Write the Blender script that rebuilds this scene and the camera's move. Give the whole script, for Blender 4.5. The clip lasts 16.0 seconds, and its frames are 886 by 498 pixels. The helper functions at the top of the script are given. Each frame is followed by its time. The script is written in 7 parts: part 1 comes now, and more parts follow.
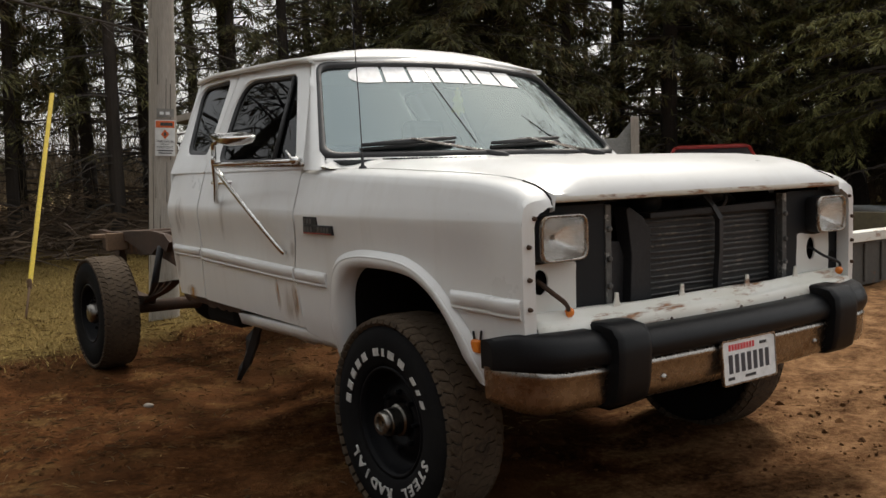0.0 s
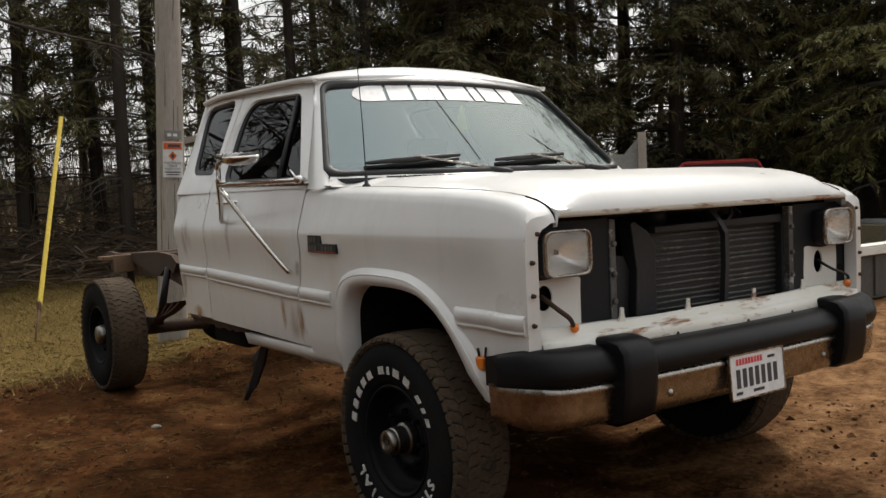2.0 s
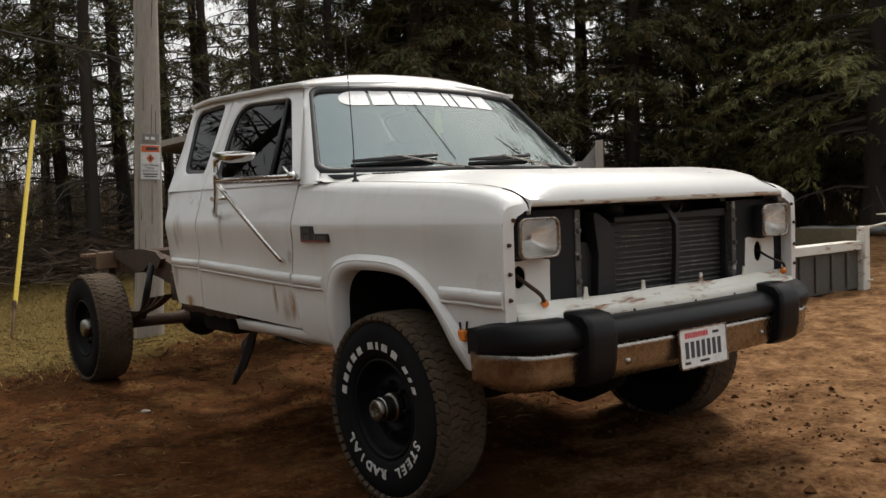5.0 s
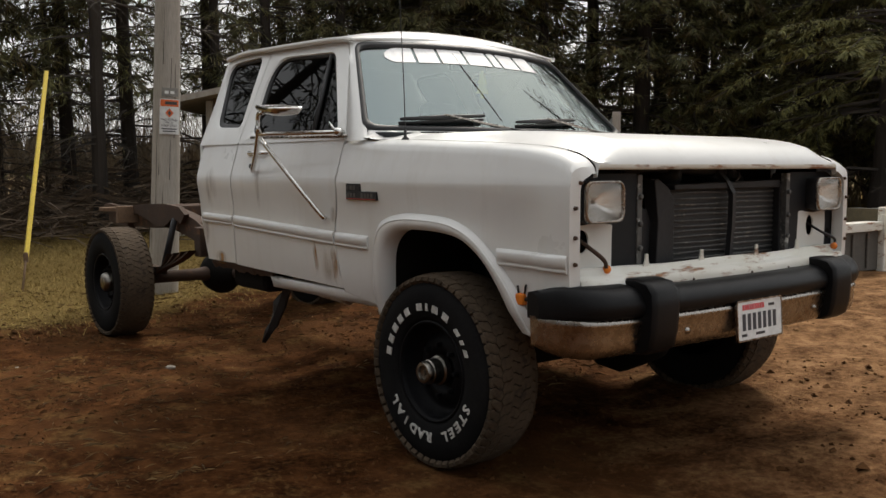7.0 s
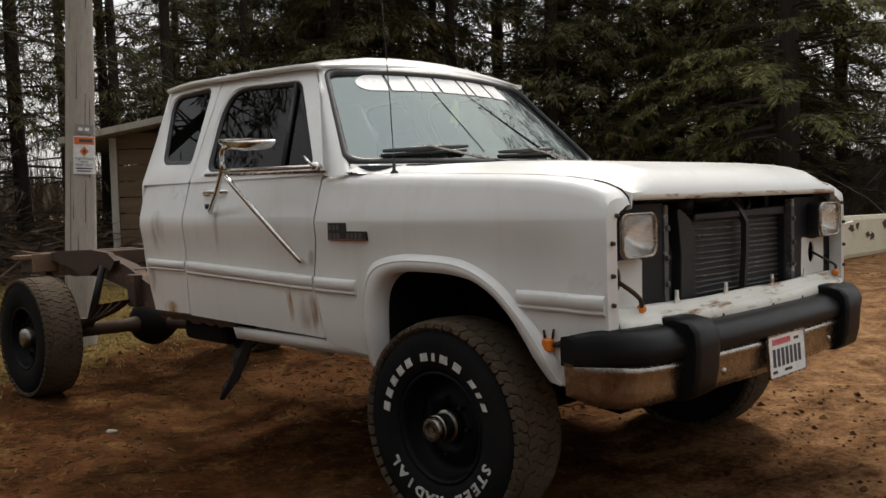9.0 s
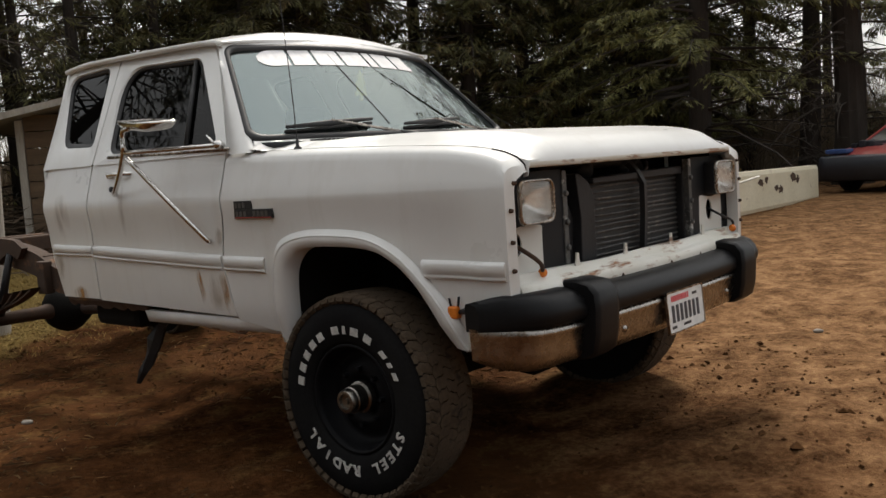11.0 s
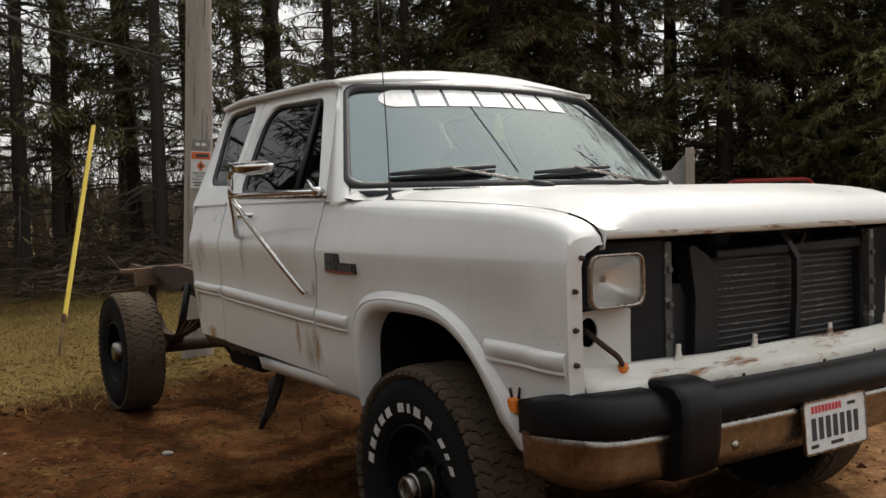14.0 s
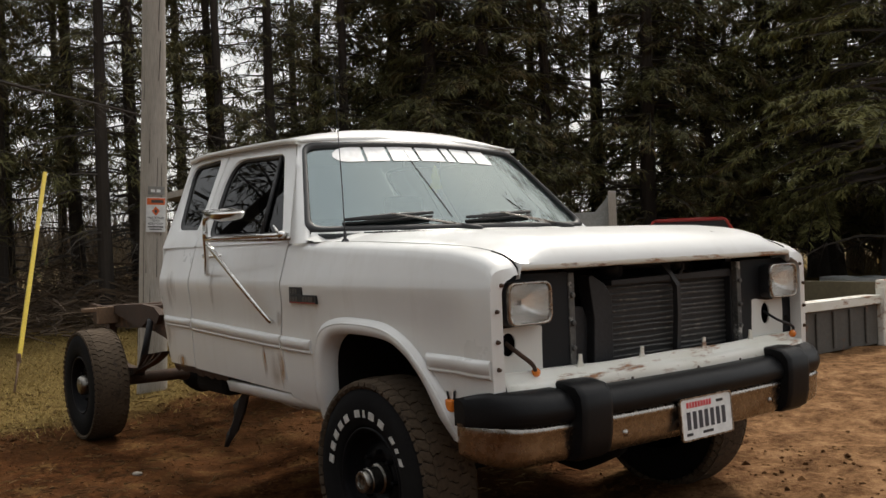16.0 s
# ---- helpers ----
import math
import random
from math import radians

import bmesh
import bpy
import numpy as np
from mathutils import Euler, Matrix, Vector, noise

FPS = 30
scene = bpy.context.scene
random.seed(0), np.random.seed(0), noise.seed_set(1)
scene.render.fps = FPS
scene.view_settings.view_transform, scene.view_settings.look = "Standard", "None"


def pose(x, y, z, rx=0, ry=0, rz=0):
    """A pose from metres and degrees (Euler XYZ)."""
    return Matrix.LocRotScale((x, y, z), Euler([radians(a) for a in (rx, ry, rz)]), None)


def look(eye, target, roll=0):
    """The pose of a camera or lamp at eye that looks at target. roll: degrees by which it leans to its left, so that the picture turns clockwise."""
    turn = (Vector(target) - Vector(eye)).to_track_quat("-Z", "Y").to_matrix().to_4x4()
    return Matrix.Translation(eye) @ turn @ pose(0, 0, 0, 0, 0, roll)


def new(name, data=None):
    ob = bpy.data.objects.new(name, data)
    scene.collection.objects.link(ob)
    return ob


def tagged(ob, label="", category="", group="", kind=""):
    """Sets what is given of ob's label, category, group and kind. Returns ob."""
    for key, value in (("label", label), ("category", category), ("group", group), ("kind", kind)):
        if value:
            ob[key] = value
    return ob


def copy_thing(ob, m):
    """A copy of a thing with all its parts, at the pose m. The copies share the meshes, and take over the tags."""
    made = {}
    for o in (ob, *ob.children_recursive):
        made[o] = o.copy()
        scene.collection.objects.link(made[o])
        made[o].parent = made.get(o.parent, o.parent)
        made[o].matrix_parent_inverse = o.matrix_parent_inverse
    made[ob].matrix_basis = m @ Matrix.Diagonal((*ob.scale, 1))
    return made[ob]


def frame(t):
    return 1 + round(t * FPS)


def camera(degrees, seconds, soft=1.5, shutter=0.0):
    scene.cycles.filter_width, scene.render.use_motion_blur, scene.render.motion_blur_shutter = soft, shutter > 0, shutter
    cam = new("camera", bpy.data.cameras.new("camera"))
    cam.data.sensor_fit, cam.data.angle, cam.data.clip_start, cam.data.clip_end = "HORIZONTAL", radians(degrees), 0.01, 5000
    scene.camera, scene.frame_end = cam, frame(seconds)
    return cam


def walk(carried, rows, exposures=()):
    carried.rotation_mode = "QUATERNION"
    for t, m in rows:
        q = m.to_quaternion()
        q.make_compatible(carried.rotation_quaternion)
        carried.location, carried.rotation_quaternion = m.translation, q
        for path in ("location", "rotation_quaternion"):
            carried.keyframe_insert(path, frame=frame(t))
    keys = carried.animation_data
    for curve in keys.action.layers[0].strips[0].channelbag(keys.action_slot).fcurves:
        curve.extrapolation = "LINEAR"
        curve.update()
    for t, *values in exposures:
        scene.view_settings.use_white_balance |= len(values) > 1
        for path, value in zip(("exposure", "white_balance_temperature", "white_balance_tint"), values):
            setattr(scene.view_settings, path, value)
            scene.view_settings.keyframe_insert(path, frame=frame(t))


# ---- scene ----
cam = camera(50.9, 16.0)
EXPOSURE, WARMTH = -0.50, 6950
PATH = [
    (0, (2.833, -2.712, 1.328), (1.217, -1.546, 1.16), -1.7),
    (0.5, (2.82, -2.706, 1.317), (1.18, -1.583, 1.09), 0.9),
    (1, (2.832, -2.693, 1.323), (1.147, -1.628, 1.163), -1.5),
    (1.5, (2.839, -2.692, 1.32), (1.158, -1.618, 1.177), -2.3),
    (2, (2.838, -2.689, 1.32), (1.208, -1.538, 1.193), -2.4),
    (2.5, (2.852, -2.696, 1.317), (1.257, -1.497, 1.192), -1.9),
    (3, (2.845, -2.759, 1.311), (1.249, -1.562, 1.162), -1.1),
    (3.5, (2.875, -2.824, 1.305), (1.287, -1.624, 1.104), -1.6),
    (3.7, (2.931, -2.832, 1.304), (1.323, -1.655, 1.137), -2.2),
    (5.8, (3.11, -3.113, 1.245), (1.568, -1.843, 1.14), -1.6),
    (6, (3.1, -3.125, 1.25), (1.569, -1.845, 1.116), -1.7),
    (6.5, (3.061, -3.153, 1.245), (1.52, -1.888, 1.077), -1.3),
    (7, (2.896, -3.151, 1.23), (1.332, -1.917, 1.054), -0.1),
    (7.5, (2.681, -3.114, 1.247), (1.107, -1.884, 1.154), -2.2),
    (8, (2.51, -3.166, 1.238), (0.985, -1.879, 1.1), -1.3),
    (8.5, (2.383, -3.239, 1.25), (0.971, -1.827, 1.129), -1.8),
    (8.7, (2.371, -3.238, 1.243), (0.953, -1.832, 1.134), -1.6),
    (10.8, (2.457, -3.217, 1.267), (1.103, -1.753, 1.113), -3.6),
    (11, (2.463, -3.21, 1.254), (1.158, -1.706, 1.07), -3.9),
    (11.5, (2.44, -3.182, 1.252), (1.078, -1.735, 1.031), -4.8),
    (12, (2.452, -3.122, 1.244), (0.881, -1.894, 1.091), -4.2),
    (12.5, (2.479, -3.022, 1.239), (0.891, -1.821, 1.049), -4.7),
    (13, (2.384, -2.783, 1.251), (0.83, -1.546, 1.021), -6.2),
    (13.5, (2.405, -2.582, 1.291), (0.856, -1.325, 1.153), -5.0),
    (14, (2.537, -2.438, 1.318), (0.858, -1.356, 1.226), -1.6),
    (14.5, (2.638, -2.477, 1.321), (0.924, -1.453, 1.212), -2.8),
    (15, (2.756, -2.64, 1.315), (1.085, -1.546, 1.225), -3.1),
    (15.5, (2.898, -2.776, 1.327), (1.276, -1.609, 1.254), -1.8),
    (16, (3.059, -2.827, 1.316), (1.457, -1.63, 1.307), -2.1),
]
walk(cam, [(t, look(eye, target, roll)) for t, eye, target, roll in PATH], [(0.0, EXPOSURE, WARMTH, 10), (16.0, EXPOSURE, WARMTH, 10)])

# ---- world and light: thin overcast, soft sun high behind the truck ----
SUN_EL, SUN_ROT = 49, -32
world = bpy.data.worlds.new("sky")
scene.world = world
world.use_nodes = True
wn, wl = world.node_tree.nodes, world.node_tree.links
wn.clear()
sky = wn.new("ShaderNodeTexSky")
sky.sky_type, sky.sun_disc = "NISHITA", False
sky.sun_elevation, sky.sun_rotation = radians(SUN_EL), radians(SUN_ROT)
sky.air_density, sky.dust_density, sky.ozone_density = 1.0, 4.0, 1.0
bg_sky = wn.new("ShaderNodeBackground")
bg_sky.inputs["Strength"].default_value = 0.05
cloud = wn.new("ShaderNodeBackground")
cloud.inputs["Strength"].default_value = 0.77
cloud_tex = wn.new("ShaderNodeTexNoise")
cloud_tex.inputs["Scale"].default_value = 2.2
cloud_tex.inputs["Detail"].default_value = 5
cloud_ramp = wn.new("ShaderNodeValToRGB")
cloud_ramp.color_ramp.elements[0].position, cloud_ramp.color_ramp.elements[1].position = 0.3, 0.75
cloud_ramp.color_ramp.elements[0].color = (0.72, 0.78, 0.84, 1)
cloud_ramp.color_ramp.elements[1].color = (1.0, 1.0, 1.0, 1)
add = wn.new("ShaderNodeAddShader")
wout = wn.new("ShaderNodeOutputWorld")
wl.new(sky.outputs[0], bg_sky.inputs[0])
wl.new(cloud_tex.outputs[0], cloud_ramp.inputs[0])
# an overcast dome is brighter overhead than at its rim
wco, wsep, wrise, wmul = wn.new("ShaderNodeTexCoord"), wn.new("ShaderNodeSeparateXYZ"), wn.new("ShaderNodeMapRange"), wn.new("ShaderNodeMix")
wrise.inputs[1].default_value, wrise.inputs[2].default_value, wrise.inputs[3].default_value, wrise.inputs[4].default_value = 0.05, 1.0, 1.0, 1.5
wmul.data_type, wmul.blend_type = "RGBA", "MULTIPLY"
wmul.inputs[0].default_value = 1.0
wmul.clamp_result = False
wl.new(wco.outputs["Generated"], wsep.inputs[0])
wl.new(wsep.outputs[2], wrise.inputs[0])
wl.new(cloud_ramp.outputs[0], wmul.inputs[6])
# the thin cloud glows towards the veiled sun
wdot, wglow, wboth = wn.new("ShaderNodeVectorMath"), wn.new("ShaderNodeMath"), wn.new("ShaderNodeMath")
wdot.operation, wglow.operation, wboth.operation = "DOT_PRODUCT", "MULTIPLY_ADD", "MULTIPLY"
wdot.inputs[1].default_value = (-0.35, 0.55, 0.76)
wglow.inputs[1].default_value, wglow.inputs[2].default_value = 0.9, 1.0
wl.new(wco.outputs["Generated"], wdot.inputs[0])
wl.new(wdot.outputs["Value"], wglow.inputs[0])
wl.new(wrise.outputs[0], wboth.inputs[0])
wl.new(wglow.outputs[0], wboth.inputs[1])
wl.new(wboth.outputs[0], wmul.inputs[7])
wl.new(wmul.outputs[2], cloud.inputs[0])
wl.new(bg_sky.outputs[0], add.inputs[0])
wl.new(cloud.outputs[0], add.inputs[1])
wl.new(add.outputs[0], wout.inputs[0])

sun = new("sun", bpy.data.lights.new("sun", "SUN"))
sun.data.energy, sun.data.angle, sun.data.color = 3.9, radians(14), (1.0, 0.965, 0.92)
sun.matrix_world = look((-3.5, 5.5, 7.6), (0, 0, 0))


# ---- materials ----
def nodes_of(name):
    m = bpy.data.materials.new(name)
    m.use_nodes = True
    t = m.node_tree
    return m, t.nodes, t.links, t.nodes["Principled BSDF"]


def coords(n, l, scale=(1, 1, 1)):
    tc, mp = n.new("ShaderNodeTexCoord"), n.new("ShaderNodeMapping")
    mp.inputs["Scale"].default_value = scale
    l.new(tc.outputs["Object"], mp.inputs[0])
    return mp.outputs[0]


def noise_tex(n, l, vec, scale, detail=4.0, rough=0.55):
    t = n.new("ShaderNodeTexNoise")
    t.inputs["Scale"].default_value, t.inputs["Detail"].default_value, t.inputs["Roughness"].default_value = scale, detail, rough
    l.new(vec, t.inputs["Vector"])
    return t.outputs[0]


def ramp(n, l, fac, stops):
    r = n.new("ShaderNodeValToRGB")
    e = r.color_ramp.elements
    while len(e) < len(stops):
        e.new(0.5)
    for k, (p, c) in enumerate(stops):
        e[k].position, e[k].color = p, (*c, 1) if len(c) == 3 else c
    l.new(fac, r.inputs[0])
    return r.outputs[0]


def mix(n, l, fac, a, b, how="MIX"):
    m = n.new("ShaderNodeMix")
    m.data_type, m.blend_type = "RGBA", how
    for sock, v in ((m.inputs[0], fac), (m.inputs[6], a), (m.inputs[7], b)):
        if isinstance(v, (int, float)):
            sock.default_value = v
        elif isinstance(v, tuple):
            sock.default_value = (*v, 1)
        else:
            l.new(v, sock)
    return m.outputs[2]


def bump(n, l, p, height, strength, dist):
    b = n.new("ShaderNodeBump")
    b.inputs["Strength"].default_value, b.inputs["Distance"].default_value = strength, dist
    l.new(height, b.inputs["Height"])
    l.new(b.outputs[0], p.inputs["Normal"])


def surface(name, c1, c2, rough=0.6, metal=0.0, big=1.5, fine=40.0, c3=None, amount3=0.62, relief=0.3, dist=0.004, stretch=(1, 1, 1), rough2=None):
    """Two scales of colour variation, an optional third colour in patches, and fine relief."""
    m, n, l, p = nodes_of(name)
    v = coords(n, l, stretch)
    a = noise_tex(n, l, v, big, 5)
    b = noise_tex(n, l, v, fine, 6, 0.65)
    col = ramp(n, l, a, [(0.3, c1), (0.7, c2)])
    col = mix(n, l, 0.35, col, ramp(n, l, b, [(0.3, tuple(0.55 * x for x in c1)), (0.7, tuple(min(1, 1.35 * x) for x in c2))]))
    if c3:
        k = noise_tex(n, l, v, big * 2.7, 7, 0.7)
        mask = ramp(n, l, k, [(amount3 - 0.05, (0, 0, 0)), (amount3 + 0.05, (1, 1, 1))])
        col = mix(n, l, mask, col, c3)
    l.new(col, p.inputs["Base Color"])
    rr = ramp(n, l, b, [(0.25, (rough * 0.85,) * 3), (0.75, (min(1, (rough2 or rough * 1.15)),) * 3)])
    l.new(rr, p.inputs["Roughness"])
    p.inputs["Metallic"].default_value = metal
    if relief:
        bump(n, l, p, b, relief, dist)
    return m


def car_paint(name):
    """Chalky aged white paint with grime film, faint dents, vertical streaks and rust that runs from spots."""
    m, n, l, p = nodes_of(name)
    v = coords(n, l)
    vs = coords(n, l, (6.0, 6.0, 0.5))
    grime = noise_tex(n, l, v, 1.7, 6, 0.6)
    streak = noise_tex(n, l, vs, 2.2, 5, 0.6)
    speck = noise_tex(n, l, v, 60, 4, 0.7)
    col = ramp(n, l, grime, [(0.25, (0.66, 0.66, 0.645)), (0.75, (0.76, 0.76, 0.74))])
    col = mix(n, l, ramp(n, l, streak, [(0.52, (0, 0, 0)), (0.85, (0.35, 0.35, 0.35))]), col, (0.52, 0.49, 0.43))
    col = mix(n, l, ramp(n, l, speck, [(0.72, (0, 0, 0)), (0.8, (0.5, 0.5, 0.5))]), col, (0.30, 0.24, 0.17))
    l.new(col, p.inputs["Base Color"])
    l.new(ramp(n, l, grime, [(0.3, (0.26, 0.26, 0.26)), (0.7, (0.40, 0.40, 0.40))]), p.inputs["Roughness"])
    p.inputs["Coat Weight"].default_value, p.inputs["Coat Roughness"].default_value = 0.4, 0.14
    wave = noise_tex(n, l, v, 3.2, 3, 0.45)
    bump(n, l, p, wave, 0.22, 0.022)
    return m


def rusted_paint(name):
    m, n, l, p = nodes_of(name)
    v = coords(n, l)
    k = noise_tex(n, l, coords(n, l, (1, 0.3, 1.5)), 9, 8, 0.7)
    big = noise_tex(n, l, v, 2.5, 4)
    fine = noise_tex(n, l, v, 45, 6, 0.7)
    rust = ramp(n, l, fine, [(0.3, (0.10, 0.035, 0.012)), (0.55, (0.26, 0.10, 0.025)), (0.75, (0.42, 0.24, 0.10))])
    col = ramp(n, l, big, [(0.3, (0.62, 0.60, 0.52)), (0.7, (0.74, 0.73, 0.68))])
    col = mix(n, l, ramp(n, l, k, [(0.535, (0, 0, 0)), (0.61, (0.95, 0.95, 0.95))]), col, rust)
    l.new(col, p.inputs["Base Color"])
    p.inputs["Roughness"].default_value = 0.55
    bump(n, l, p, k, 0.25, 0.004)
    return m


def rust_run(name, cover=0.9, tones=((0.30, 0.12, 0.022), (0.55, 0.30, 0.075)), streak=(14, 14, 2.2)):
    """Rust stain that bleeds over white paint; patchy cover."""
    m, n, l, p = nodes_of(name)
    v = coords(n, l, streak)
    v2 = coords(n, l)
    a = noise_tex(n, l, v, 1.6, 6, 0.65)
    b = noise_tex(n, l, v2, 30, 6, 0.7)
    rust = ramp(n, l, b, [(0.3, tones[0]), (0.7, tones[1])])
    l.new(rust, p.inputs["Base Color"])
    p.inputs["Roughness"].default_value = 0.55
    # the stain thins out to bare paint towards its edges
    tc, gr, mm = n.new("ShaderNodeTexCoord"), n.new("ShaderNodeTexGradient"), n.new("ShaderNodeMapping")
    gr.gradient_type = "SPHERICAL"
    mm.inputs["Location"].default_value = (-1.0, 0.0, -1.0)
    mm.inputs["Scale"].default_value = (2.0, 0.0, 2.0)
    l.new(tc.outputs["Generated"], mm.inputs[0])
    l.new(mm.outputs[0], gr.inputs[0])
    mul = n.new("ShaderNodeMath")
    mul.operation = "MULTIPLY"
    l.new(ramp(n, l, a, [(0.36, (0, 0, 0)), (0.62, (1, 1, 1))]), mul.inputs[0])
    l.new(ramp(n, l, gr.outputs[0], [(0.05, (0, 0, 0)), (0.6, (cover,) * 3)]), mul.inputs[1])
    l.new(mul.outputs[0], p.inputs["Alpha"])
    return m


def glass_pane(name, tint, gloss_ior=1.5, rough=0.0, sheen=(1, 1, 1)):
    """A thin pane: clear film with a Fresnel sheen."""
    m, n, l, p = nodes_of(name)
    n.remove(p)
    out = n["Material Output"]
    tr, gl, fr, mx = n.new("ShaderNodeBsdfTransparent"), n.new("ShaderNodeBsdfGlossy"), n.new("ShaderNodeFresnel"), n.new("ShaderNodeMixShader")
    tr.inputs[0].default_value = (*tint, 1)
    gl.inputs["Roughness"].default_value = rough
    gl.inputs["Color"].default_value = (*sheen, 1)
    fr.inputs["IOR"].default_value = gloss_ior
    l.new(fr.outputs[0], mx.inputs[0])
    l.new(tr.outputs[0], mx.inputs[1])
    l.new(gl.outputs[0], mx.inputs[2])
    l.new(mx.outputs[0], out.inputs[0])
    return m


def plain(name, c, rough=0.5, metal=0.0, var=0.12, scale=25.0, relief=0.15):
    return surface(name, tuple(x * (1 - var) for x in c), tuple(min(1, x * (1 + var)) for x in c), rough, metal, scale / 12, scale, relief=relief, dist=0.002)


def random_tint(m, spread):
    """Lets alike pieces differ: shifts the value of the base colour by Object Info's Random."""
    n, l = m.node_tree.nodes, m.node_tree.links
    p = n["Principled BSDF"]
    link = p.inputs["Base Color"].links[0]
    src = link.from_socket
    oi, hsv, mr = n.new("ShaderNodeObjectInfo"), n.new("ShaderNodeHueSaturation"), n.new("ShaderNodeMapRange")
    mr.inputs[3].default_value, mr.inputs[4].default_value = 1 - spread, 1 + spread
    l.new(oi.outputs["Random"], mr.inputs[0])
    l.new(mr.outputs[0], hsv.inputs["Value"])
    l.new(src, hsv.inputs["Color"])
    l.new(hsv.outputs[0], p.inputs["Base Color"])
    return m


def island_tint(m, lo, hi):
    n, l = m.node_tree.nodes, m.node_tree.links
    p = n["Principled BSDF"]
    src = p.inputs["Base Color"].links[0].from_socket
    g, hsv, mr = n.new("ShaderNodeNewGeometry"), n.new("ShaderNodeHueSaturation"), n.new("ShaderNodeMapRange")
    mr.inputs[3].default_value, mr.inputs[4].default_value = lo, hi
    l.new(g.outputs["Random Per Island"], mr.inputs[0])
    l.new(mr.outputs[0], hsv.inputs["Value"])
    l.new(src, hsv.inputs["Color"])
    l.new(hsv.outputs[0], p.inputs["Base Color"])
    return m


def dull(m, level):
    m.node_tree.nodes["Principled BSDF"].inputs["Specular IOR Level"].default_value = level
    return m


def face_out(ob, inside):
    """Turns every face of a pane away from a point inside."""
    me = ob.data
    for f in me.polygons:
        if f.normal.dot(f.center - Vector(inside)) < 0:
            f.flip()
    me.update()
    return ob


PAINT = car_paint("white_paint")
RUSTY = rusted_paint("rusted_white_paint")
RUN = rust_run("rust_stain")
STAIN = rust_run("faint_rust_stain", 0.42, ((0.20, 0.10, 0.04), (0.42, 0.27, 0.12)), (8, 8, 1.6))
RUST = surface("frame_rust", (0.028, 0.016, 0.010), (0.075, 0.040, 0.023), 0.85, 0.0, 3, 50, c3=(0.13, 0.062, 0.028), amount3=0.6, relief=0.5)
RUST_LIGHT = surface("pale_rust", (0.10, 0.058, 0.034), (0.20, 0.12, 0.068), 0.85, 0.0, 4, 60, relief=0.5)
DARKMETAL = plain("dark_metal", (0.022, 0.022, 0.024), 0.55, 0.0)
BLACKPAINT = surface("black_paint", (0.012, 0.012, 0.013), (0.03, 0.03, 0.032), 0.5, 0, 3, 60, c3=(0.06, 0.045, 0.03), amount3=0.68)
dull(BLACKPAINT, 0.25)
UNDER = plain("underbody", (0.012, 0.011, 0.010), 0.9)
RUBBER = plain("gasket_rubber", (0.018, 0.018, 0.019), 0.6)
TYRE = surface("tyre_sidewall", (0.006, 0.006, 0.007), (0.015, 0.0145, 0.014), 0.75, 0, 4, 70, relief=0.2)
dull(TYRE, 0.05)
TREAD = surface("tyre_tread", (0.050, 0.036, 0.024), (0.098, 0.072, 0.050), 0.95, 0, 5, 60, c3=(0.034, 0.027, 0.021), amount3=0.62, relief=0.5)
RIM = surface("black_rim", (0.004, 0.004, 0.005), (0.009, 0.009, 0.010), 0.5, 0, 5, 50)
dull(RIM, 0.08)
dull(TREAD, 0.15)
CHROME = surface("chrome", (0.62, 0.60, 0.57), (0.80, 0.78, 0.75), 0.12, 1.0, 3, 45, c3=(0.45, 0.38, 0.30), amount3=0.7, relief=0.05)
CHROME_DULL = surface("dull_chrome", (0.27, 0.245, 0.22), (0.40, 0.37, 0.335), 0.27, 1.0, 2.5, 30, c3=(0.19, 0.14, 0.10), amount3=0.62, relief=0.1)
PAD = surface("bumper_pad", (0.005, 0.005, 0.0055), (0.011, 0.011, 0.012), 0.40, 0, 6, 160, relief=0.35, dist=0.0015)
dull(PAD, 0.16)
dull(UNDER, 0.1)
HUB = surface("worn_hub_metal", (0.15, 0.14, 0.125), (0.32, 0.30, 0.27), 0.32, 1.0, 12, 60, c3=(0.05, 0.04, 0.03), amount3=0.58, relief=0.3)
WHITE = plain("white_vinyl", (0.84, 0.84, 0.84), 0.4, var=0.02)
LETTER = surface("tyre_letter_white", (0.36, 0.35, 0.33), (0.62, 0.61, 0.58), 0.7, 0, 14, 60, c3=(0.08, 0.075, 0.07), amount3=0.66)
AMBER = plain("amber_plastic", (0.75, 0.20, 0.025), 0.25, var=0.1)
RED = plain("red_paint", (0.28, 0.022, 0.018), 0.35)
GREYWOOD = surface("weathered_wood", (0.25, 0.225, 0.19), (0.44, 0.40, 0.35), 0.85, 0, 1.2, 22, c3=(0.12, 0.105, 0.09), amount3=0.66, relief=0.6, dist=0.006, stretch=(7, 7, 0.45))
YELLOW = surface("yellow_paint", (0.55, 0.38, 0.02), (0.72, 0.52, 0.04), 0.5, 0, 6, 50)
WINDSHIELD = glass_pane("windshield_glass", (0.50, 0.60, 0.58), 3.0, 0.02, (0.70, 0.82, 0.83))
SIDEGLASS = glass_pane("side_glass", (0.055, 0.06, 0.06), 1.2, 0.01)
INTERIOR = plain("cabin_trim", (0.03, 0.034, 0.036), 0.8)
SEATCLOTH = plain("seat_cloth", (0.05, 0.055, 0.06), 0.9)
CORE = surface("radiator_core", (0.010, 0.010, 0.011), (0.025, 0.024, 0.023), 0.6, 0.2, 4, 80)
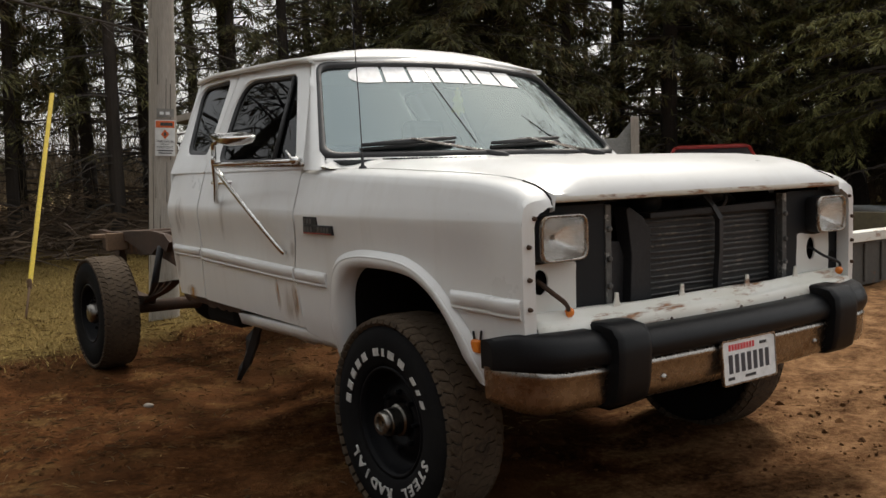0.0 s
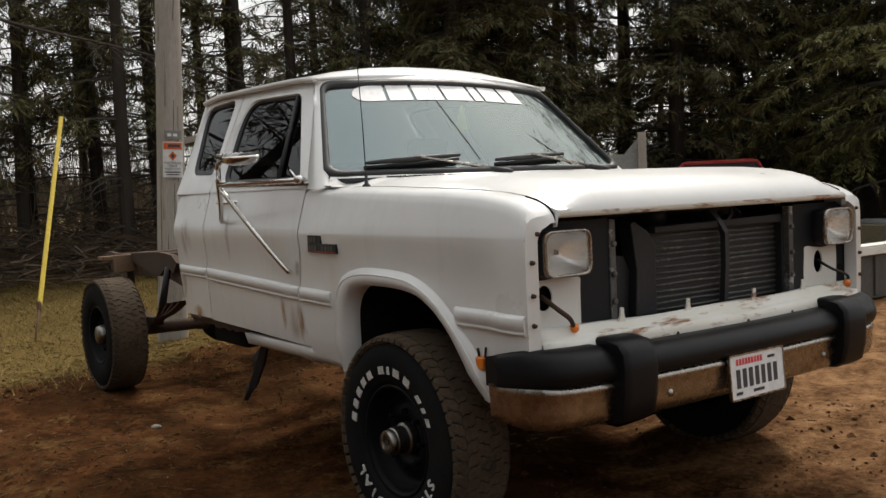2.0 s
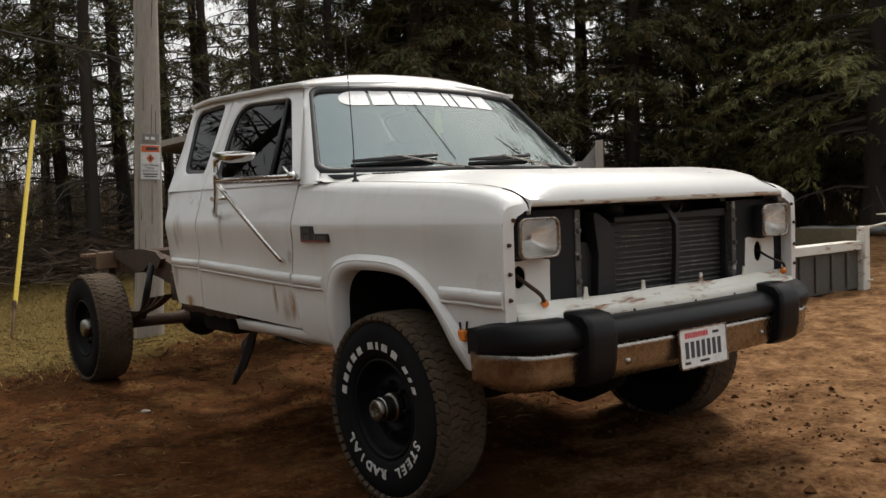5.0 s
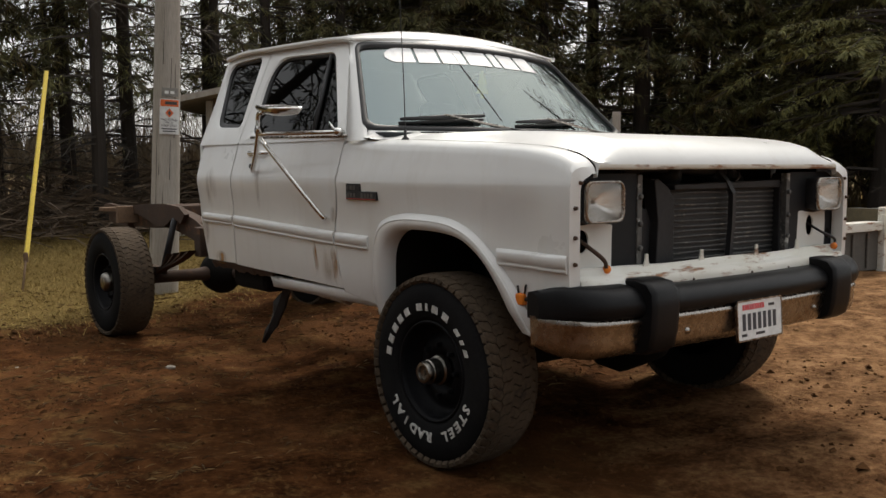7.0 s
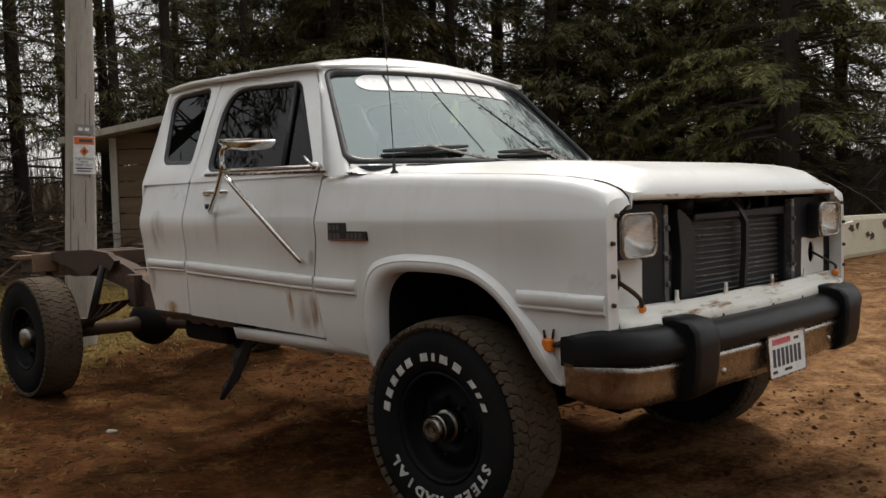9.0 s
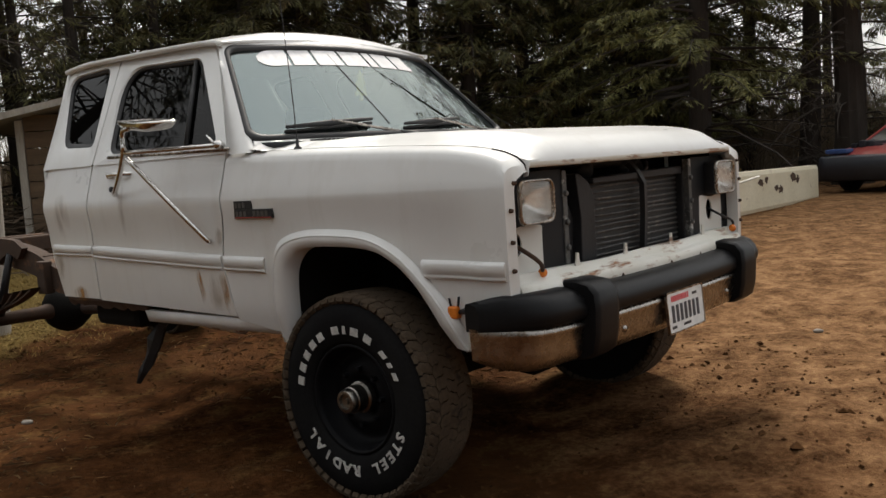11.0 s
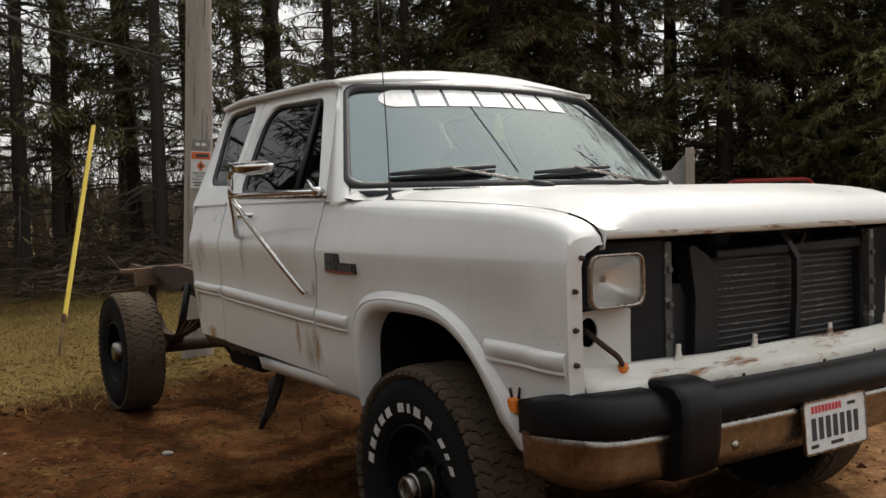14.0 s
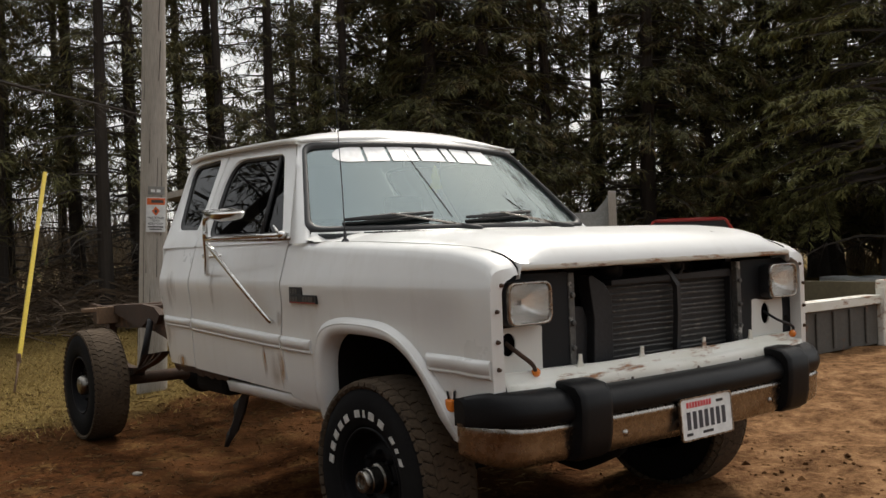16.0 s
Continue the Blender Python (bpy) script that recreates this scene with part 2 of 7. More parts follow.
FIN = surface("radiator_tube", (0.05, 0.05, 0.05), (0.13, 0.125, 0.12), 0.5, 0.3, 6, 60, c3=(0.26, 0.23, 0.19), amount3=0.6)


# ---- building helpers ----
def part(name, bm, material, parent=None, label="", smooth=False, bevel=0.0, solid=0.0, loc=None, offset=0.0):
    bmesh.ops.recalc_face_normals(bm, faces=bm.faces)
    me = bpy.data.meshes.new(name)
    bm.to_mesh(me)
    bm.free()
    for m in material if isinstance(material, (list, tuple)) else [material]:
        me.materials.append(m)
    if smooth:
        for f in me.polygons:
            f.use_smooth = True
    ob = new(name, me)
    if solid:
        mod = ob.modifiers.new("thick", "SOLIDIFY")
        mod.thickness, mod.offset = solid, offset
    if bevel:
        mod = ob.modifiers.new("edge", "BEVEL")
        mod.width, mod.segments, mod.limit_method = bevel, 2, "ANGLE"
        mod.angle_limit = radians(40)
    if parent:
        ob.parent = parent
    if loc:
        ob.location = loc
    if label:
        tagged(ob, label)
    return ob


def thing(name, label, category, at=(0, 0, 0), group="", kind=""):
    return tagged(new_at(name, at), label, category, group, kind)


def new_at(name, at):
    ob = new(name)
    ob.location = at
    ob.empty_display_size = 0.1
    return ob


def box(bm, lo, hi, m=None):
    vs = [bm.verts.new((x, y, z)) for x in (lo[0], hi[0]) for y in (lo[1], hi[1]) for z in (lo[2], hi[2])]
    if m:
        for v in vs:
            v.co = m @ v.co
    for f in ((0, 1, 3, 2), (4, 6, 7, 5), (0, 4, 5, 1), (2, 3, 7, 6), (0, 2, 6, 4), (1, 5, 7, 3)):
        bm.faces.new([vs[i] for i in f])
    return vs


def grid(bm, rows):
    """Quads between rows of points of equal count."""
    made = [[bm.verts.new(p) for p in r] for r in rows]
    for a, b in zip(made, made[1:]):
        for k in range(len(a) - 1):
            bm.faces.new((a[k], a[k + 1], b[k + 1], b[k]))
    return made


def tube(bm, pts, radius, sides=8, cap=True):
    """A round bar along a line of points; radius may be a list."""
    pts = [Vector(p) for p in pts]
    rs = radius if isinstance(radius, (list, tuple)) else [radius] * len(pts)
    rings, ref = [], None
    for k, p in enumerate(pts):
        d = (pts[min(k + 1, len(pts) - 1)] - pts[max(k - 1, 0)]).normalized()
        if ref is None:
            ref = d.orthogonal().normalized()
        ref = (ref - d * ref.dot(d)).normalized()
        s = d.cross(ref)
        rings.append([bm.verts.new(p + rs[k] * (math.cos(a) * ref + math.sin(a) * s)) for a in [2 * math.pi * i / sides for i in range(sides)]])
    for a, b in zip(rings, rings[1:]):
        for i in range(sides):
            j = (i + 1) % sides
            bm.faces.new((a[i], a[j], b[j], b[i]))
    if cap:
        bm.faces.new(rings[0][::-1])
        bm.faces.new(rings[-1])
    return rings


def lathe(bm, prof, sides=40, axis="y", closed=False, centre=(0, 0, 0)):
    """Turns (radius, along) points round an axis."""
    rings = []
    for r, h in prof:
        ring = []
        for i in range(sides):
            a = 2 * math.pi * i / sides
            c, s = r * math.cos(a), r * math.sin(a)
            p = {"y": (c, h, s), "z": (c, s, h), "x": (h, c, s)}[axis]
            ring.append(bm.verts.new(Vector(p) + Vector(centre)))
        rings.append(ring)
    pairs = list(zip(rings, rings[1:])) + ([(rings[-1], rings[0])] if closed else [])
    for a, b in pairs:
        for i in range(sides):
            j = (i + 1) % sides
            bm.faces.new((a[i], a[j], b[j], b[i]))
    return rings


def line(x, table):
    """Straight interpolation in a short table."""
    xs = [p[0] for p in table]
    return float(np.interp(x, xs, [p[1] for p in table]))


def spline(pts, per=6):
    """Catmull-Rom through points."""
    P = [np.array(p, float) for p in pts]
    P = [2 * P[0] - P[1], *P, 2 * P[-1] - P[-2]]
    out = []
    for k in range(1, len(P) - 2):
        for i in range(per):
            t = i / per
            a, b, c, d = P[k - 1 : k + 3]
            out.append(0.5 * (2 * b + (c - a) * t + (2 * a - 5 * b + 4 * c - d) * t * t + (3 * b - a - 3 * c + d) * t**3))
    out.append(P[-2])
    return out


def rounded(corners, radius, seg=6):
    """A 2D loop with rounded corners: seg + 1 points for each corner."""
    out, n = [], len(corners)
    for k in range(n):
        p, a, b = Vector(corners[k]), Vector(corners[k - 1]), Vector(corners[(k + 1) % n])
        r = radius[k] if isinstance(radius, (list, tuple)) else radius
        p0, p1 = p + (a - p).normalized() * r, p + (b - p).normalized() * r
        for i in range(seg + 1):
            t = i / seg
            out.append((1 - t) ** 2 * p0 + 2 * t * (1 - t) * p + t * t * p1)
    return out


def ring(bm, loops, closed=True):
    made = [[bm.verts.new(p) for p in lp] for lp in loops]
    for a, b in zip(made, made[1:]):
        n = len(a)
        for i in range(n if closed else n - 1):
            j = (i + 1) % n
            bm.faces.new((a[i], a[j], b[j], b[i]))
    return made


def flipped(points):
    return [(p[0], -p[1], p[2]) for p in points]


def text_mesh(words, size, depth, bold=0.0):
    """Letters of the built-in font as a bmesh, centred, in the xy plane."""
    cu = bpy.data.curves.new("letters", "FONT")
    cu.body, cu.size, cu.extrude, cu.align_x, cu.align_y = words, size, depth, "CENTER", "CENTER"
    cu.resolution_u, cu.offset = 2, bold
    ob = bpy.data.objects.new("letters", cu)
    scene.collection.objects.link(ob)
    me = bpy.data.meshes.new_from_object(ob.evaluated_get(bpy.context.evaluated_depsgraph_get()))
    bm = bmesh.new()
    bm.from_mesh(me)
    bpy.data.objects.remove(ob)
    bpy.data.curves.remove(cu)
    bpy.data.meshes.remove(me)
    return bm


# ---- ground ----
def ground_z(x, y):
    """Level at the truck's near wheels, rising a little past it."""
    s = max(0.0, min(1.0, (y + 0.4) / 5.0))
    return 0.028 + 0.222 * (s * (2 - s))

# ---- the truck: x ahead, y to its left, front axle at x = 0 ----
truck = thing("pickup_truck", "white club-cab pickup truck with no bed or grille, rusty bare frame", "truck")
YAW = radians(0.9)
truck.rotation_euler = (0, 0, YAW)
truck.location = (-1.0 + math.cos(YAW), math.sin(YAW), 0)


def half(x, z):
    """Half the body's width at a station and a height."""
    w = 0.955
    if x > -0.3:
        w -= 0.033 * min(1.0, (x + 0.3)) ** 1.3
    if x < -1.9:
        w -= 0.015 * ((-1.9 - x) / 0.3) ** 2
    if z > 1.165:
        w -= 0.29 * (z - 1.165)
    else:
        # the flank is drawn in under a soft crease that dies out before the lamps
        w -= 0.12 * min(0.14, 1.165 - z) * min(1.0, max(0.0, (0.60 - x) / 0.07))
    if z < 0.9:
        w -= 0.05 * (0.9 - z) + 0.25 * max(0.0, 0.72 - z)
    return w


TOP = [(-0.70, 1.354), (-0.575, 1.352), (-0.2, 1.340), (0.25, 1.320), (0.45, 1.307), (0.56, 1.292), (0.63, 1.276), (0.68, 1.255), (0.705, 1.230)]
ARCH_IN = [(-0.335, 0.60), (-0.335, 0.70), (-0.326, 0.82), (-0.303, 0.905), (-0.24, 0.962), (-0.15, 0.979), (-0.02, 0.981), (0.083, 0.975), (0.165, 0.960), (0.225, 0.932), (0.272, 0.90), (0.325, 0.848), (0.375, 0.780), (0.415, 0.715), (0.440, 0.665), (0.460, 0.635)]
ARCH_OUT = [(-0.428, 0.60), (-0.428, 0.70), (-0.42, 0.85), (-0.385, 0.968), (-0.325, 1.014), (-0.20, 1.040), (-0.06, 1.042), (0.075, 1.033), (0.155, 1.012), (0.232, 0.978), (0.307, 0.926), (0.377, 0.859), (0.443, 0.787), (0.490, 0.718), (0.515, 0.655), (0.535, 0.625)]
ARCH_MID = [((a[0] + b[0]) / 2, (a[1] + b[1]) / 2) for a, b in zip(ARCH_IN, ARCH_OUT)]


def fender_low(x):
    if x <= -0.382:
        return line(x, [(-0.68, 0.668), (-0.46, 0.637)])
    if x >= ARCH_MID[-1][0]:
        return 0.64
    return max(0.63, line(x, sorted(ARCH_MID)))


def door_front(z):
    """The door's front edge: it leans forward below the rub strip."""
    return line(z, [(0.66, -0.682), (0.79, -0.700), (0.875, -0.722), (0.98, -0.716), (1.09, -0.692), (1.36, -0.690)])


def fender(side):
    bm = bmesh.new()
    xs = [-0.676, -0.60, -0.5, -0.45, -0.40, -0.3825, -0.381, -0.378, -0.373, -0.362, -0.344, -0.315, -0.28] + [-0.25 + 0.05 * k for k in range(17)] + [0.58, 0.61, 0.64, 0.665, 0.685, 0.698, 0.705]
    rows = []
    for x in xs:
        zt = line(x, TOP)
        w = half(x, zt - 0.05)
        row = [(x, 0.7988, zt - 0.001), (x, 0.82, zt), (x, w - 0.05, zt - 0.003), (x, w - 0.025, zt - 0.011), (x, w - 0.008, zt - 0.026), (x, w, zt - 0.05)]
        lo, hi = fender_low(x), zt - 0.05
        levels = [hi + (1.171 - hi) * k / 3 for k in (1, 2, 3)] if hi > 1.172 else [hi] * 3
        top = min(1.159, hi - 0.002)
        levels += [top + (lo - top) * k / 10 for k in range(0, 11)]
        row += [(x, half(x, z), z) for z in levels]
        if x < -0.67:
            row = [(door_front(c) + 0.008, half(door_front(c), c) if i > 5 else b, c) for i, (a, b, c) in enumerate(row)]
        rows.append([(a, side * b, c) for a, b, c in row])
    grid(bm, rows)
    # front flange, turned inwards round the lamp opening
    fw = half(0.705, 1.172)
    outer = [(0.705, half(0.7, z) - 0.0, z) for z in [0.64, 0.75, 0.85, 0.95, 1.05, 1.12, 1.15]] + [(0.705, fw, 1.172), (0.705, fw - 0.006, 1.204), (0.705, fw - 0.022, 1.219), (0.705, fw - 0.05, 1.227), (0.705, 0.82, 1.230), (0.705, 0.7988, 1.229)]
    inner = [(0.712, p[1] - 0.045, p[2]) for p in outer[:7]] + [(0.712, fw - 0.047, 1.164), (0.712, fw - 0.053, 1.178), (0.712, fw - 0.064, 1.188), (0.712, fw - 0.08, 1.194), (0.712, 0.82, 1.205), (0.712, 0.7988, 1.206)]
    back = [(0.66, p[1] - 0.002, p[2]) for p in inner]
    grid(bm, [[(a, side * b, c) for a, b, c in r] for r in (outer, inner, back)])
    bmesh.ops.remove_doubles(bm, verts=bm.verts, dist=0.0008)
    f = part("fender", bm, PAINT, truck, smooth=True)
    ed = f.modifiers.new("crease", "EDGE_SPLIT")
    ed.split_angle = radians(38)
    # wheel lip flare
    bm = bmesh.new()
    i_, o_ = spline(ARCH_IN, 4), spline(ARCH_OUT, 4)
    rows = [[], [], [], [], []]
    for a, b in zip(i_, o_):
        y = half(b[0], b[1])
        m = a + 0.55 * (b - a)
        m2 = a + 0.8 * (b - a)
        for r, (q, yy) in zip(rows, ((a, y - 0.05), (a, y + 0.026), (m, y + 0.030), (m2, y + 0.020), (b, y + 0.001))):
            r.append((q[0], side * yy, q[1]))
    grid(bm, rows)
    part("wheel_flare", bm, PAINT, f, smooth=True)
    # bead line on the flare
    bm = bmesh.new()
    tube(bm, [(a[0] + 0.62 * (b - a)[0], side * (half(b[0], b[1]) + 0.026), a[1] + 0.62 * (b - a)[1]) for a, b in zip(i_, o_)], 0.006, 5)
    part("flare_bead", bm, PAINT, f, smooth=True)
    # inner arch
    bm = bmesh.new()
    grid(bm, [[(a[0], side * y, a[1]) for a in i_] for y in (half(0, 0.98) - 0.05, 0.62, 0.45)])
    grid(bm, [[(a[0], side * 0.45, a[1]) for a in i_], [(a[0], side * 0.45, 0.55) for a in i_]])
    part("inner_arch", bm, UNDER, f, smooth=True)
    # trim strips
    for x0, x1, z0, z1, dz in ((-0.712, -0.455, 0.876, 0.939, -0.005), (0.345, 0.695, 0.870, 0.935, -0.004)):
        trim_strip(x0, x1, z0, z1, dz, side, f)
    # bolts on the flange
    for z in (0.70, 0.90, 0.99, 1.09, 1.175):
        bm = bmesh.new()
        lathe(bm, [(0.0001, 0.012), (0.006, 0.011), (0.008, 0.0)], 8, "x", centre=(0.709, side * (half(0.7, z) - 0.022 - (0.02 if z > 1.17 else 0)), z))
        part("flange_bolt", bm, RUST, f, "small rusty bolt", smooth=True)
    return f


def trim_strip(x0, x1, z0, z1, dz, side, parent):
    """A padded rub strip with a grooved lower edge."""
    bm = bmesh.new()
    n = 14
    prof = [(0.0, -0.002), (0.06, 0.012), (0.2, 0.016), (0.26, 0.010), (0.32, 0.017), (0.8, 0.020), (0.93, 0.014), (1.0, -0.002)]
    rows = []
    for k in range(n + 1):
        x = x0 + (x1 - x0) * k / n
        e = 0.4 if k in (0, n) else 1.0
        rows.append([(x, side * (half(x, z0 + (z1 - z0) * p) + h * e), z0 + (z1 - z0) * p + dz * k / n) for p, h in prof])
    grid(bm, rows)
    for r in (rows[0], rows[-1]):
        bm.faces.new([bm.verts.new(p) for p in r])
    part("rub_strip", bm, PAINT, parent, smooth=True)


def body_panel(name, xr, xf, zlow, ztop, side, material=PAINT, n=16, parent=None):
    """A side panel between two edges that are functions of height."""
    bm = bmesh.new()
    rows = []
    levels = [0, 0.1, 0.2, 0.3, 0.4, 0.5, 0.6, 0.68, 0.735, 0.75, 0.8, 0.87, 0.94, 1.0]
    for s in levels:
        row = []
        for k in range(n + 1):
            u = k / n
            z = zlow(0) + s * (ztop - zlow(0))
            x = xr(z) + u * (xf(z) - xr(z))
            z = zlow(x) + s * (ztop - zlow(x))
            row.append((x, side * half(x, z), z))
        rows.append(row)
    grid(bm, rows)
    # turned-in edges give the sheet its depth
    loop = rows[0] + [r[-1] for r in rows[1:]] + rows[-1][::-1][1:] + [r[0] for r in rows[-2:0:-1]]
    ring(bm, [loop, [(p[0], p[1] - side * 0.03, p[2]) for p in loop]])
    bmesh.ops.remove_doubles(bm, verts=bm.verts, dist=0.0005)
    ob = part(name, bm, material, parent or truck, smooth=True)
    ed = ob.modifiers.new("crease", "EDGE_SPLIT")
    ed.split_angle = radians(35)
    return ob


BELT = 1.352


def glass_y(z):
    return 0.889 - 0.49 * (z - 1.39)


def on_side(loop, side, inset=0.0):
    return [(p[0], side * (glass_y(p[1]) - inset), p[1]) for p in loop]


DOOR_OUT = [(-1.705, BELT), (-1.768, 1.872), (-0.985, 1.845), (-0.672, BELT)]
DOOR_WIN = [(-1.60, 1.398), (-1.70, 1.812), (-1.075, 1.787), (-0.755, 1.392)]
QTR_OUT = [(-2.175, BELT), (-2.262, 1.885), (-1.776, 1.872), (-1.712, BELT)]
QTR_WIN = [(-2.055, 1.452), (-2.225, 1.82), (-1.84, 1.838), (-1.75, 1.442)]


def window_frame(outer, window, rad, side, name, parent, glass, glass_label):
    seg = 7
    bm = bmesh.new()
    o = rounded(outer, [0.015, 0.05, 0.03, 0.015], seg)
    w = rounded(window, rad, seg)
    w2 = [Vector(p) + 0.10 * (Vector(q) - Vector(p)) for p, q in zip(w, o)]
    ring(bm, [on_side(o, side, 0.05), on_side(o, side, 0.0), on_side(w2, side, -0.006), on_side(w, side, 0.004), on_side(w, side, 0.03)])
    fr = part(name, bm, PAINT, parent, smooth=True)
    ed = fr.modifiers.new("crease", "EDGE_SPLIT")
    ed.split_angle = radians(40)
    bm = bmesh.new()
    c = Vector((sum(p[0] for p in w) / len(w), sum(p[1] for p in w) / len(w)))
    w3 = [Vector(p) + (c - Vector(p)).normalized() * 0.022 for p in w]
    ring(bm, [on_side(w, side, 0.006), on_side(w3, side, 0.012), on_side(w3, side, 0.022), on_side(w, side, 0.024)])
    part("window_seal", bm, RUBBER, parent, smooth=True)
    bm = bmesh.new()
    bm.faces.new([bm.verts.new(p) for p in on_side(w, side, 0.018)])
    g = part("window_glass", bm, glass, parent, glass_label)
    face_out(g, (-1.3, 0, 1.5))
    g.visible_shadow = False
    return w


def cab_side(side):
    low = lambda x: 0.680 + (-0.58 - x) * 0.026
    door = body_panel("door", lambda z: -1.712, door_front, low, BELT, side)
    trim_strip(-1.712, -0.727, 0.912, 0.976, -0.036, side, door)
    window_frame(DOOR_OUT, DOOR_WIN, [0.06, 0.19, 0.05, 0.06], side, "door_frame", door, SIDEGLASS, "dark door glass reflecting bare trees")
    # quarter-light bar
    bm = bmesh.new()
    tube(bm, [(-0.985, side * (glass_y(1.385) - 0.008), 1.385), (-1.115, side * (glass_y(1.78) - 0.008), 1.78)], 0.011, 6)
    part("vent_window_bar", bm, RUBBER, door, smooth=True)
    # chrome sill moulding under the glass
    bm = bmesh.new()
    tube(bm, [(-1.58, side * (glass_y(1.383) + 0.004), 1.383), (-0.66, side * (glass_y(1.368) + 0.004), 1.368)], 0.008, 6)
    part("sill_moulding", bm, CHROME_DULL, door, smooth=True)
    if side < 0:
        # chrome pull handle and key lock
        bm = bmesh.new()
        y = half(-1.47, 1.30)
        tube(bm, [(-1.53, -y + 0.01, 1.300), (-1.52, -y - 0.028, 1.302), (-1.46, -y - 0.034, 1.303), (-1.39, -y - 0.028, 1.301), (-1.37, -y + 0.01, 1.30)], 0.011, 8)
        box(bm, (-1.56, -y - 0.012, 1.286), (-1.50, -y + 0.01, 1.308))
        part("door_handle", bm, CHROME, door, "chrome door handle", smooth=False, bevel=0.003)
        bm = bmesh.new()
        lathe(bm, [(0.0001, -0.008), (0.012, -0.007), (0.014, 0.004)], 12, "y", centre=(-1.51, -half(-1.51, 1.235) - 0.002, 1.235))
        part("key_lock", bm, DARKMETAL, door, smooth=True)
        # rust runs low on the door skin
        for d0, d1, z0, z1, lift, stain in ((0.15, 0.004, 0.69, 0.888, 0.002, STAIN), (0.045, 0.001, 0.68, 0.90, 0.0032, RUN), (0.20, 0.165, 0.72, 0.90, 0.0032, RUN)):
            bm = bmesh.new()
            grid(bm, [[(door_front(z) - d, -half(door_front(z) - d, z) - lift, z) for d in np.linspace(d0, d1, 5)] for z in np.linspace(z0, z1, 7)])
            part("rust_run", bm, stain, door, "rust streak running down the door edge")
        bm = bmesh.new()
        grid(bm, [[(x, -half(x, z) - 0.002, z) for x in np.linspace(-0.76, -0.70, 4)] for z in np.linspace(0.97, 1.06, 5)])
        part("rust_patch", bm, STAIN, door, "rust stain below the mirror strut")
    corner = body_panel("cab_corner", lambda z: line(z, [(0.70, -2.055), (0.98, -2.14), (1.35, -2.175)]), lambda z: -1.722, lambda x: 0.715, BELT, side, n=10)
    trim_strip(-2.10, -1.728, 0.925, 0.978, -0.006, side, corner)
    if side < 0:
        for x0, x1, z0, z1, lab in ((-2.06, -1.88, 1.00, 1.24, "brown scuffed dent stain"), (-1.96, -1.80, 0.69, 0.78, "rust along the lower edge"), (-2.13, -2.0, 0.78, 0.98, "brown grime streak")):
            bm = bmesh.new()
            grid(bm, [[(x, -half(x, z) - 0.003, z) for x in np.linspace(x0, x1, 5)] for z in np.linspace(z0, z1, 6)])
            part("rust_stain", bm, RUN if z1 < 0.81 else STAIN, corner, lab)
        bm = bmesh.new()
        grid(bm, [[(x, -half(x, z) - 0.003, z) for x in np.linspace(-1.45, -1.395, 4)] for z in np.linspace(1.0, 1.27, 8)])
        part("rust_stain", bm, STAIN, door, "thin rust streak below the handle")
    window_frame(QTR_OUT, QTR_WIN, [0.06, 0.10, 0.06, 0.06], side, "quarter_frame", corner, SIDEGLASS, "dark quarter window glass")
    bm = bmesh.new()
    grid(bm, [[(x, side * (half(x, z) - 0.02), z) for x in (-1.38, -1.2, -0.9, -0.6, -0.36)] for z in (0.622, 0.645, 0.675)])
    part("rocker_panel", bm, PAINT, truck, smooth=True, solid=0.02)
    bm = bmesh.new()
    xs = [-2.05 + 0.03 * k for k in range(24)]
    grid(bm, [[(x, side * 0.90, 0.725) for x in xs], [(x, side * 0.905, 0.70) for x in xs], [(x, side * 0.89, 0.685 - 0.03 * abs(noise.noise((x * 9, side, 0.5))) - 0.02 * abs(noise.noise((x * 30, side, 1.5)))) for k, x in enumerate(xs)]])
    part("rusted_rocker", bm, RUST, truck, "rotted rusty rocker edge", solid=0.015)
    return door, corner


fenders = [fender(s) for s in (-1, 1)]
doors = [cab_side(s)[0] for s in (-1, 1)]

# black name badge with two steps, lettering as plain bars
bm = bmesh.new()
yb = half(-0.5, 1.1)
box(bm, (-0.597, -yb - 0.010, 1.088), (-0.366, -yb + 0.004, 1.125))
box(bm, (-0.597, -yb - 0.010, 1.1252), (-0.487, -yb + 0.006, 1.158))
badge = part("badge", bm, BLACKPAINT, fenders[0], "black stepped name badge", bevel=0.002)
GREYBAR = plain("badge_grey", (0.06, 0.056, 0.052), 0.5)
for x0, x1, z in ((-0.588, -0.50, 1.140), (-0.585, -0.50, 1.107), (-0.478, -0.376, 1.107)):
    k = 0
    while x0 + k * 0.024 < x1 - 0.016:
        bm = bmesh.new()
        box(bm, (x0 + k * 0.024, -yb - 0.0125, z - 0.010), (x0 + k * 0.024 + 0.017, -yb - 0.0085, z + 0.010))
        part("badge_bar", bm, GREYBAR, badge)
        k += 1
bm = bmesh.new()
box(bm, (-0.592, -yb - 0.0118, 1.090), (-0.372, -yb - 0.0085, 1.0945))
part("badge_line", bm, RED, badge)

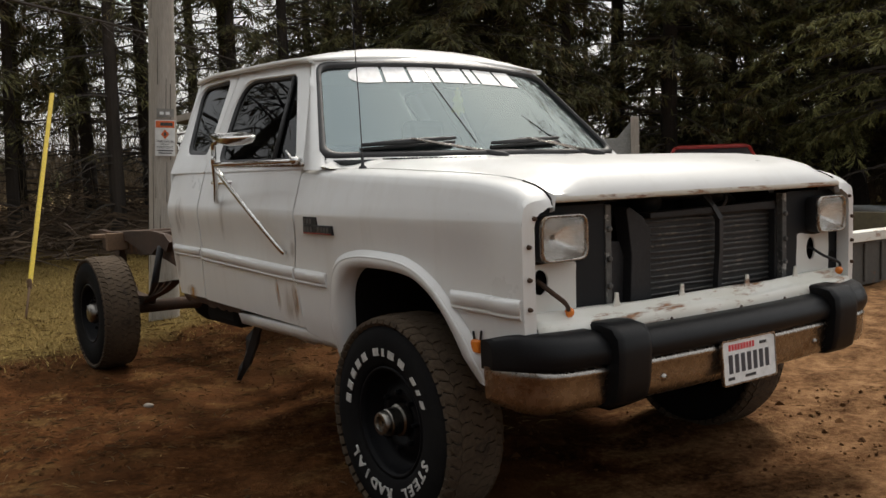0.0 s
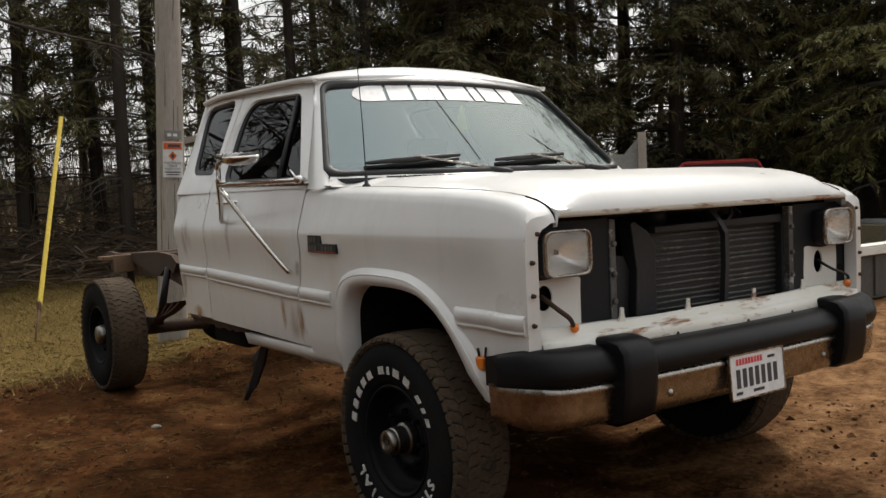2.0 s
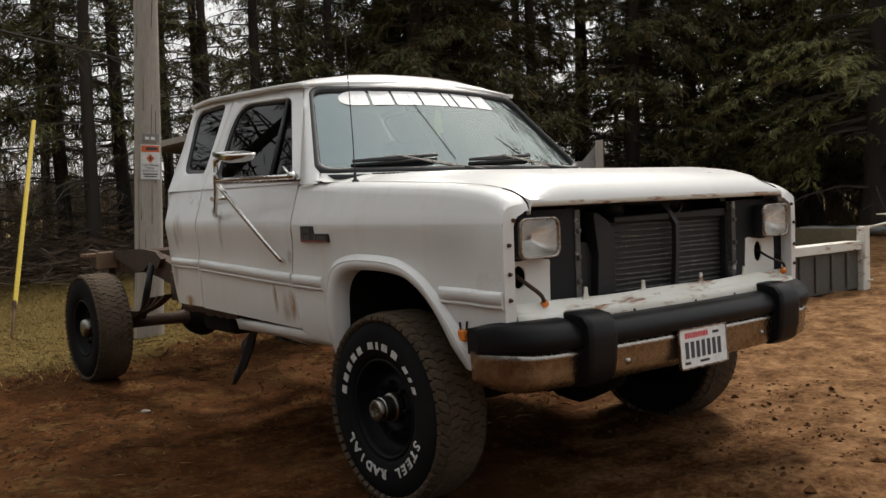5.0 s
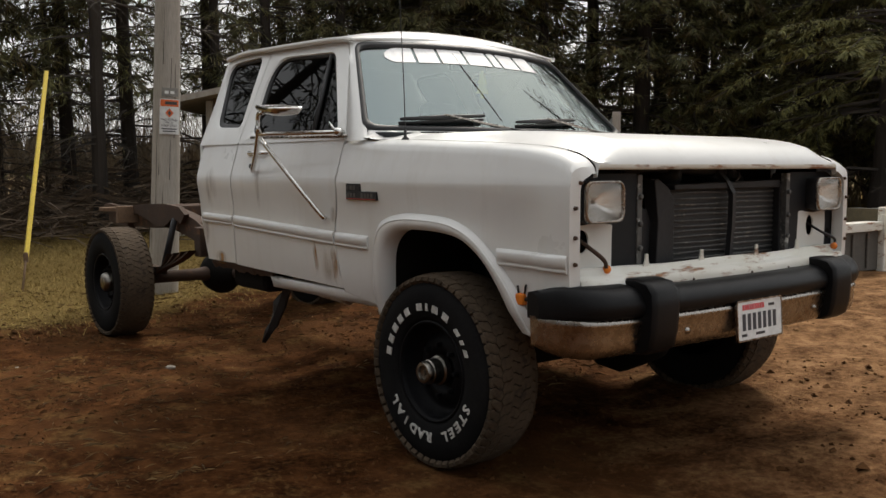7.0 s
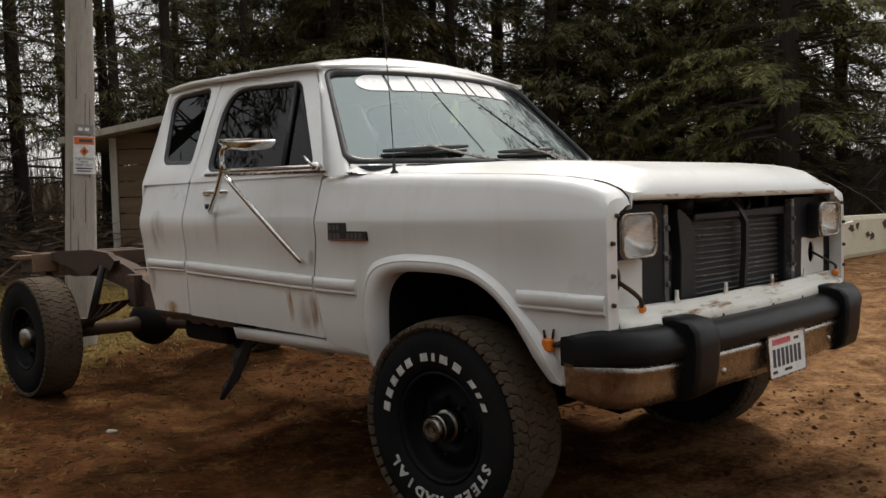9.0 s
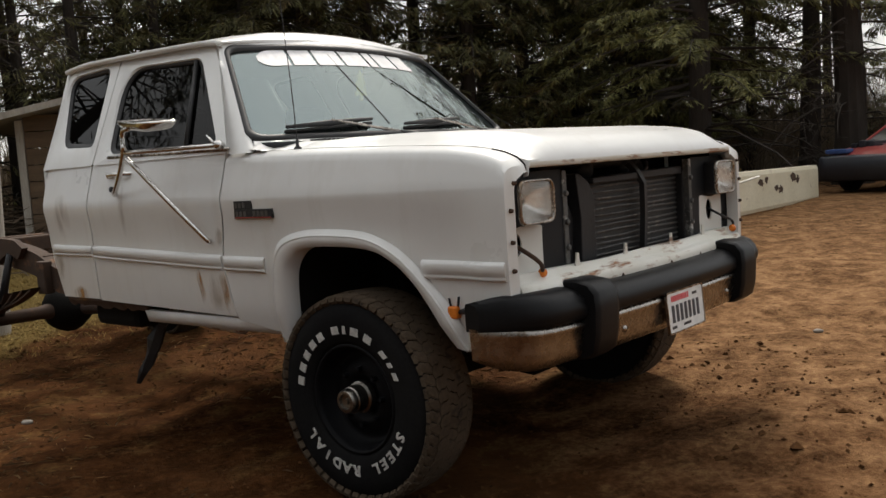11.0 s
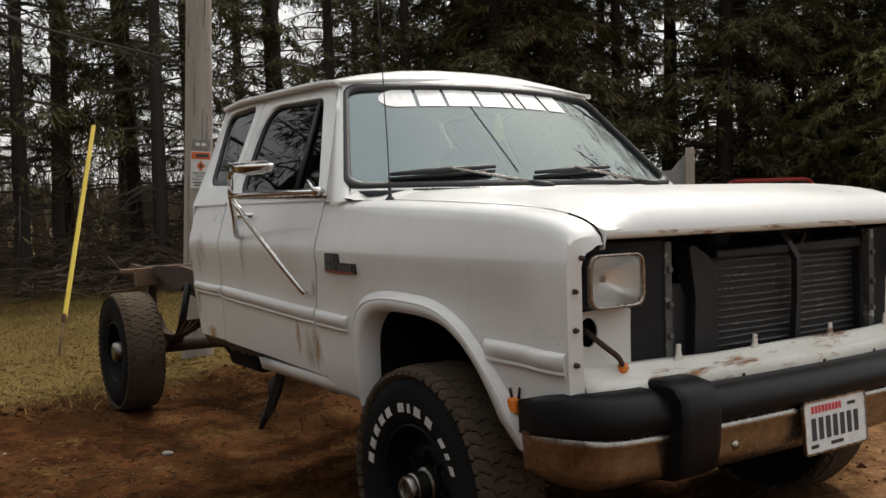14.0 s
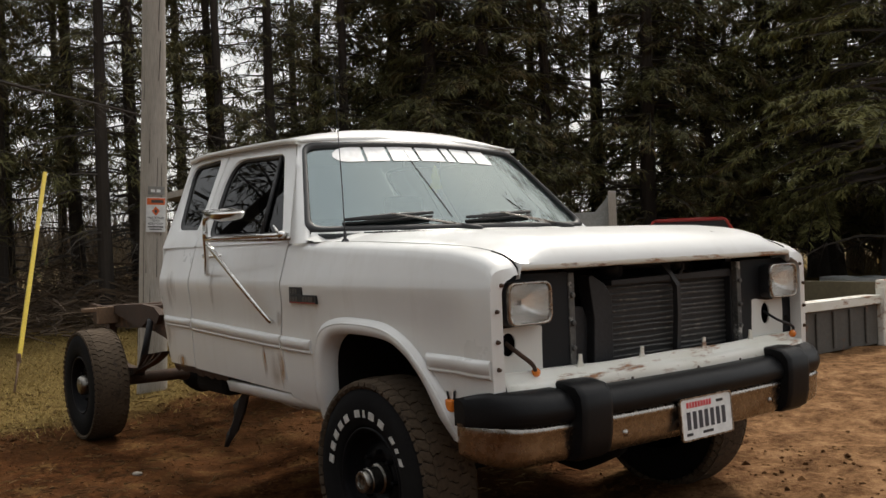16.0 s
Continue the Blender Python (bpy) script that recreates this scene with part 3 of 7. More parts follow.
# hood: low crown with a raised centre that rolls down to a sharp front lip
HOOD = [(-0.575, 1.371), (-0.47, 1.376), (-0.2, 1.378), (0.1, 1.374), (0.35, 1.364), (0.50, 1.349), (0.58, 1.336), (0.64, 1.317), (0.685, 1.287), (0.712, 1.252), (0.716, 1.232)]
bm = bmesh.new()
ys = [-0.798, -0.792, -0.765, -0.72, -0.675, -0.63, -0.59, -0.46, -0.3, -0.12, 0.0, 0.12, 0.3, 0.46, 0.59, 0.63, 0.675, 0.72, 0.765, 0.792, 0.798]
rows = []
for x, z in HOOD:
    row = []
    for y in ys:
        a = abs(y)
        edge = line(x, TOP) + 0.002
        f = min(1.0, max(0.0, (0.792 - a) / 0.16))
        f = f * f * (3 - 2 * f)
        xx = x + (0.016 * (1 - (y / 0.8) ** 2) if x > 0.6 else 0)
        zz = edge + (z - edge) * f if x < 0.7 else z - 0.008 * (1 - f)
        if a > 0.795:
            zz -= 0.03
        row.append((xx, y, zz))
    rows.append(row)
rows.append([(p[0] - 0.02, p[1], p[2] - 0.004) for p in rows[-1]])
grid(bm, rows)
hood = part("hood", bm, PAINT, truck, "white hood with worn rusty front lip", smooth=True)
ed = hood.modifiers.new("crease", "EDGE_SPLIT")
ed.split_angle = radians(45)
bm = bmesh.new()
grid(bm, [[(x + 0.016 * (1 - (y / 0.8) ** 2), y, z) for y in np.linspace(-0.79, 0.79, 21)] for x, z in ((0.7175, 1.238), (0.7195, 1.226), (0.713, 1.219), (0.67, 1.222))])
part("hood_lip", bm, RUSTY, hood, "rust-edged hood lip", smooth=True)

for s in (-1, 1):
    bm = bmesh.new()
    tube(bm, [(x, s * 0.8005, line(x, TOP) + 0.0005) for x in (0.58, 0.63, 0.68, 0.704)] + [(0.708, s * 0.8005, 1.208)], 0.0035, 5)
    part("hood_gap", bm, UNDER, hood, "dark gap beside the hood", smooth=True)
bm = bmesh.new()
cu = np.linspace(-0.985, 0.985, 31)
lower = []
for u in cu:
    y = 0.868 * u
    x = -0.585 + 0.138 * (1 - u * u)
    lower.append((x, y))
grid(bm, [[(x + 0.008, y, 1.392) for x, y in lower], [(x + 0.020, y, 1.388) for x, y in lower], [(x + 0.034, y * 1.01, 1.372) for x, y in lower], [(x + 0.045, y * 1.015, 1.345) for x, y in lower]])
part("cowl_edge", bm, PAINT, truck, smooth=True)
def hood_z(x, y):
    edge = line(x, TOP) + 0.002
    f = min(1.0, max(0.0, (0.792 - abs(y)) / 0.16))
    return edge + (line(x, HOOD) - edge) * f * f * (3 - 2 * f)


# cowl top: runs from the foot of the glass down to the hood and fenders
bm = bmesh.new()
rows = []
for t in (0.0, 0.08, 0.2, 0.4, 0.65, 0.85, 1.0):
    row = []
    for u in np.linspace(-1.02, 1.02, 35):
        y = 0.868 * u
        xx, k = -0.585 + 0.138 * (1 - u * u) + 0.010 + 0.115 * t, t ** 0.55
        row.append((xx, y * 1.012, (1 - k) * (1.391 if abs(u) < 0.97 else 1.364) + k * (hood_z(xx, y) + 0.0025 * (1 - t) - 0.002 * (t == 1.0))))
    rows.append(row)
grid(bm, rows)
part("cowl_top", bm, PAINT, truck, smooth=True)
# cowl with vent slots
bm = bmesh.new()
grid(bm, [[(x - 0.0 * y, y, z - 0.02 * (y / 0.9) ** 2) for y in np.linspace(-0.87, 0.87, 19)] for x, z in ((-0.60, 1.385), (-0.53, 1.378), (-0.475, 1.368), (-0.46, 1.345))])
cowl = part("cowl", bm, PAINT, truck, smooth=True)
bm = bmesh.new()
for k in range(18):
    y = -0.63 + 0.026 * k
    box(bm, (-0.035, -0.007, 0), (0.035, 0.007, 0.005), Matrix.Translation((-0.425, y, 1.3805)) @ pose(0, 0, 0, 0, 0, 25))
part("vent_slots", bm, DARKMETAL, cowl)
for y in (-0.28, 0.28):
    bm = bmesh.new()
    lathe(bm, [(0.014, 0), (0.011, 0.012), (0.0001, 0.016)], 10, "z", centre=(-0.33, y, 1.368))
    part("washer_nozzle", bm, BLACKPAINT, cowl, smooth=True)


# roof, gutters, rear wall
def roof_point(u, v):
    x = -0.945 - 1.32 * u
    w = 0.682 - 0.02 * u
    y = w * v
    cr = 1 - abs(v) ** 2.6
    e = 1 - max(0.0, (0.12 - u) / 0.12) ** 2 * 0.8
    e *= 1 - max(0.0, (u - 0.86) / 0.14) ** 2.2
    x += 0.055 * (1 - v * v) * (1 - u) ** 3
    return (x, y, 1.846 + 0.044 * u ** 0.5 * 0.9 + (0.075 * cr) * e - 0.02 * max(0, u - 0.85) / 0.15)


bm = bmesh.new()
us = [0, 0.02, 0.05, 0.09, 0.14, 0.25, 0.4, 0.55, 0.7, 0.8, 0.86, 0.9, 0.94, 0.97, 1.0]
vs = [-1, -0.985, -0.95, -0.88, -0.75, -0.5, -0.25, 0, 0.25, 0.5, 0.75, 0.88, 0.95, 0.985, 1]
rows = [[roof_point(u, v) for v in vs] for u in us]
rows.append([(p[0] - 0.012, p[1], p[2] - 0.06) for p in rows[-1]])
grid(bm, rows)
roof = part("roof", bm, PAINT, truck, smooth=True, solid=0.012, offset=-1)
for s in (-1, 1):
    bm = bmesh.new()
    pts = [roof_point(u, s) for u in np.linspace(0, 1, 12)]
    grid(bm, [[(p[0], p[1] + s * dy, p[2] + dz) for p in pts] for dy, dz in ((-0.01, -0.012), (0.006, -0.02), (0.022, -0.018), (0.027, -0.002), (0.022, 0.004))])
    part("drip_rail", bm, PAINT, roof, smooth=True)
bm = bmesh.new()
grid(bm, [[(x, y, z) for y, in [(v * w,) for v in np.linspace(-1, 1, 9)]] for x, w, z in ((-2.06, 0.90, 0.72), (-2.15, 0.92, 1.0), (-2.18, 0.90, 1.36), (-2.225, 0.78, 1.6), (-2.262, 0.66, 1.88))])
part("rear_wall", bm, PAINT, truck, smooth=True, solid=0.02)

# windshield: curved pane, black rubber surround, pillars
def ws(u, v, out=0.0):
    y = (0.868 - 0.205 * v) * u
    x = -0.585 - 0.370 * v + (0.138 - 0.068 * v) * (1 - u * u) + out * 0.76
    z = 1.392 + 0.424 * v + 0.022 * (1 - u * u) * v + out * 0.65
    return (x, y, z)


WS_U, WS_V = np.linspace(-1, 1, 25), np.linspace(0, 1, 9)
bm = bmesh.new()
grid(bm, [[ws(u, v) for u in WS_U] for v in WS_V])
windshield = part("windshield", bm, WINDSHIELD, truck, "pale windshield reflecting the overcast sky", smooth=True)
face_out(windshield, (-1.3, 0, 1.4))
windshield.visible_shadow = False


def ws_loop(m, out):
    """A rounded loop on the windshield, m inside its edge (in shares of the pane)."""
    lp = rounded([(-1 + m, m * 1.5), (1 - m, m * 1.5), (1 - m, 1 - m * 1.6), (-1 + m, 1 - m * 1.6)], 0.09, 8)
    pts = []
    for a, b in zip(lp, lp[1:] + lp[:1]):
        for k in range(4):
            q = a + (b - a) * k / 4
            pts.append(ws(q[0], q[1], out))
    return pts


bm = bmesh.new()
ring(bm, [ws_loop(-0.012, -0.01), ws_loop(-0.008, 0.016), ws_loop(0.010, 0.020), ws_loop(0.022, 0.015), ws_loop(0.027, 0.002)])
part("windshield_gasket", bm, RUBBER, windshield, "black rubber windshield gasket", smooth=True)
for s in (-1, 1):
    bm = bmesh.new()
    rows = []
    for v in np.linspace(-0.11, 1.04, 9):
        a, z = ws(s, v), 0
        yd = glass_y(a[2])
        xd = -0.672 - 0.313 * (a[2] - 1.352) / 0.493
        rows.append([(a[0] + 0.012, a[1] - s * 0.012, a[2]), (a[0] + 0.016, a[1] + s * 0.004, a[2]), (a[0] + 0.006, s * (yd - 0.004), a[2]), (a[0] - 0.02, s * (yd + 0.006), a[2]), (xd + 0.012, s * (yd + 0.004), a[2]), (xd + 0.004, s * (yd - 0.02), a[2])])
    grid(bm, rows)
    part("windshield_pillar", bm, PAINT, truck, smooth=True)
bm = bmesh.new()
grid(bm, [[ws(u, v, o) for u in np.linspace(-1.03, 1.03, 25)] for v, o in ((1.0, 0.012), (1.03, 0.016), (1.09, 0.006), (1.12, -0.03))])
part("header_panel", bm, PAINT, roof, smooth=True)

# windshield banner: seven plain white shapes on a shallow arc
widths = [0.165, 0.127, 0.158, 0.158, 0.054, 0.127, 0.117]
start, gap = -0.79, 0.0150
for k, w in enumerate(widths):
    wu = w * 1.39
    u0, u1 = start, start + wu
    start = u1 + gap * 1.6
    lp = rounded([(u0, 0.80), (u1, 0.80), (u1, 0.935), (u0, 0.935)], [0.045, 0.02, 0.02, 0.045] if k == 0 else 0.012, 5)
    bm = bmesh.new()
    n = 10
    top = lambda u: 0.975 - 0.010 * (u / 0.72) ** 2
    rows = []
    for j in range(n + 1):
        u = u0 + (u1 - u0) * j / n
        e = 1.0
        if k == 0:
            e = math.sqrt(max(0.06, 1 - (2 * min(j, n / 2) / n - 1) ** 2)) if j < n / 2 else 1.0
        mid, h = top(u) - 0.094, 0.090 * e
        rows.append([ws(u, mid - h, 0.003), ws(u, mid, 0.003), ws(u, mid + h, 0.003)])
    grid(bm, rows)
    part("banner_shape", bm, WHITE, windshield, "plain white vinyl banner block")

# long dark line on the glass, from the banner to the wiper
bm = bmesh.new()
tube(bm, [ws(u, v, 0.002) for u, v in spline([(-0.20, 0.92), (-0.18, 0.70), (-0.155, 0.45), (-0.14, 0.27), (-0.13, 0.13)], 4)], 0.0017, 4)
part("glass_crack", bm, RUBBER, windshield, "long thin dark line on the glass")

# wipers: blade, arm, pivot
for y0, y1, yp in ((-0.70, -0.24, -0.06), (-0.06, 0.42, 0.56)):
    bm = bmesh.new()
    a, b = ws(y0 / 0.86, 0.075, 0.03), ws(y1 / 0.86, 0.135, 0.03)
    mid = tuple((p + q) / 2 for p, q in zip(a, b))
    tube(bm, [a, mid, b], [0.007, 0.014, 0.007], 6)
    lo, hi = ws(y0 / 0.86, 0.06, 0.012), ws(y1 / 0.86, 0.12, 0.012)
    tube(bm, [lo, hi], 0.008, 5)
    blade = part("wiper_blade", bm, RUBBER, truck, "black windshield wiper", smooth=True)
    bm = bmesh.new()
    tube(bm, [(mid[0] + 0.01, mid[1], mid[2] + 0.012), (0.5 * mid[0] - 0.22, 0.5 * (mid[1] + yp), 0.5 * mid[2] + 0.708), (-0.45, yp - 0.01, 1.405)], [0.005, 0.007, 0.009], 6)
    part("wiper_arm", bm, CHROME_DULL, blade, smooth=True)
    bm = bmesh.new()
    tube(bm, [(-0.46, yp - 0.05, 1.407), (-0.415, yp + 0.03, 1.392), (-0.40, yp + 0.05, 1.385)], [0.012, 0.015, 0.012], 7)
    part("wiper_pivot", bm, RUBBER, blade, smooth=True)

# whip antenna
bm = bmesh.new()
tube(bm, [(-0.352, -0.812, 1.385), (-0.362, -0.812, 1.6), (-0.385, -0.812, 1.9), (-0.40, -0.812, 2.13)], [0.0024, 0.0022, 0.0018, 0.0014], 5)
antenna = part("antenna", bm, DARKMETAL, truck, "thin whip antenna", smooth=True)
bm = bmesh.new()
lathe(bm, [(0.018, 1.340), (0.015, 1.352), (0.007, 1.358), (0.006, 1.39), (0.0001, 1.392)], 12, "z", centre=(-0.352, -0.812, 0))
part("antenna_base", bm, BLACKPAINT, antenna, smooth=True)

# tow mirror on tripod arms
mirror = new_at("tow_mirror", (-1.03, -1.13, 1.40))
mirror.parent = truck
MO = Vector((-1.03, -1.13, 1.40))


def arm(name, pts, r, m=CHROME, label=""):
    bm = bmesh.new()
    tube(bm, [Vector(p) - MO for p in spline(pts, 5)], r, 8)
    return part(name, bm, m, mirror, label, smooth=True)


yd = -half(-0.75, 1.0)
arm("mirror_arm", [(-0.70, -0.925, 1.386), (-0.80, -0.985, 1.384), (-1.07, -1.125, 1.382)], 0.010, label="chrome horizontal mirror arm")
arm("mirror_arm", [(-0.785, yd - 0.006, 0.995), (-0.797, yd - 0.03, 1.02), (-0.925, -1.05, 1.19), (-1.065, -1.118, 1.36)], 0.011, label="chrome diagonal mirror strut")
arm("mirror_arm", [(-1.46, -0.952, 1.21), (-1.43, -0.97, 1.22), (-1.25, -1.045, 1.30), (-1.08, -1.122, 1.385), (-1.07, -1.125, 1.42), (-1.07, -1.125, 1.455), (-1.05, -1.13, 1.475), (-1.0, -1.14, 1.478)], 0.012, label="chrome mirror post braced to the door")
bm = bmesh.new()
lp = [(p[0], p[1]) for p in rounded([(-0.10, -0.13), (0.10, -0.13), (0.10, 0.13), (-0.10, 0.13)], 0.06, 6)]
# the head is turned so that it is seen nearly edge-on: a shallow dished shell lying flat
tilt = pose(-0.94 - MO[0], -1.09 - MO[1], 1.486 - MO[2], 3, 5, -14) @ Matrix.Diagonal((1.75, 0.60, 0.85, 1))
ring(bm, [[tilt @ Vector((p[0] * k, p[1] * k, z)) for p in lp] for k, z in ((0.93, 0.021), (1.0, 0.026), (1.02, 0.020), (1.0, 0.008), (0.85, -0.012), (0.55, -0.024), (0.05, -0.028))])
bm.faces.new([bm.verts.new(tilt @ Vector((p[0] * 0.93, p[1] * 0.93, 0.0205))) for p in lp])
part("mirror_head", bm, CHROME, mirror, "chrome mirror head folded flat", smooth=True)
bm = bmesh.new()
lathe(bm, [(0.0001, -0.02), (0.016, -0.018), (0.018, 0.01), (0.006, 0.03), (0.0001, 0.03)], 10, "y", centre=Vector((-0.70, -0.925, 1.388)) - MO)
tube(bm, [Vector((-0.715, -0.93, 1.388)) - MO, Vector((-0.765, -0.93, 1.43)) - MO], 0.006, 6)
part("mirror_bracket", bm, CHROME, mirror, smooth=True)

# cabin: floor, dash, seats, steering wheel, hanging air freshener
bm = bmesh.new()
box(bm, (-2.1, -0.85, 0.70), (-0.45, 0.85, 0.76))
box(bm, (-0.50, -0.82, 0.70), (-0.44, 0.82, 1.30))
part("cab_floor", bm, UNDER, truck)
bm = bmesh.new()
grid(bm, [[(x, y, z) for y in (-0.83, -0.4, 0, 0.4, 0.83)] for x, z in ((-0.47, 1.372), (-0.62, 1.375), (-0.78, 1.35), (-0.84, 1.28), (-0.80, 1.05))])
part("dashboard", bm, INTERIOR, truck, "dark dashboard under the windshield", smooth=True, solid=0.02)
bm = bmesh.new()
box(bm, (-1.62, -0.78, 0.78), (-1.05, 0.78, 1.02))
box(bm, (-1.72, -0.78, 0.98), (-1.55, 0.78, 1.48))
bench = part("bench_seat", bm, SEATCLOTH, truck, "dark cloth bench seat", bevel=0.05)
for y in (-0.42, 0.42):
    bm = bmesh.new()
    box(bm, (-1.70, y - 0.13, 1.47), (-1.60, y + 0.13, 1.62))
    part("headrest", bm, SEATCLOTH, bench, bevel=0.035)
bm = bmesh.new()
m = pose(-0.98, 0.42, 1.30, 0, -62, 0)
pts = [m @ Vector((0.19 * math.cos(a), 0.19 * math.sin(a), 0)) for a in np.linspace(0, 2 * math.pi, 25)]
tube(bm, pts, 0.014, 7, cap=False)
tube(bm, [m @ Vector((0.18, 0, 0)), m @ Vector((0, 0, -0.04)), m @ Vector((-0.18, 0, 0))], 0.012, 6)
part("steering_wheel", bm, INTERIOR, truck, smooth=True)
bm = bmesh.new()
lp = [(0, 0.075), (0.018, 0.05), (0.012, 0.048), (0.028, 0.015), (0.018, 0.012), (0.036, -0.03), (0.008, -0.03), (0.008, -0.05), (-0.008, -0.05), (-0.008, -0.03), (-0.036, -0.03), (-0.018, 0.012), (-0.028, 0.015), (-0.012, 0.048), (-0.018, 0.05)]
lp = [(a * 1.15, b * 1.15) for a, b in lp]
ring(bm, [[Vector((-0.80 + dx, 0.02 + p[0], 1.64 + p[1])) for p in lp] for dx in (0.0, 0.003)])
for dx in (0.0, 0.003):
    bm.faces.new([bm.verts.new((-0.80 + dx, 0.02 + p[0], 1.64 + p[1])) for p in lp])
part("air_freshener", bm, plain("yellow_card", (0.75, 0.72, 0.12), 0.6), truck, "yellow tree-shaped card hanging inside the windshield")
bm = bmesh.new()
box(bm, (-0.90, -0.12, 1.72), (-0.87, 0.12, 1.78))
part("rear_view_mirror", bm, INTERIOR, truck, bevel=0.01)

# ---- front end: lamp panels, lamps, radiator, sill ----
def step_up(n, l, value, lo, hi):
    r = n.new("ShaderNodeMapRange")
    r.inputs[1].default_value, r.inputs[2].default_value = lo, hi
    l.new(value, r.inputs[0])
    return r.outputs[0]


def worn_panel(name):
    """White inner panel with soft overspray of black in broad patches."""
    m, n, l, p = nodes_of(name)
    v = coords(n, l, (1, 5.2, 0.9))
    k = noise_tex(n, l, v, 1.9, 3, 0.5)
    sep = n.new("ShaderNodeSeparateXYZ")
    l.new(coords(n, l), sep.inputs[0])
    # bands of overspray beside each lamp: dark next to the core, and outside on the left lamp
    sh = n.new("ShaderNodeMath")
    sh.operation = "MULTIPLY_ADD"
    l.new(k, sh.inputs[0])
    sh.inputs[1].default_value = 0.10
    l.new(sep.outputs[1], sh.inputs[2])
    span = n.new("ShaderNodeMapRange")
    span.inputs[1].default_value, span.inputs[2].default_value = -1.0, 1.0
    l.new(sh.outputs[0], span.inputs[0])
    k = ramp(n, l, span.outputs[0], [(0.187, (0, 0, 0)), (0.202, (1, 1, 1)), (0.81, (1, 1, 1)), (0.83, (0, 0, 0)), (0.925, (0, 0, 0)), (0.945, (1, 1, 1))])
    # black also covers the panel above a wavering line below the lamps
    lift = n.new("ShaderNodeMath")
    lift.operation = "MULTIPLY_ADD"
    l.new(noise_tex(n, l, coords(n, l), 9, 3, 0.5), lift.inputs[0])
    lift.inputs[1].default_value = 0.05
    l.new(sep.outputs[2], lift.inputs[2])
    k = mix(n, l, step_up(n, l, lift.outputs[0], 1.048, 1.062), k, (1, 1, 1))
    f = noise_tex(n, l, coords(n, l), 40, 6, 0.7)
    col = mix(n, l, ramp(n, l, k, [(0.50, (0, 0, 0)), (0.60, (1, 1, 1))]), (0.66, 0.655, 0.62), (0.010, 0.011, 0.013))
    col = mix(n, l, ramp(n, l, f, [(0.66, (0, 0, 0)), (0.8, (0.8, 0.8, 0.8))]), col, (0.20, 0.10, 0.04))
    l.new(col, p.inputs["Base Color"])
    p.inputs["Roughness"].default_value = 0.55
    return m


WORN = dull(worn_panel("oversprayed_panel"), 0.2)
STRIP = surface("scuffed_strip", (0.03, 0.03, 0.03), (0.12, 0.118, 0.11), 0.6, 0, 5, 40, c3=(0.5, 0.49, 0.46), amount3=0.6)
LENS = glass_pane("lamp_lens", (0.95, 0.95, 0.94), 1.5, 0.05)
REFLECTOR = surface("lamp_reflector", (0.86, 0.86, 0.84), (0.95, 0.95, 0.93), 0.22, 0.75, 6, 70, relief=0.5, dist=0.004, stretch=(1, 3, 1))

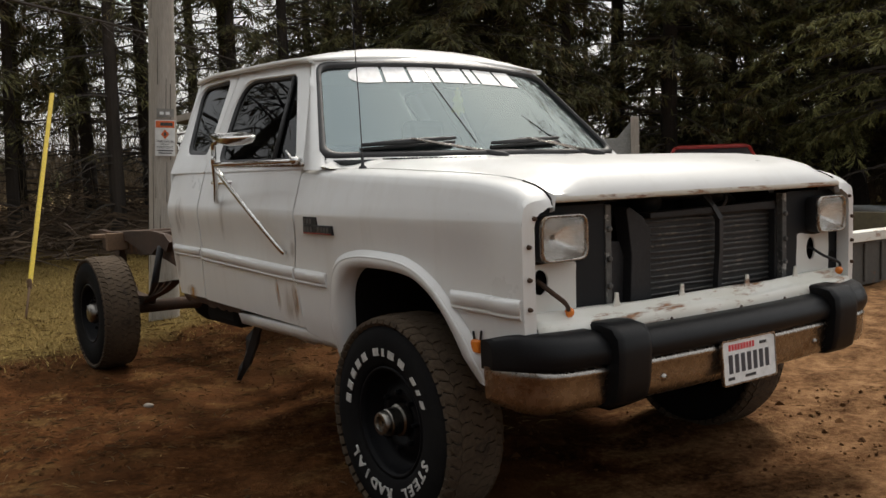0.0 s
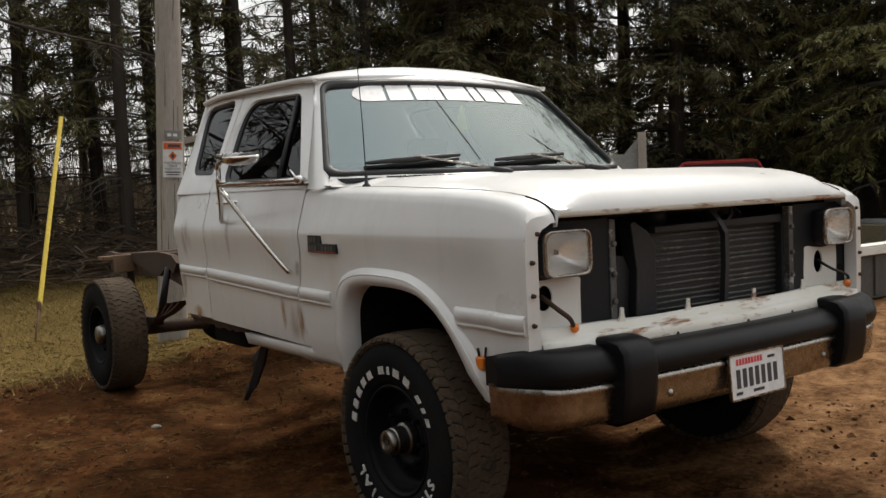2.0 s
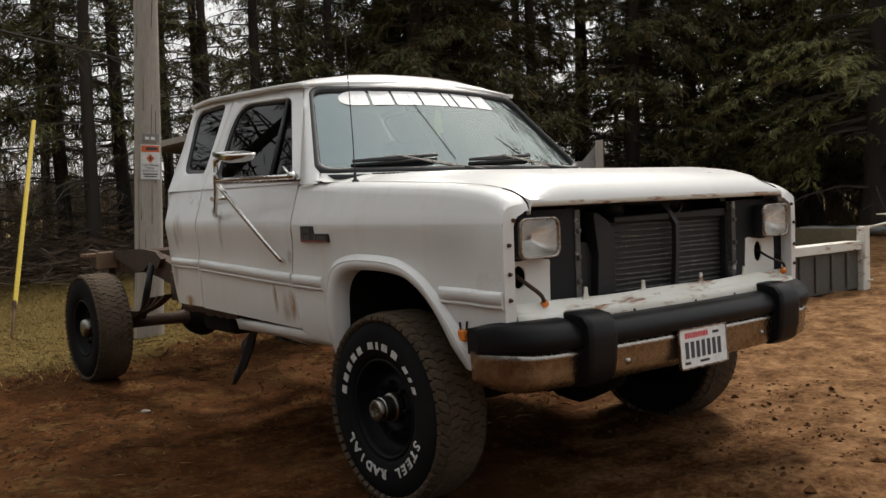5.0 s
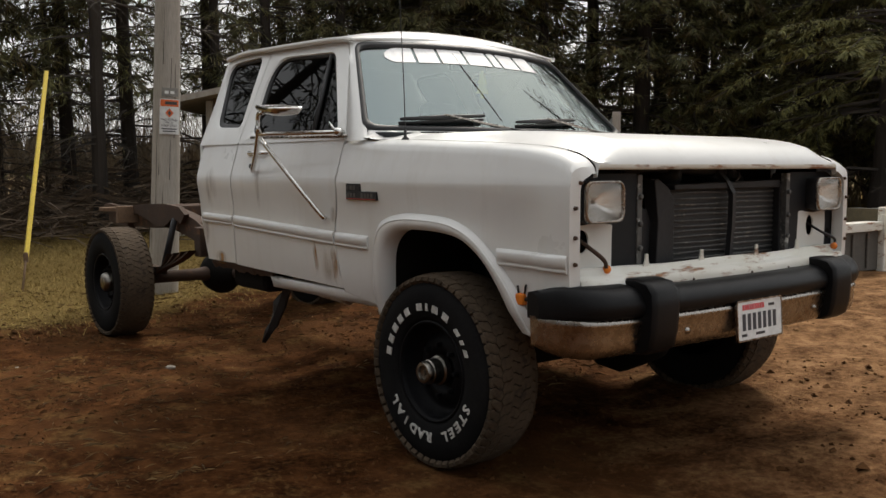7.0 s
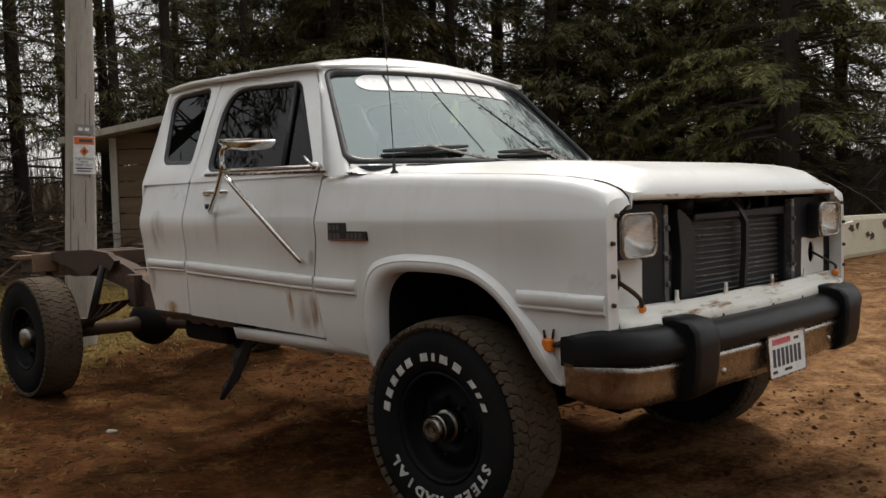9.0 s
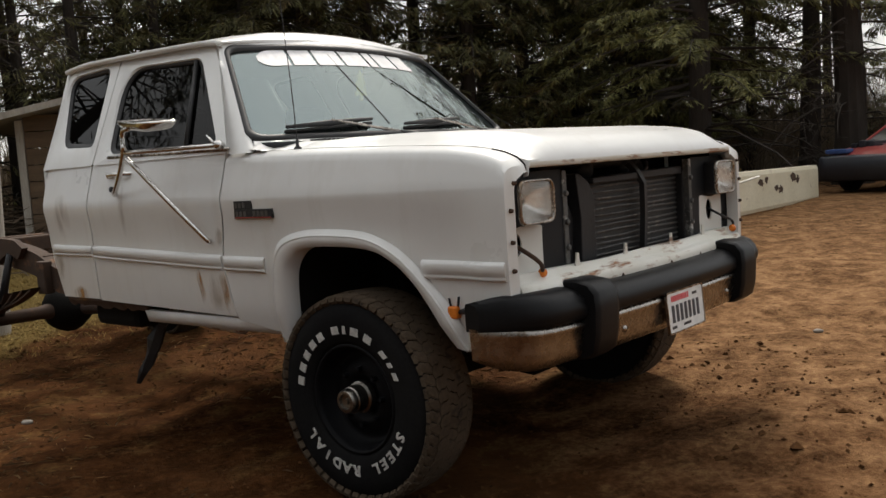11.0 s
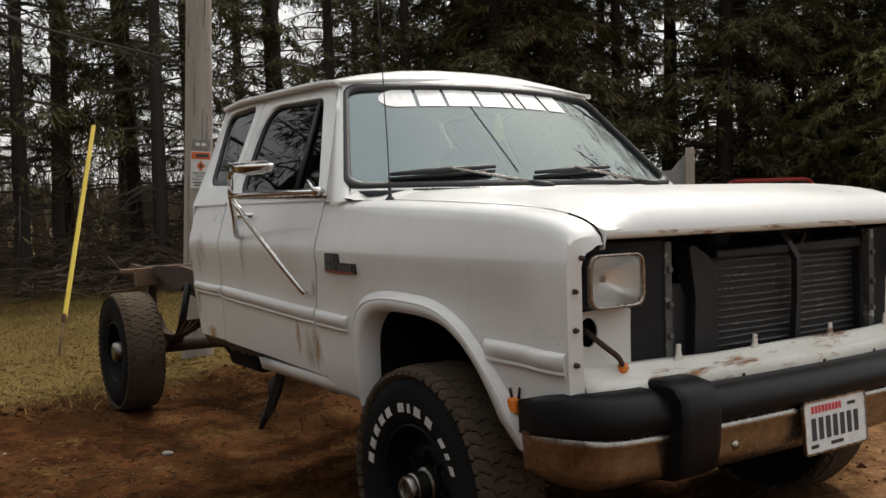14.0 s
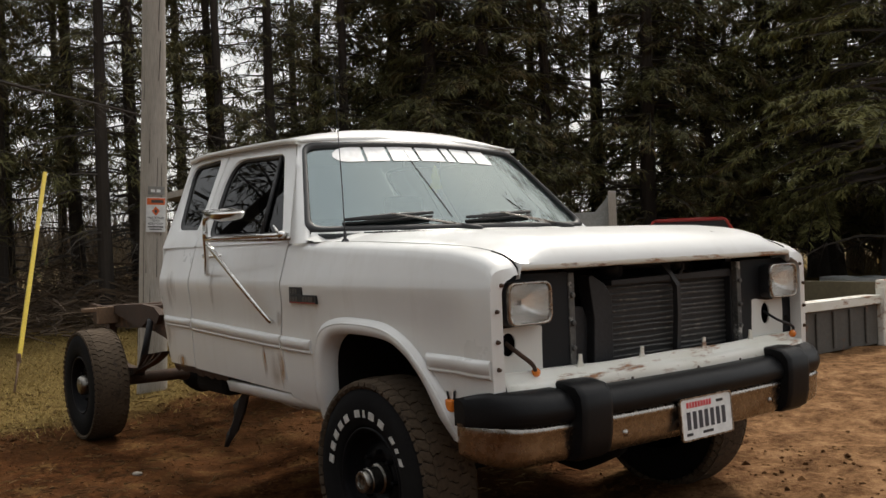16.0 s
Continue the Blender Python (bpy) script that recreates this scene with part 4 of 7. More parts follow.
for s in (-1, 1):
    bm = bmesh.new()
    hole = [(0.806 + 0.034 * math.cos(a), 0.970 + 0.040 * math.sin(a)) for a in np.linspace(0, 2 * math.pi, 29)[:-1]] if s < 0 else [(0.690 + 0.030 * math.cos(a), 0.968 + 0.046 * math.sin(a)) for a in np.linspace(0, 2 * math.pi, 29)[:-1]]
    rim_ = rounded([(0.50, 0.86), (0.893, 0.86), (0.893, 1.205), (0.50, 1.205)], 0.03, 6)
    ring(bm, [[(0.655, s * p[0], p[1]) for p in rim_], [(0.655, s * p[0], p[1]) for p in [hole[(k + 17) % 28] for k in range(28)]], [(0.649, s * p[0], p[1]) for p in [hole[(k + 17) % 28] for k in range(28)]]])
    panel = part("lamp_panel", bm, WORN, truck, "white inner lamp panel with black overspray", smooth=False)
    bm = bmesh.new()
    lathe(bm, [(0.0001, 0.62), (0.075, 0.62), (0.075, 0.648)], 16, "x", centre=(0, s * (0.806 if s < 0 else 0.690), 0.970))
    part("hole_back", bm, UNDER, panel)
    if s > 0:
        bm = bmesh.new()
        lathe(bm, [(0.0001, 0.658), (0.020, 0.658), (0.023, 0.656)], 18, "x", centre=(0, 0.845, 0.925))
        part("panel_opening", bm, UNDER, panel)
    # sealed-beam lamp: bowl, chrome retaining ring, lens
    yl = 0.750
    lamp = new_at("headlight", (0.0, 0.0, 0.0))
    lamp.parent = truck
    lo = lambda k, r=0.035: [(p[0], p[1]) for p in rounded([(-0.095 * k, -0.068 * k), (0.095 * k, -0.068 * k), (0.095 * k, 0.068 * k), (-0.095 * k, 0.068 * k)], r * k, 6)]
    put = lambda lp, x: [(x, s * yl + p[0], 1.108 + p[1]) for p in lp]
    bm = bmesh.new()
    ring(bm, [put(lo(1.04), 0.655), put(lo(1.10), 0.69), put(lo(1.08), 0.705)])
    part("lamp_bucket", bm, BLACKPAINT, lamp, smooth=True)
    bm = bmesh.new()
    ring(bm, [put(lo(1.07), 0.700), put(lo(1.08), 0.712), put(lo(1.02), 0.718), put(lo(0.95), 0.714), put(lo(0.94), 0.704)])
    part("lamp_ring", bm, CHROME_DULL, lamp, "dull chrome lamp ring", smooth=True)
    bm = bmesh.new()
    ring(bm, [put(lo(0.95), 0.706), put(lo(0.8), 0.685), put(lo(0.5), 0.665), put(lo(0.12), 0.655)])
    bm.faces.new([bm.verts.new(p) for p in put(lo(0.12), 0.655)])
    part("lamp_reflector", bm, REFLECTOR, lamp, smooth=True)
    bm = bmesh.new()
    rows = []
    for k in range(15):
        y = -0.09 + 0.18 * k / 14
        fl = 0.0025 * (k % 2)
        rows.append([(0.711 + 0.008 * (1 - (y / 0.1) ** 2) * (1 - (z / 0.08) ** 2) + fl, s * yl + y, 1.108 + z) for z in np.linspace(-0.064, 0.064, 7)])
    grid(bm, rows)
    lens = part("lamp_lens", bm, LENS, lamp, "fluted glass headlight lens", smooth=True)
    face_out(lens, (0.5, s * 0.74, 1.1))
    lens.visible_shadow = False
    # inner vertical strip and dark shroud next to the core
    bm = bmesh.new()
    box(bm, (0.63, s * 0.500 - 0.014, 0.86), (0.66, s * 0.500 + 0.014, 1.20))
    for z in (0.93, 1.02, 1.12):
        lathe(bm, [(0.0001, 0.672), (0.010, 0.67), (0.011, 0.66)], 10, "x", centre=(0, s * 0.500, z))
    part("support_strip", bm, STRIP, truck, bevel=0.003)
    # dangling marker lamp wire and bulb
    bm = bmesh.new()
    y0 = -0.806 if s < 0 else 0.70
    tip = (0.70, -0.725, 0.872) if s < 0 else (0.715, 0.80, 0.872)
    tube(bm, spline([(0.64, y0, 0.975), (0.70, y0 + 0.01, 0.94), (0.715, y0 + 0.05 if s < 0 else y0 + 0.10, 0.905), tip], 5), 0.008 if s < 0 else 0.006, 6)
    wire = part("lamp_wire", bm, RUST if s < 0 else BLACKPAINT, truck, "loose marker lamp wire", smooth=True)
    bm = bmesh.new()
    bmesh.ops.create_uvsphere(bm, u_segments=10, v_segments=8, radius=0.016, matrix=Matrix.Translation(tip))
    part("bulb", bm, AMBER, wire, "orange marker bulb", smooth=True)

# radiator support: dark box behind, core with tubes, side shrouds, centre post
bm = bmesh.new()
box(bm, (0.20, -0.52, 0.80), (0.60, 0.52, 0.82))
box(bm, (0.40, -0.75, 0.70), (0.42, 0.75, 1.26))
box(bm, (0.42, -0.80, 0.80), (0.62, -0.79, 1.25))
box(bm, (0.42, 0.79, 0.80), (0.62, 0.80, 1.25))
part("engine_bay_panel", bm, UNDER, truck)
bm = bmesh.new()
box(bm, (0.56, -0.262, 0.845), (0.602, 0.475, 1.137))
core = part("radiator", bm, CORE, truck, "dark finned radiator core")
for k in range(13):
    bm = bmesh.new()
    z = 0.866 + 0.0215 * k
    dz = 0.004 * math.sin(k * 1.7)
    tube(bm, [(0.605, -0.258, z), (0.608, -0.02, z + dz), (0.606, 0.25, z - dz), (0.605, 0.47, z)], 0.0042, 5)
    part("cooling_tube", bm, FIN, core, smooth=True)
for lp in ([(-0.262, 0.84), (-0.262, 1.10), (-0.300, 1.150), (-0.365, 1.185), (-0.385, 1.18), (-0.36, 1.02), (-0.37, 0.84)], [(0.475, 0.84), (0.475, 1.15), (0.512, 1.20), (0.525, 1.20), (0.525, 0.84)], [(-0.262, 1.139), (-0.262, 1.160), (0.475, 1.172), (0.475, 1.139)], [(-0.37, 0.84), (-0.36, 1.02), (-0.385, 1.07), (-0.43, 1.07), (-0.45, 0.84)]):
    bm = bmesh.new()
    x0, x1 = (0.575, 0.635) if lp[0][0] > -0.3 else (0.56, 0.60)
    ring(bm, [[(x, y, z) for y, z in lp] for x in (x0, x1)])
    for x in (x0, x1):
        bm.faces.new([bm.verts.new((x, y, z)) for y, z in lp])
    bmesh.ops.remove_doubles(bm, verts=bm.verts, dist=0.0005)
    part("radiator_shroud", bm, BLACKPAINT, truck, "black radiator shroud plate", bevel=0.004)
bm = bmesh.new()
tube(bm, [(0.625, 0.118, 0.86), (0.635, 0.118, 1.0), (0.64, 0.112, 1.12), (0.625, 0.085, 1.17), (0.60, 0.07, 1.205)], 0.016, 4)
tube(bm, [(0.63, 0.165, 1.205), (0.64, 0.155, 1.185), (0.63, 0.145, 1.165)], 0.006, 6)
part("hood_latch_post", bm, DARKMETAL, truck, smooth=False)
bm = bmesh.new()
for y, z, r in ((-0.10, 1.19, 0.05), (0.20, 1.185, 0.04), (0.28, 1.20, 0.035)):
    lathe(bm, [(0.0001, 0.05), (r * 0.6, 0.045), (r, 0.0), (r, -0.05)], 14, "x", centre=(0.48, y, z))
tube(bm, spline([(0.45, -0.35, 1.20), (0.5, -0.25, 1.22), (0.48, 0.0, 1.21), (0.5, 0.3, 1.20), (0.45, 0.45, 1.17)], 5), 0.018, 8)
part("engine_front", bm, DARKMETAL, truck, "dark engine parts behind the core", smooth=True)

def sill_bow(y):
    return 0.030 * (1 - (y / 0.6) ** 2) if abs(y) < 0.6 else -0.03 * max(0.0, (abs(y) - 0.74) / 0.14)


# white lower sill, stepped and rusty, with upright clip tabs
bm = bmesh.new()
prof = [(0.655, 0.885), (0.688, 0.890), (0.698, 0.886), (0.701, 0.868), (0.706, 0.861), (0.732, 0.860), (0.742, 0.854), (0.746, 0.838), (0.748, 0.80), (0.735, 0.785)]
grid(bm, [[(x + sill_bow(y), y, z - 0.017 + 0.003 * math.sin(y * 9 + x * 40)) for x, z in prof] for y in np.linspace(-0.872, 0.872, 34)])
sill = part("grille_sill", bm, RUSTY, truck, "white grille sill with rust patches", smooth=True, solid=0.006)
for y in (-0.515, -0.207, 0.162, 0.50):
    bm = bmesh.new()
    lp = [(-0.018, 0), (0.018, 0), (0.009, 0.022), (0.008, 0.045), (-0.006, 0.047), (-0.009, 0.022)]
    xt = 0.694 + sill_bow(y)
    ring(bm, [[(x, y + a, 0.868 + b) for a, b in lp] for x in (xt, xt + 0.006)])
    for x in (xt, xt + 0.006):
        bm.faces.new([bm.verts.new((x, y + a, 0.868 + b)) for a, b in lp])
    part("clip_tab", bm, RUSTY, sill, "white rusty clip tab")
for y in (-0.62, -0.32, 0.05, 0.33, 0.60):
    bm = bmesh.new()
    lathe(bm, [(0.0001, 0.752), (0.006, 0.752), (0.007, 0.745)], 8, "x", centre=(sill_bow(y), y, 0.812))
    part("sill_hole", bm, RUST, sill)

# front bumper: chrome bar that wraps round the corners, black pad on top, two guards
def bump_line(y):
    """How far ahead the bumper's face stands at y."""
    a = abs(y)
    if a < 0.60:
        return 0.842 - 0.022 * (a / 0.6) ** 2
    t = min(1.0, (a - 0.60) / 0.375)
    return 0.82 - 0.035 * t - 0.155 * t ** 7


BY = [0.975 * v for v in (-1.0, -0.997, -0.99, -0.98, -0.965, -0.945, -0.92, -0.89, -0.85, -0.8, -0.7, -0.62, -0.45, -0.3, -0.15, 0, 0.15, 0.3, 0.45, 0.62, 0.7, 0.8, 0.85, 0.89, 0.92, 0.945, 0.965, 0.98, 0.99, 0.997, 1.0)]


def bar(name, prof, material, label, n_top=0):
    bm = bmesh.new()
    rows = []
    for y in BY:
        x0 = bump_line(y)
        t = min(1.0, max(0.0, (abs(y) - 0.78) / 0.195))
        e = 1.0 - 0.70 * t ** 1.5
        rows.append([(x0 + dx * e - 0.02 * t ** 6, y, 0.70 + (z - 0.70) * (1 - (0.10 * t ** 10 if z > 0.70 else 0.35 * t ** 6))) for dx, z in prof])
    grid(bm, rows)
    for r in (rows[0], rows[-1]):
        bm.faces.new([bm.verts.new(p) for p in r])
    ob = part(name, bm, material, truck, label, smooth=True)
    ed = ob.modifiers.new("crease", "EDGE_SPLIT")
    ed.split_angle = radians(50)
    return ob


bumper = bar("front_bumper", [(-0.12, 0.722), (-0.03, 0.722), (-0.008, 0.717), (0.004, 0.708), (0.010, 0.699), (0.008, 0.690), (0.003, 0.680), (0.001, 0.640), (-0.003, 0.612), (-0.012, 0.592), (-0.035, 0.578), (-0.10, 0.575)], CHROME_DULL, "dull dented chrome front bumper")
pad = bar("bumper_pad", [(-0.16, 0.712), (-0.165, 0.800), (-0.15, 0.812), (-0.135, 0.8085), (-0.12, 0.813), (-0.105, 0.8085), (-0.09, 0.812), (-0.075, 0.8075), (-0.06, 0.810), (-0.03, 0.805), (-0.004, 0.792), (0.014, 0.774), (0.021, 0.755), (0.019, 0.732), (0.010, 0.716), (-0.012, 0.710)], PAD, "black ribbed rubber pad on the bumper")
# raised corner caps beyond the guards
for sd_ in (-1, 1):
    bm = bmesh.new()
    rows = []
    for k in range(13):
        y = 0.66 + 0.31 * k / 12
        t = min(1.0, max(0.0, (y - 0.78) / 0.195))
        e = 1.0 - 0.70 * t ** 1.5
        x0 = bump_line(y) - 0.02 * t ** 6
        up = 0.013 * min(1.0, k / 2) * (1 - 0.9 * t ** 8)
        rows.append([(x0 + dx * e, sd_ * y, 0.70 + (z + up - 0.70) * (1 - 0.10 * t ** 10)) for dx, z in ((-0.16, 0.802), (-0.10, 0.813), (-0.05, 0.812), (-0.015, 0.802), (0.012, 0.780), (0.026, 0.752), (0.025, 0.728), (0.010, 0.709))])
    grid(bm, rows)
    part("pad_corner", bm, PAD, pad, "smooth black corner of the pad", smooth=True)
for yg in (-0.605, 0.595):
    bm = bmesh.new()
    x0 = bump_line(yg)
    prof = [(-0.12, 0.838), (-0.04, 0.842), (0.02, 0.832), (0.05, 0.80), (0.056, 0.75), (0.050, 0.66), (0.035, 0.60), (0.0, 0.578), (-0.05, 0.574)]
    grid(bm, [[(x0 + dx * k, yg + w, 0.71 + (z - 0.71) * k2) for dx, z in prof] for w, k, k2 in ((-0.075, 0.82, 0.95), (-0.066, 0.97, 0.99), (-0.05, 1, 1), (0.05, 1, 1), (0.066, 0.97, 0.99), (0.075, 0.82, 0.95))])
    for w in (-0.075, 0.075):
        bm.faces.new([bm.verts.new((x0 + dx * 0.82, yg + w, 0.71 + (z - 0.71) * 0.95)) for dx, z in prof])
    part("bumper_guard", bm, PAD, truck, "black rubber bumper guard", smooth=True)
for y, z in ((-0.435, 0.640), (0.435, 0.640)):
    bm = bmesh.new()
    lathe(bm, [(0.0001, 0.010), (0.010, 0.008), (0.014, 0.0)], 12, "x", centre=(bump_line(y) - 0.001, y, z))
    part("bumper_bolt", bm, CHROME_DULL, bumper, smooth=True)

# licence plate: blank white with a red band, all characters as plain bars
bm = bmesh.new()
pm = pose(0.862, -0.022, 0.646, 0, -4, 0)
box(bm, (-0.003, -0.15, -0.074), (0.003, 0.15, 0.074), pm)
plate = part("licence_plate", bm, plain("plate_white", (0.74, 0.75, 0.74), 0.45, var=0.03), truck, "white licence plate with a pale frame", bevel=0.0015)
x = -0.118
PLATEDARK = plain("plate_dark", (0.04, 0.04, 0.05), 0.5)
for k in range(7):
    bm = bmesh.new()
    box(bm, (0.0032, x, -0.038), (0.0045, x + 0.021, 0.026), pm)
    part("plate_bar", bm, PLATEDARK, plate, "dark plain bar")
    x += 0.0345
bm = bmesh.new()
for x in [-0.115 + 0.0165 * k for k in range(9)]:
    box(bm, (0.0032, x, 0.040), (0.0042, x + 0.012, 0.061), pm)
part("plate_band", bm, plain("plate_red", (0.62, 0.05, 0.06), 0.5), plate, "red plain bars")
for y0, y1, z0 in ((0.06, 0.10, 0.044), (-0.125, -0.09, -0.060), (-0.03, 0.03, -0.060)):
    bm = bmesh.new()
    box(bm, (0.0032, y0, z0), (0.0042, y1, z0 + 0.010), pm)
    part("plate_mark", bm, DARKMETAL, plate)
bm = bmesh.new()
lp = [p for p in rounded([(-0.154, -0.078), (0.154, -0.078), (0.154, 0.078), (-0.154, 0.078)], 0.012, 4)]
lp2 = [p * 0.95 for p in lp]
ring(bm, [[pm @ Vector((x, p[0], p[1])) for p in q] for x, q in ((-0.004, lp), (0.006, lp), (0.006, [Vector((p[0] * 0.965, p[1] * 0.93)) for p in lp]), (0.002, [Vector((p[0] * 0.965, p[1] * 0.93)) for p in lp]))])
part("plate_frame", bm, CHROME_DULL, plate)

# amber side marker hanging by its clip in front of the flare
bm = bmesh.new()
box(bm, (0.446, -0.926, 0.738), (0.487, -0.896, 0.780))
marker = part("side_marker", bm, AMBER, truck, "loose orange side marker lamp", bevel=0.006)
bm = bmesh.new()
tube(bm, [(0.452, -0.912, 0.780), (0.448, -0.914, 0.806)], 0.004, 5)
tube(bm, [(0.482, -0.912, 0.780), (0.490, -0.914, 0.812)], 0.004, 5)
tube(bm, [(0.488, -0.910, 0.760), (0.52, -0.912, 0.766), (0.60, -0.918, 0.764)], [0.008, 0.013, 0.013], 6)
part("marker_clip", bm, BLACKPAINT, marker, smooth=True)
bm = bmesh.new()
grid(bm, [[(x, -0.895 + 0.01 * math.sin(x * 60), z) for x in (0.51, 0.54, 0.58, 0.62)] for z in (0.63, 0.66, 0.69, 0.72)])
part("torn_valance", bm, RUSTY, truck, "torn white lower valance", solid=0.004)


# ---- wheels ----
R, W = 0.397, 0.232
NT = 56


def wheel(at, side, steer=0.0, lettering=True, tilt=0.0):
    """Tyre, black dished rim, hub and raised sidewall lettering; the outer face looks to -y before it is turned."""
    hub_at = new_at("wheel", at)
    hub_at.parent = truck
    hub_at.rotation_euler = (radians(tilt), 0, radians(steer + (180 if side > 0 else 0)))
    hub_at.scale = (0.984, 1, 0.984)
    o = -W / 2
    bm = bmesh.new()
    prof = [(0.204, o + 0.030), (0.208, o + 0.012), (0.225, o + 0.002), (0.260, o - 0.008), (0.310, o - 0.008), (0.345, o + 0.000), (0.366, o + 0.014), (0.376, o + 0.03)]
    prof += [(0.382, o + 0.06), (0.384, 0.0)]
    prof += [(r, -h) for r, h in prof[-2::-1]]
    lathe(bm, prof, 64)
    tyre = part("tyre", bm, TYRE, hub_at, "black tyre with white raised lettering" if lettering else "worn black tyre", smooth=True)
    # tread: staggered lugs in five ribs, with a zigzag outline
    bm = bmesh.new()
    rng = random.Random(5)
    for rib, (y0, y1) in enumerate(((-0.115, -0.074), (-0.071, -0.026), (-0.023, 0.023), (0.026, 0.071), (0.074, 0.115))):
        edge = rib in (0, 4)
        for k in range(NT):
            a0 = 2 * math.pi * (k + 0.5 * (rib % 2)) / NT
            da = 2 * math.pi / NT
            sk = (0.28 if rib % 2 else -0.28) * da
            r1 = R - 0.003 * rng.random() - (0.004 if edge else 0)
            pts = []
            for (u, v) in ((0.02, 0), (0.5, 0.0), (0.92, 0), (1.03, 0.33), (0.89, 0.66), (0.97, 1), (0.5, 1.0), (0.06, 1), (-0.01, 0.66), (0.13, 0.33)):
                zig = 0.006 * (1 if u == 0.5 else -0.3) * (1 if v == 1 else -1 if v == 0 else 0)
                pts.append((a0 + da * u + sk * (v - 0.5), y0 + (y1 - y0) * v + zig))
            lo, hi = [], []
            for a, y in pts:
                rr = r1 - (0.010 if edge and abs(y) > 0.10 else 0)
                lo.append(bm.verts.new((0.381 * math.cos(a), y, 0.381 * math.sin(a))))
                hi.append(bm.verts.new((rr * math.cos(a), y, rr * math.sin(a))))
            bm.faces.new(hi)
            for i in range(10):
                j = (i + 1) % 10
                bm.faces.new((lo[i], lo[j], hi[j], hi[i]))
    # shoulder lugs that reach down the sidewall
    for s in (-1, 1):
        for k in range(NT):
            a0 = 2 * math.pi * k / NT
            da = 2 * math.pi / NT
            lo, hi = [], []
            for u, v in ((0.04, 0), (0.95, 0), (0.86, 1), (0.14, 1)):
                a = a0 + da * u
                r, y = (0.381, 0.111) if v == 0 else (0.366, 0.116)
                hi.append(bm.verts.new(((r + 0.004) * math.cos(a), s * (y + 0.004), (r + 0.004) * math.sin(a))))
                lo.append(bm.verts.new(((r - 0.008) * math.cos(a), s * (y - 0.008), (r - 0.008) * math.sin(a))))
            bm.faces.new(hi)
            for i in range(4):
                j = (i + 1) % 4
                bm.faces.new((lo[i], lo[j], hi[j], hi[i]))
    tr = part("tread", bm, TREAD, hub_at, "dusty brown all-terrain tread blocks")
    # rim
    bm = bmesh.new()
    lathe(bm, [(0.210, o + 0.016), (0.205, o + 0.006), (0.196, o + 0.010), (0.190, o + 0.03), (0.180, o + 0.080), (0.156, o + 0.090), (0.136, o + 0.072), (0.105, o + 0.060), (0.085, o + 0.062), (0.075, o + 0.080), (0.0001, o + 0.080)], 48)
    rim = part("rim", bm, RIM, hub_at, "black dished steel rim", smooth=True)
    for k in range(8):
        a = 2 * math.pi * k / 8
        bm = bmesh.new()
        lathe(bm, [(0.0001, o + 0.036), (0.009, o + 0.038), (0.011, o + 0.062)], 6, centre=(0.105 * math.cos(a), 0, 0.105 * math.sin(a)))
        part("lug_nut", bm, RIM, rim)
    bm = bmesh.new()
    if lettering:
        lathe(bm, [(0.062, o + 0.07), (0.060, o + 0.045), (0.051, o + 0.040), (0.050, o - 0.002), (0.046, o - 0.006), (0.045, o - 0.024), (0.040, o - 0.032), (0.029, o - 0.033), (0.026, o - 0.022), (0.012, o - 0.020), (0.010, o - 0.028), (0.0001, o - 0.028)], 28)
        hub = part("locking_hub", bm, HUB, rim, "worn steel locking hub", smooth=True)
        ed = hub.modifiers.new("crease", "EDGE_SPLIT")
        ed.split_angle = radians(35)
    else:
        lathe(bm, [(0.075, o + 0.08), (0.070, o + 0.03), (0.060, o + 0.006), (0.04, o - 0.002), (0.0001, o - 0.004)], 24)
        part("axle_hub", bm, HUB, rim, "dull metal axle hub", smooth=True)
    if lettering:
        yf = o - 0.0095
        # brand words as plain white blocks; the material words spelled out
        def block(a, w, h, r, lean):
            b = bmesh.new()
            hi = [Vector((x, 0, z)) for x, z in ((-w / 2 - lean, -h / 2), (w / 2 - lean, -h / 2), (w / 2 + lean, h / 2), (-w / 2 + lean, h / 2))]
            m = Matrix.Rotation(-a, 4, "Y") @ Matrix.Translation((0, yf, r))
            ring(b, [[m @ (p + Vector((0, 0.006, 0))) for p in hi], [m @ p for p in hi]])
            b.faces.new([b.verts.new(m @ p) for p in hi])
            part("letter_block", b, LETTER, tyre)
        for k in range(5):
            block(radians(79 - 12.2 * k), 0.033, 0.031, 0.263, 0.0)
        for k, w in enumerate((0.036, 0.015, 0.038, 0.038)):
            block(radians((11, 0.5, -11, -26)[k]), w, 0.029, 0.263, 0.0)
        for k, w in enumerate((0.034, 0.02, 0.03)):
            block(radians((-45, -55, -65)[k]), w, 0.020, 0.263, 0.004)
        for word, mid, step in (("STEEL", -134, -10.3), ("RADIAL", 154, -11.4)):
            for k, ch in enumerate(word):
                b = text_mesh(ch, 0.054, 0.003, 0.0016)
                a = radians(mid + (k - (len(word) - 1) / 2) * step)
                # letters read outwards along the foot of the wheel
                m = Matrix.Rotation(-a, 4, "Y") @ Matrix.Translation((0, yf + 0.002, 0.263)) @ pose(0, 0, 0, 90, 0, 0) @ Matrix.Diagonal((1.15, 1, 1, 1))
                b.transform(m)
                part("letter", b, LETTER, tyre)
    return hub_at


wheel((-0.004, -0.848, 0.421), -1, steer=0.0)
wheel((0.0, 0.82, 0.475), 1, steer=0.0, lettering=False)
wheel((-3.80, -0.815, 0.415), -1, lettering=False)
wheel((-3.785, 0.83, 0.47), 1, lettering=False)

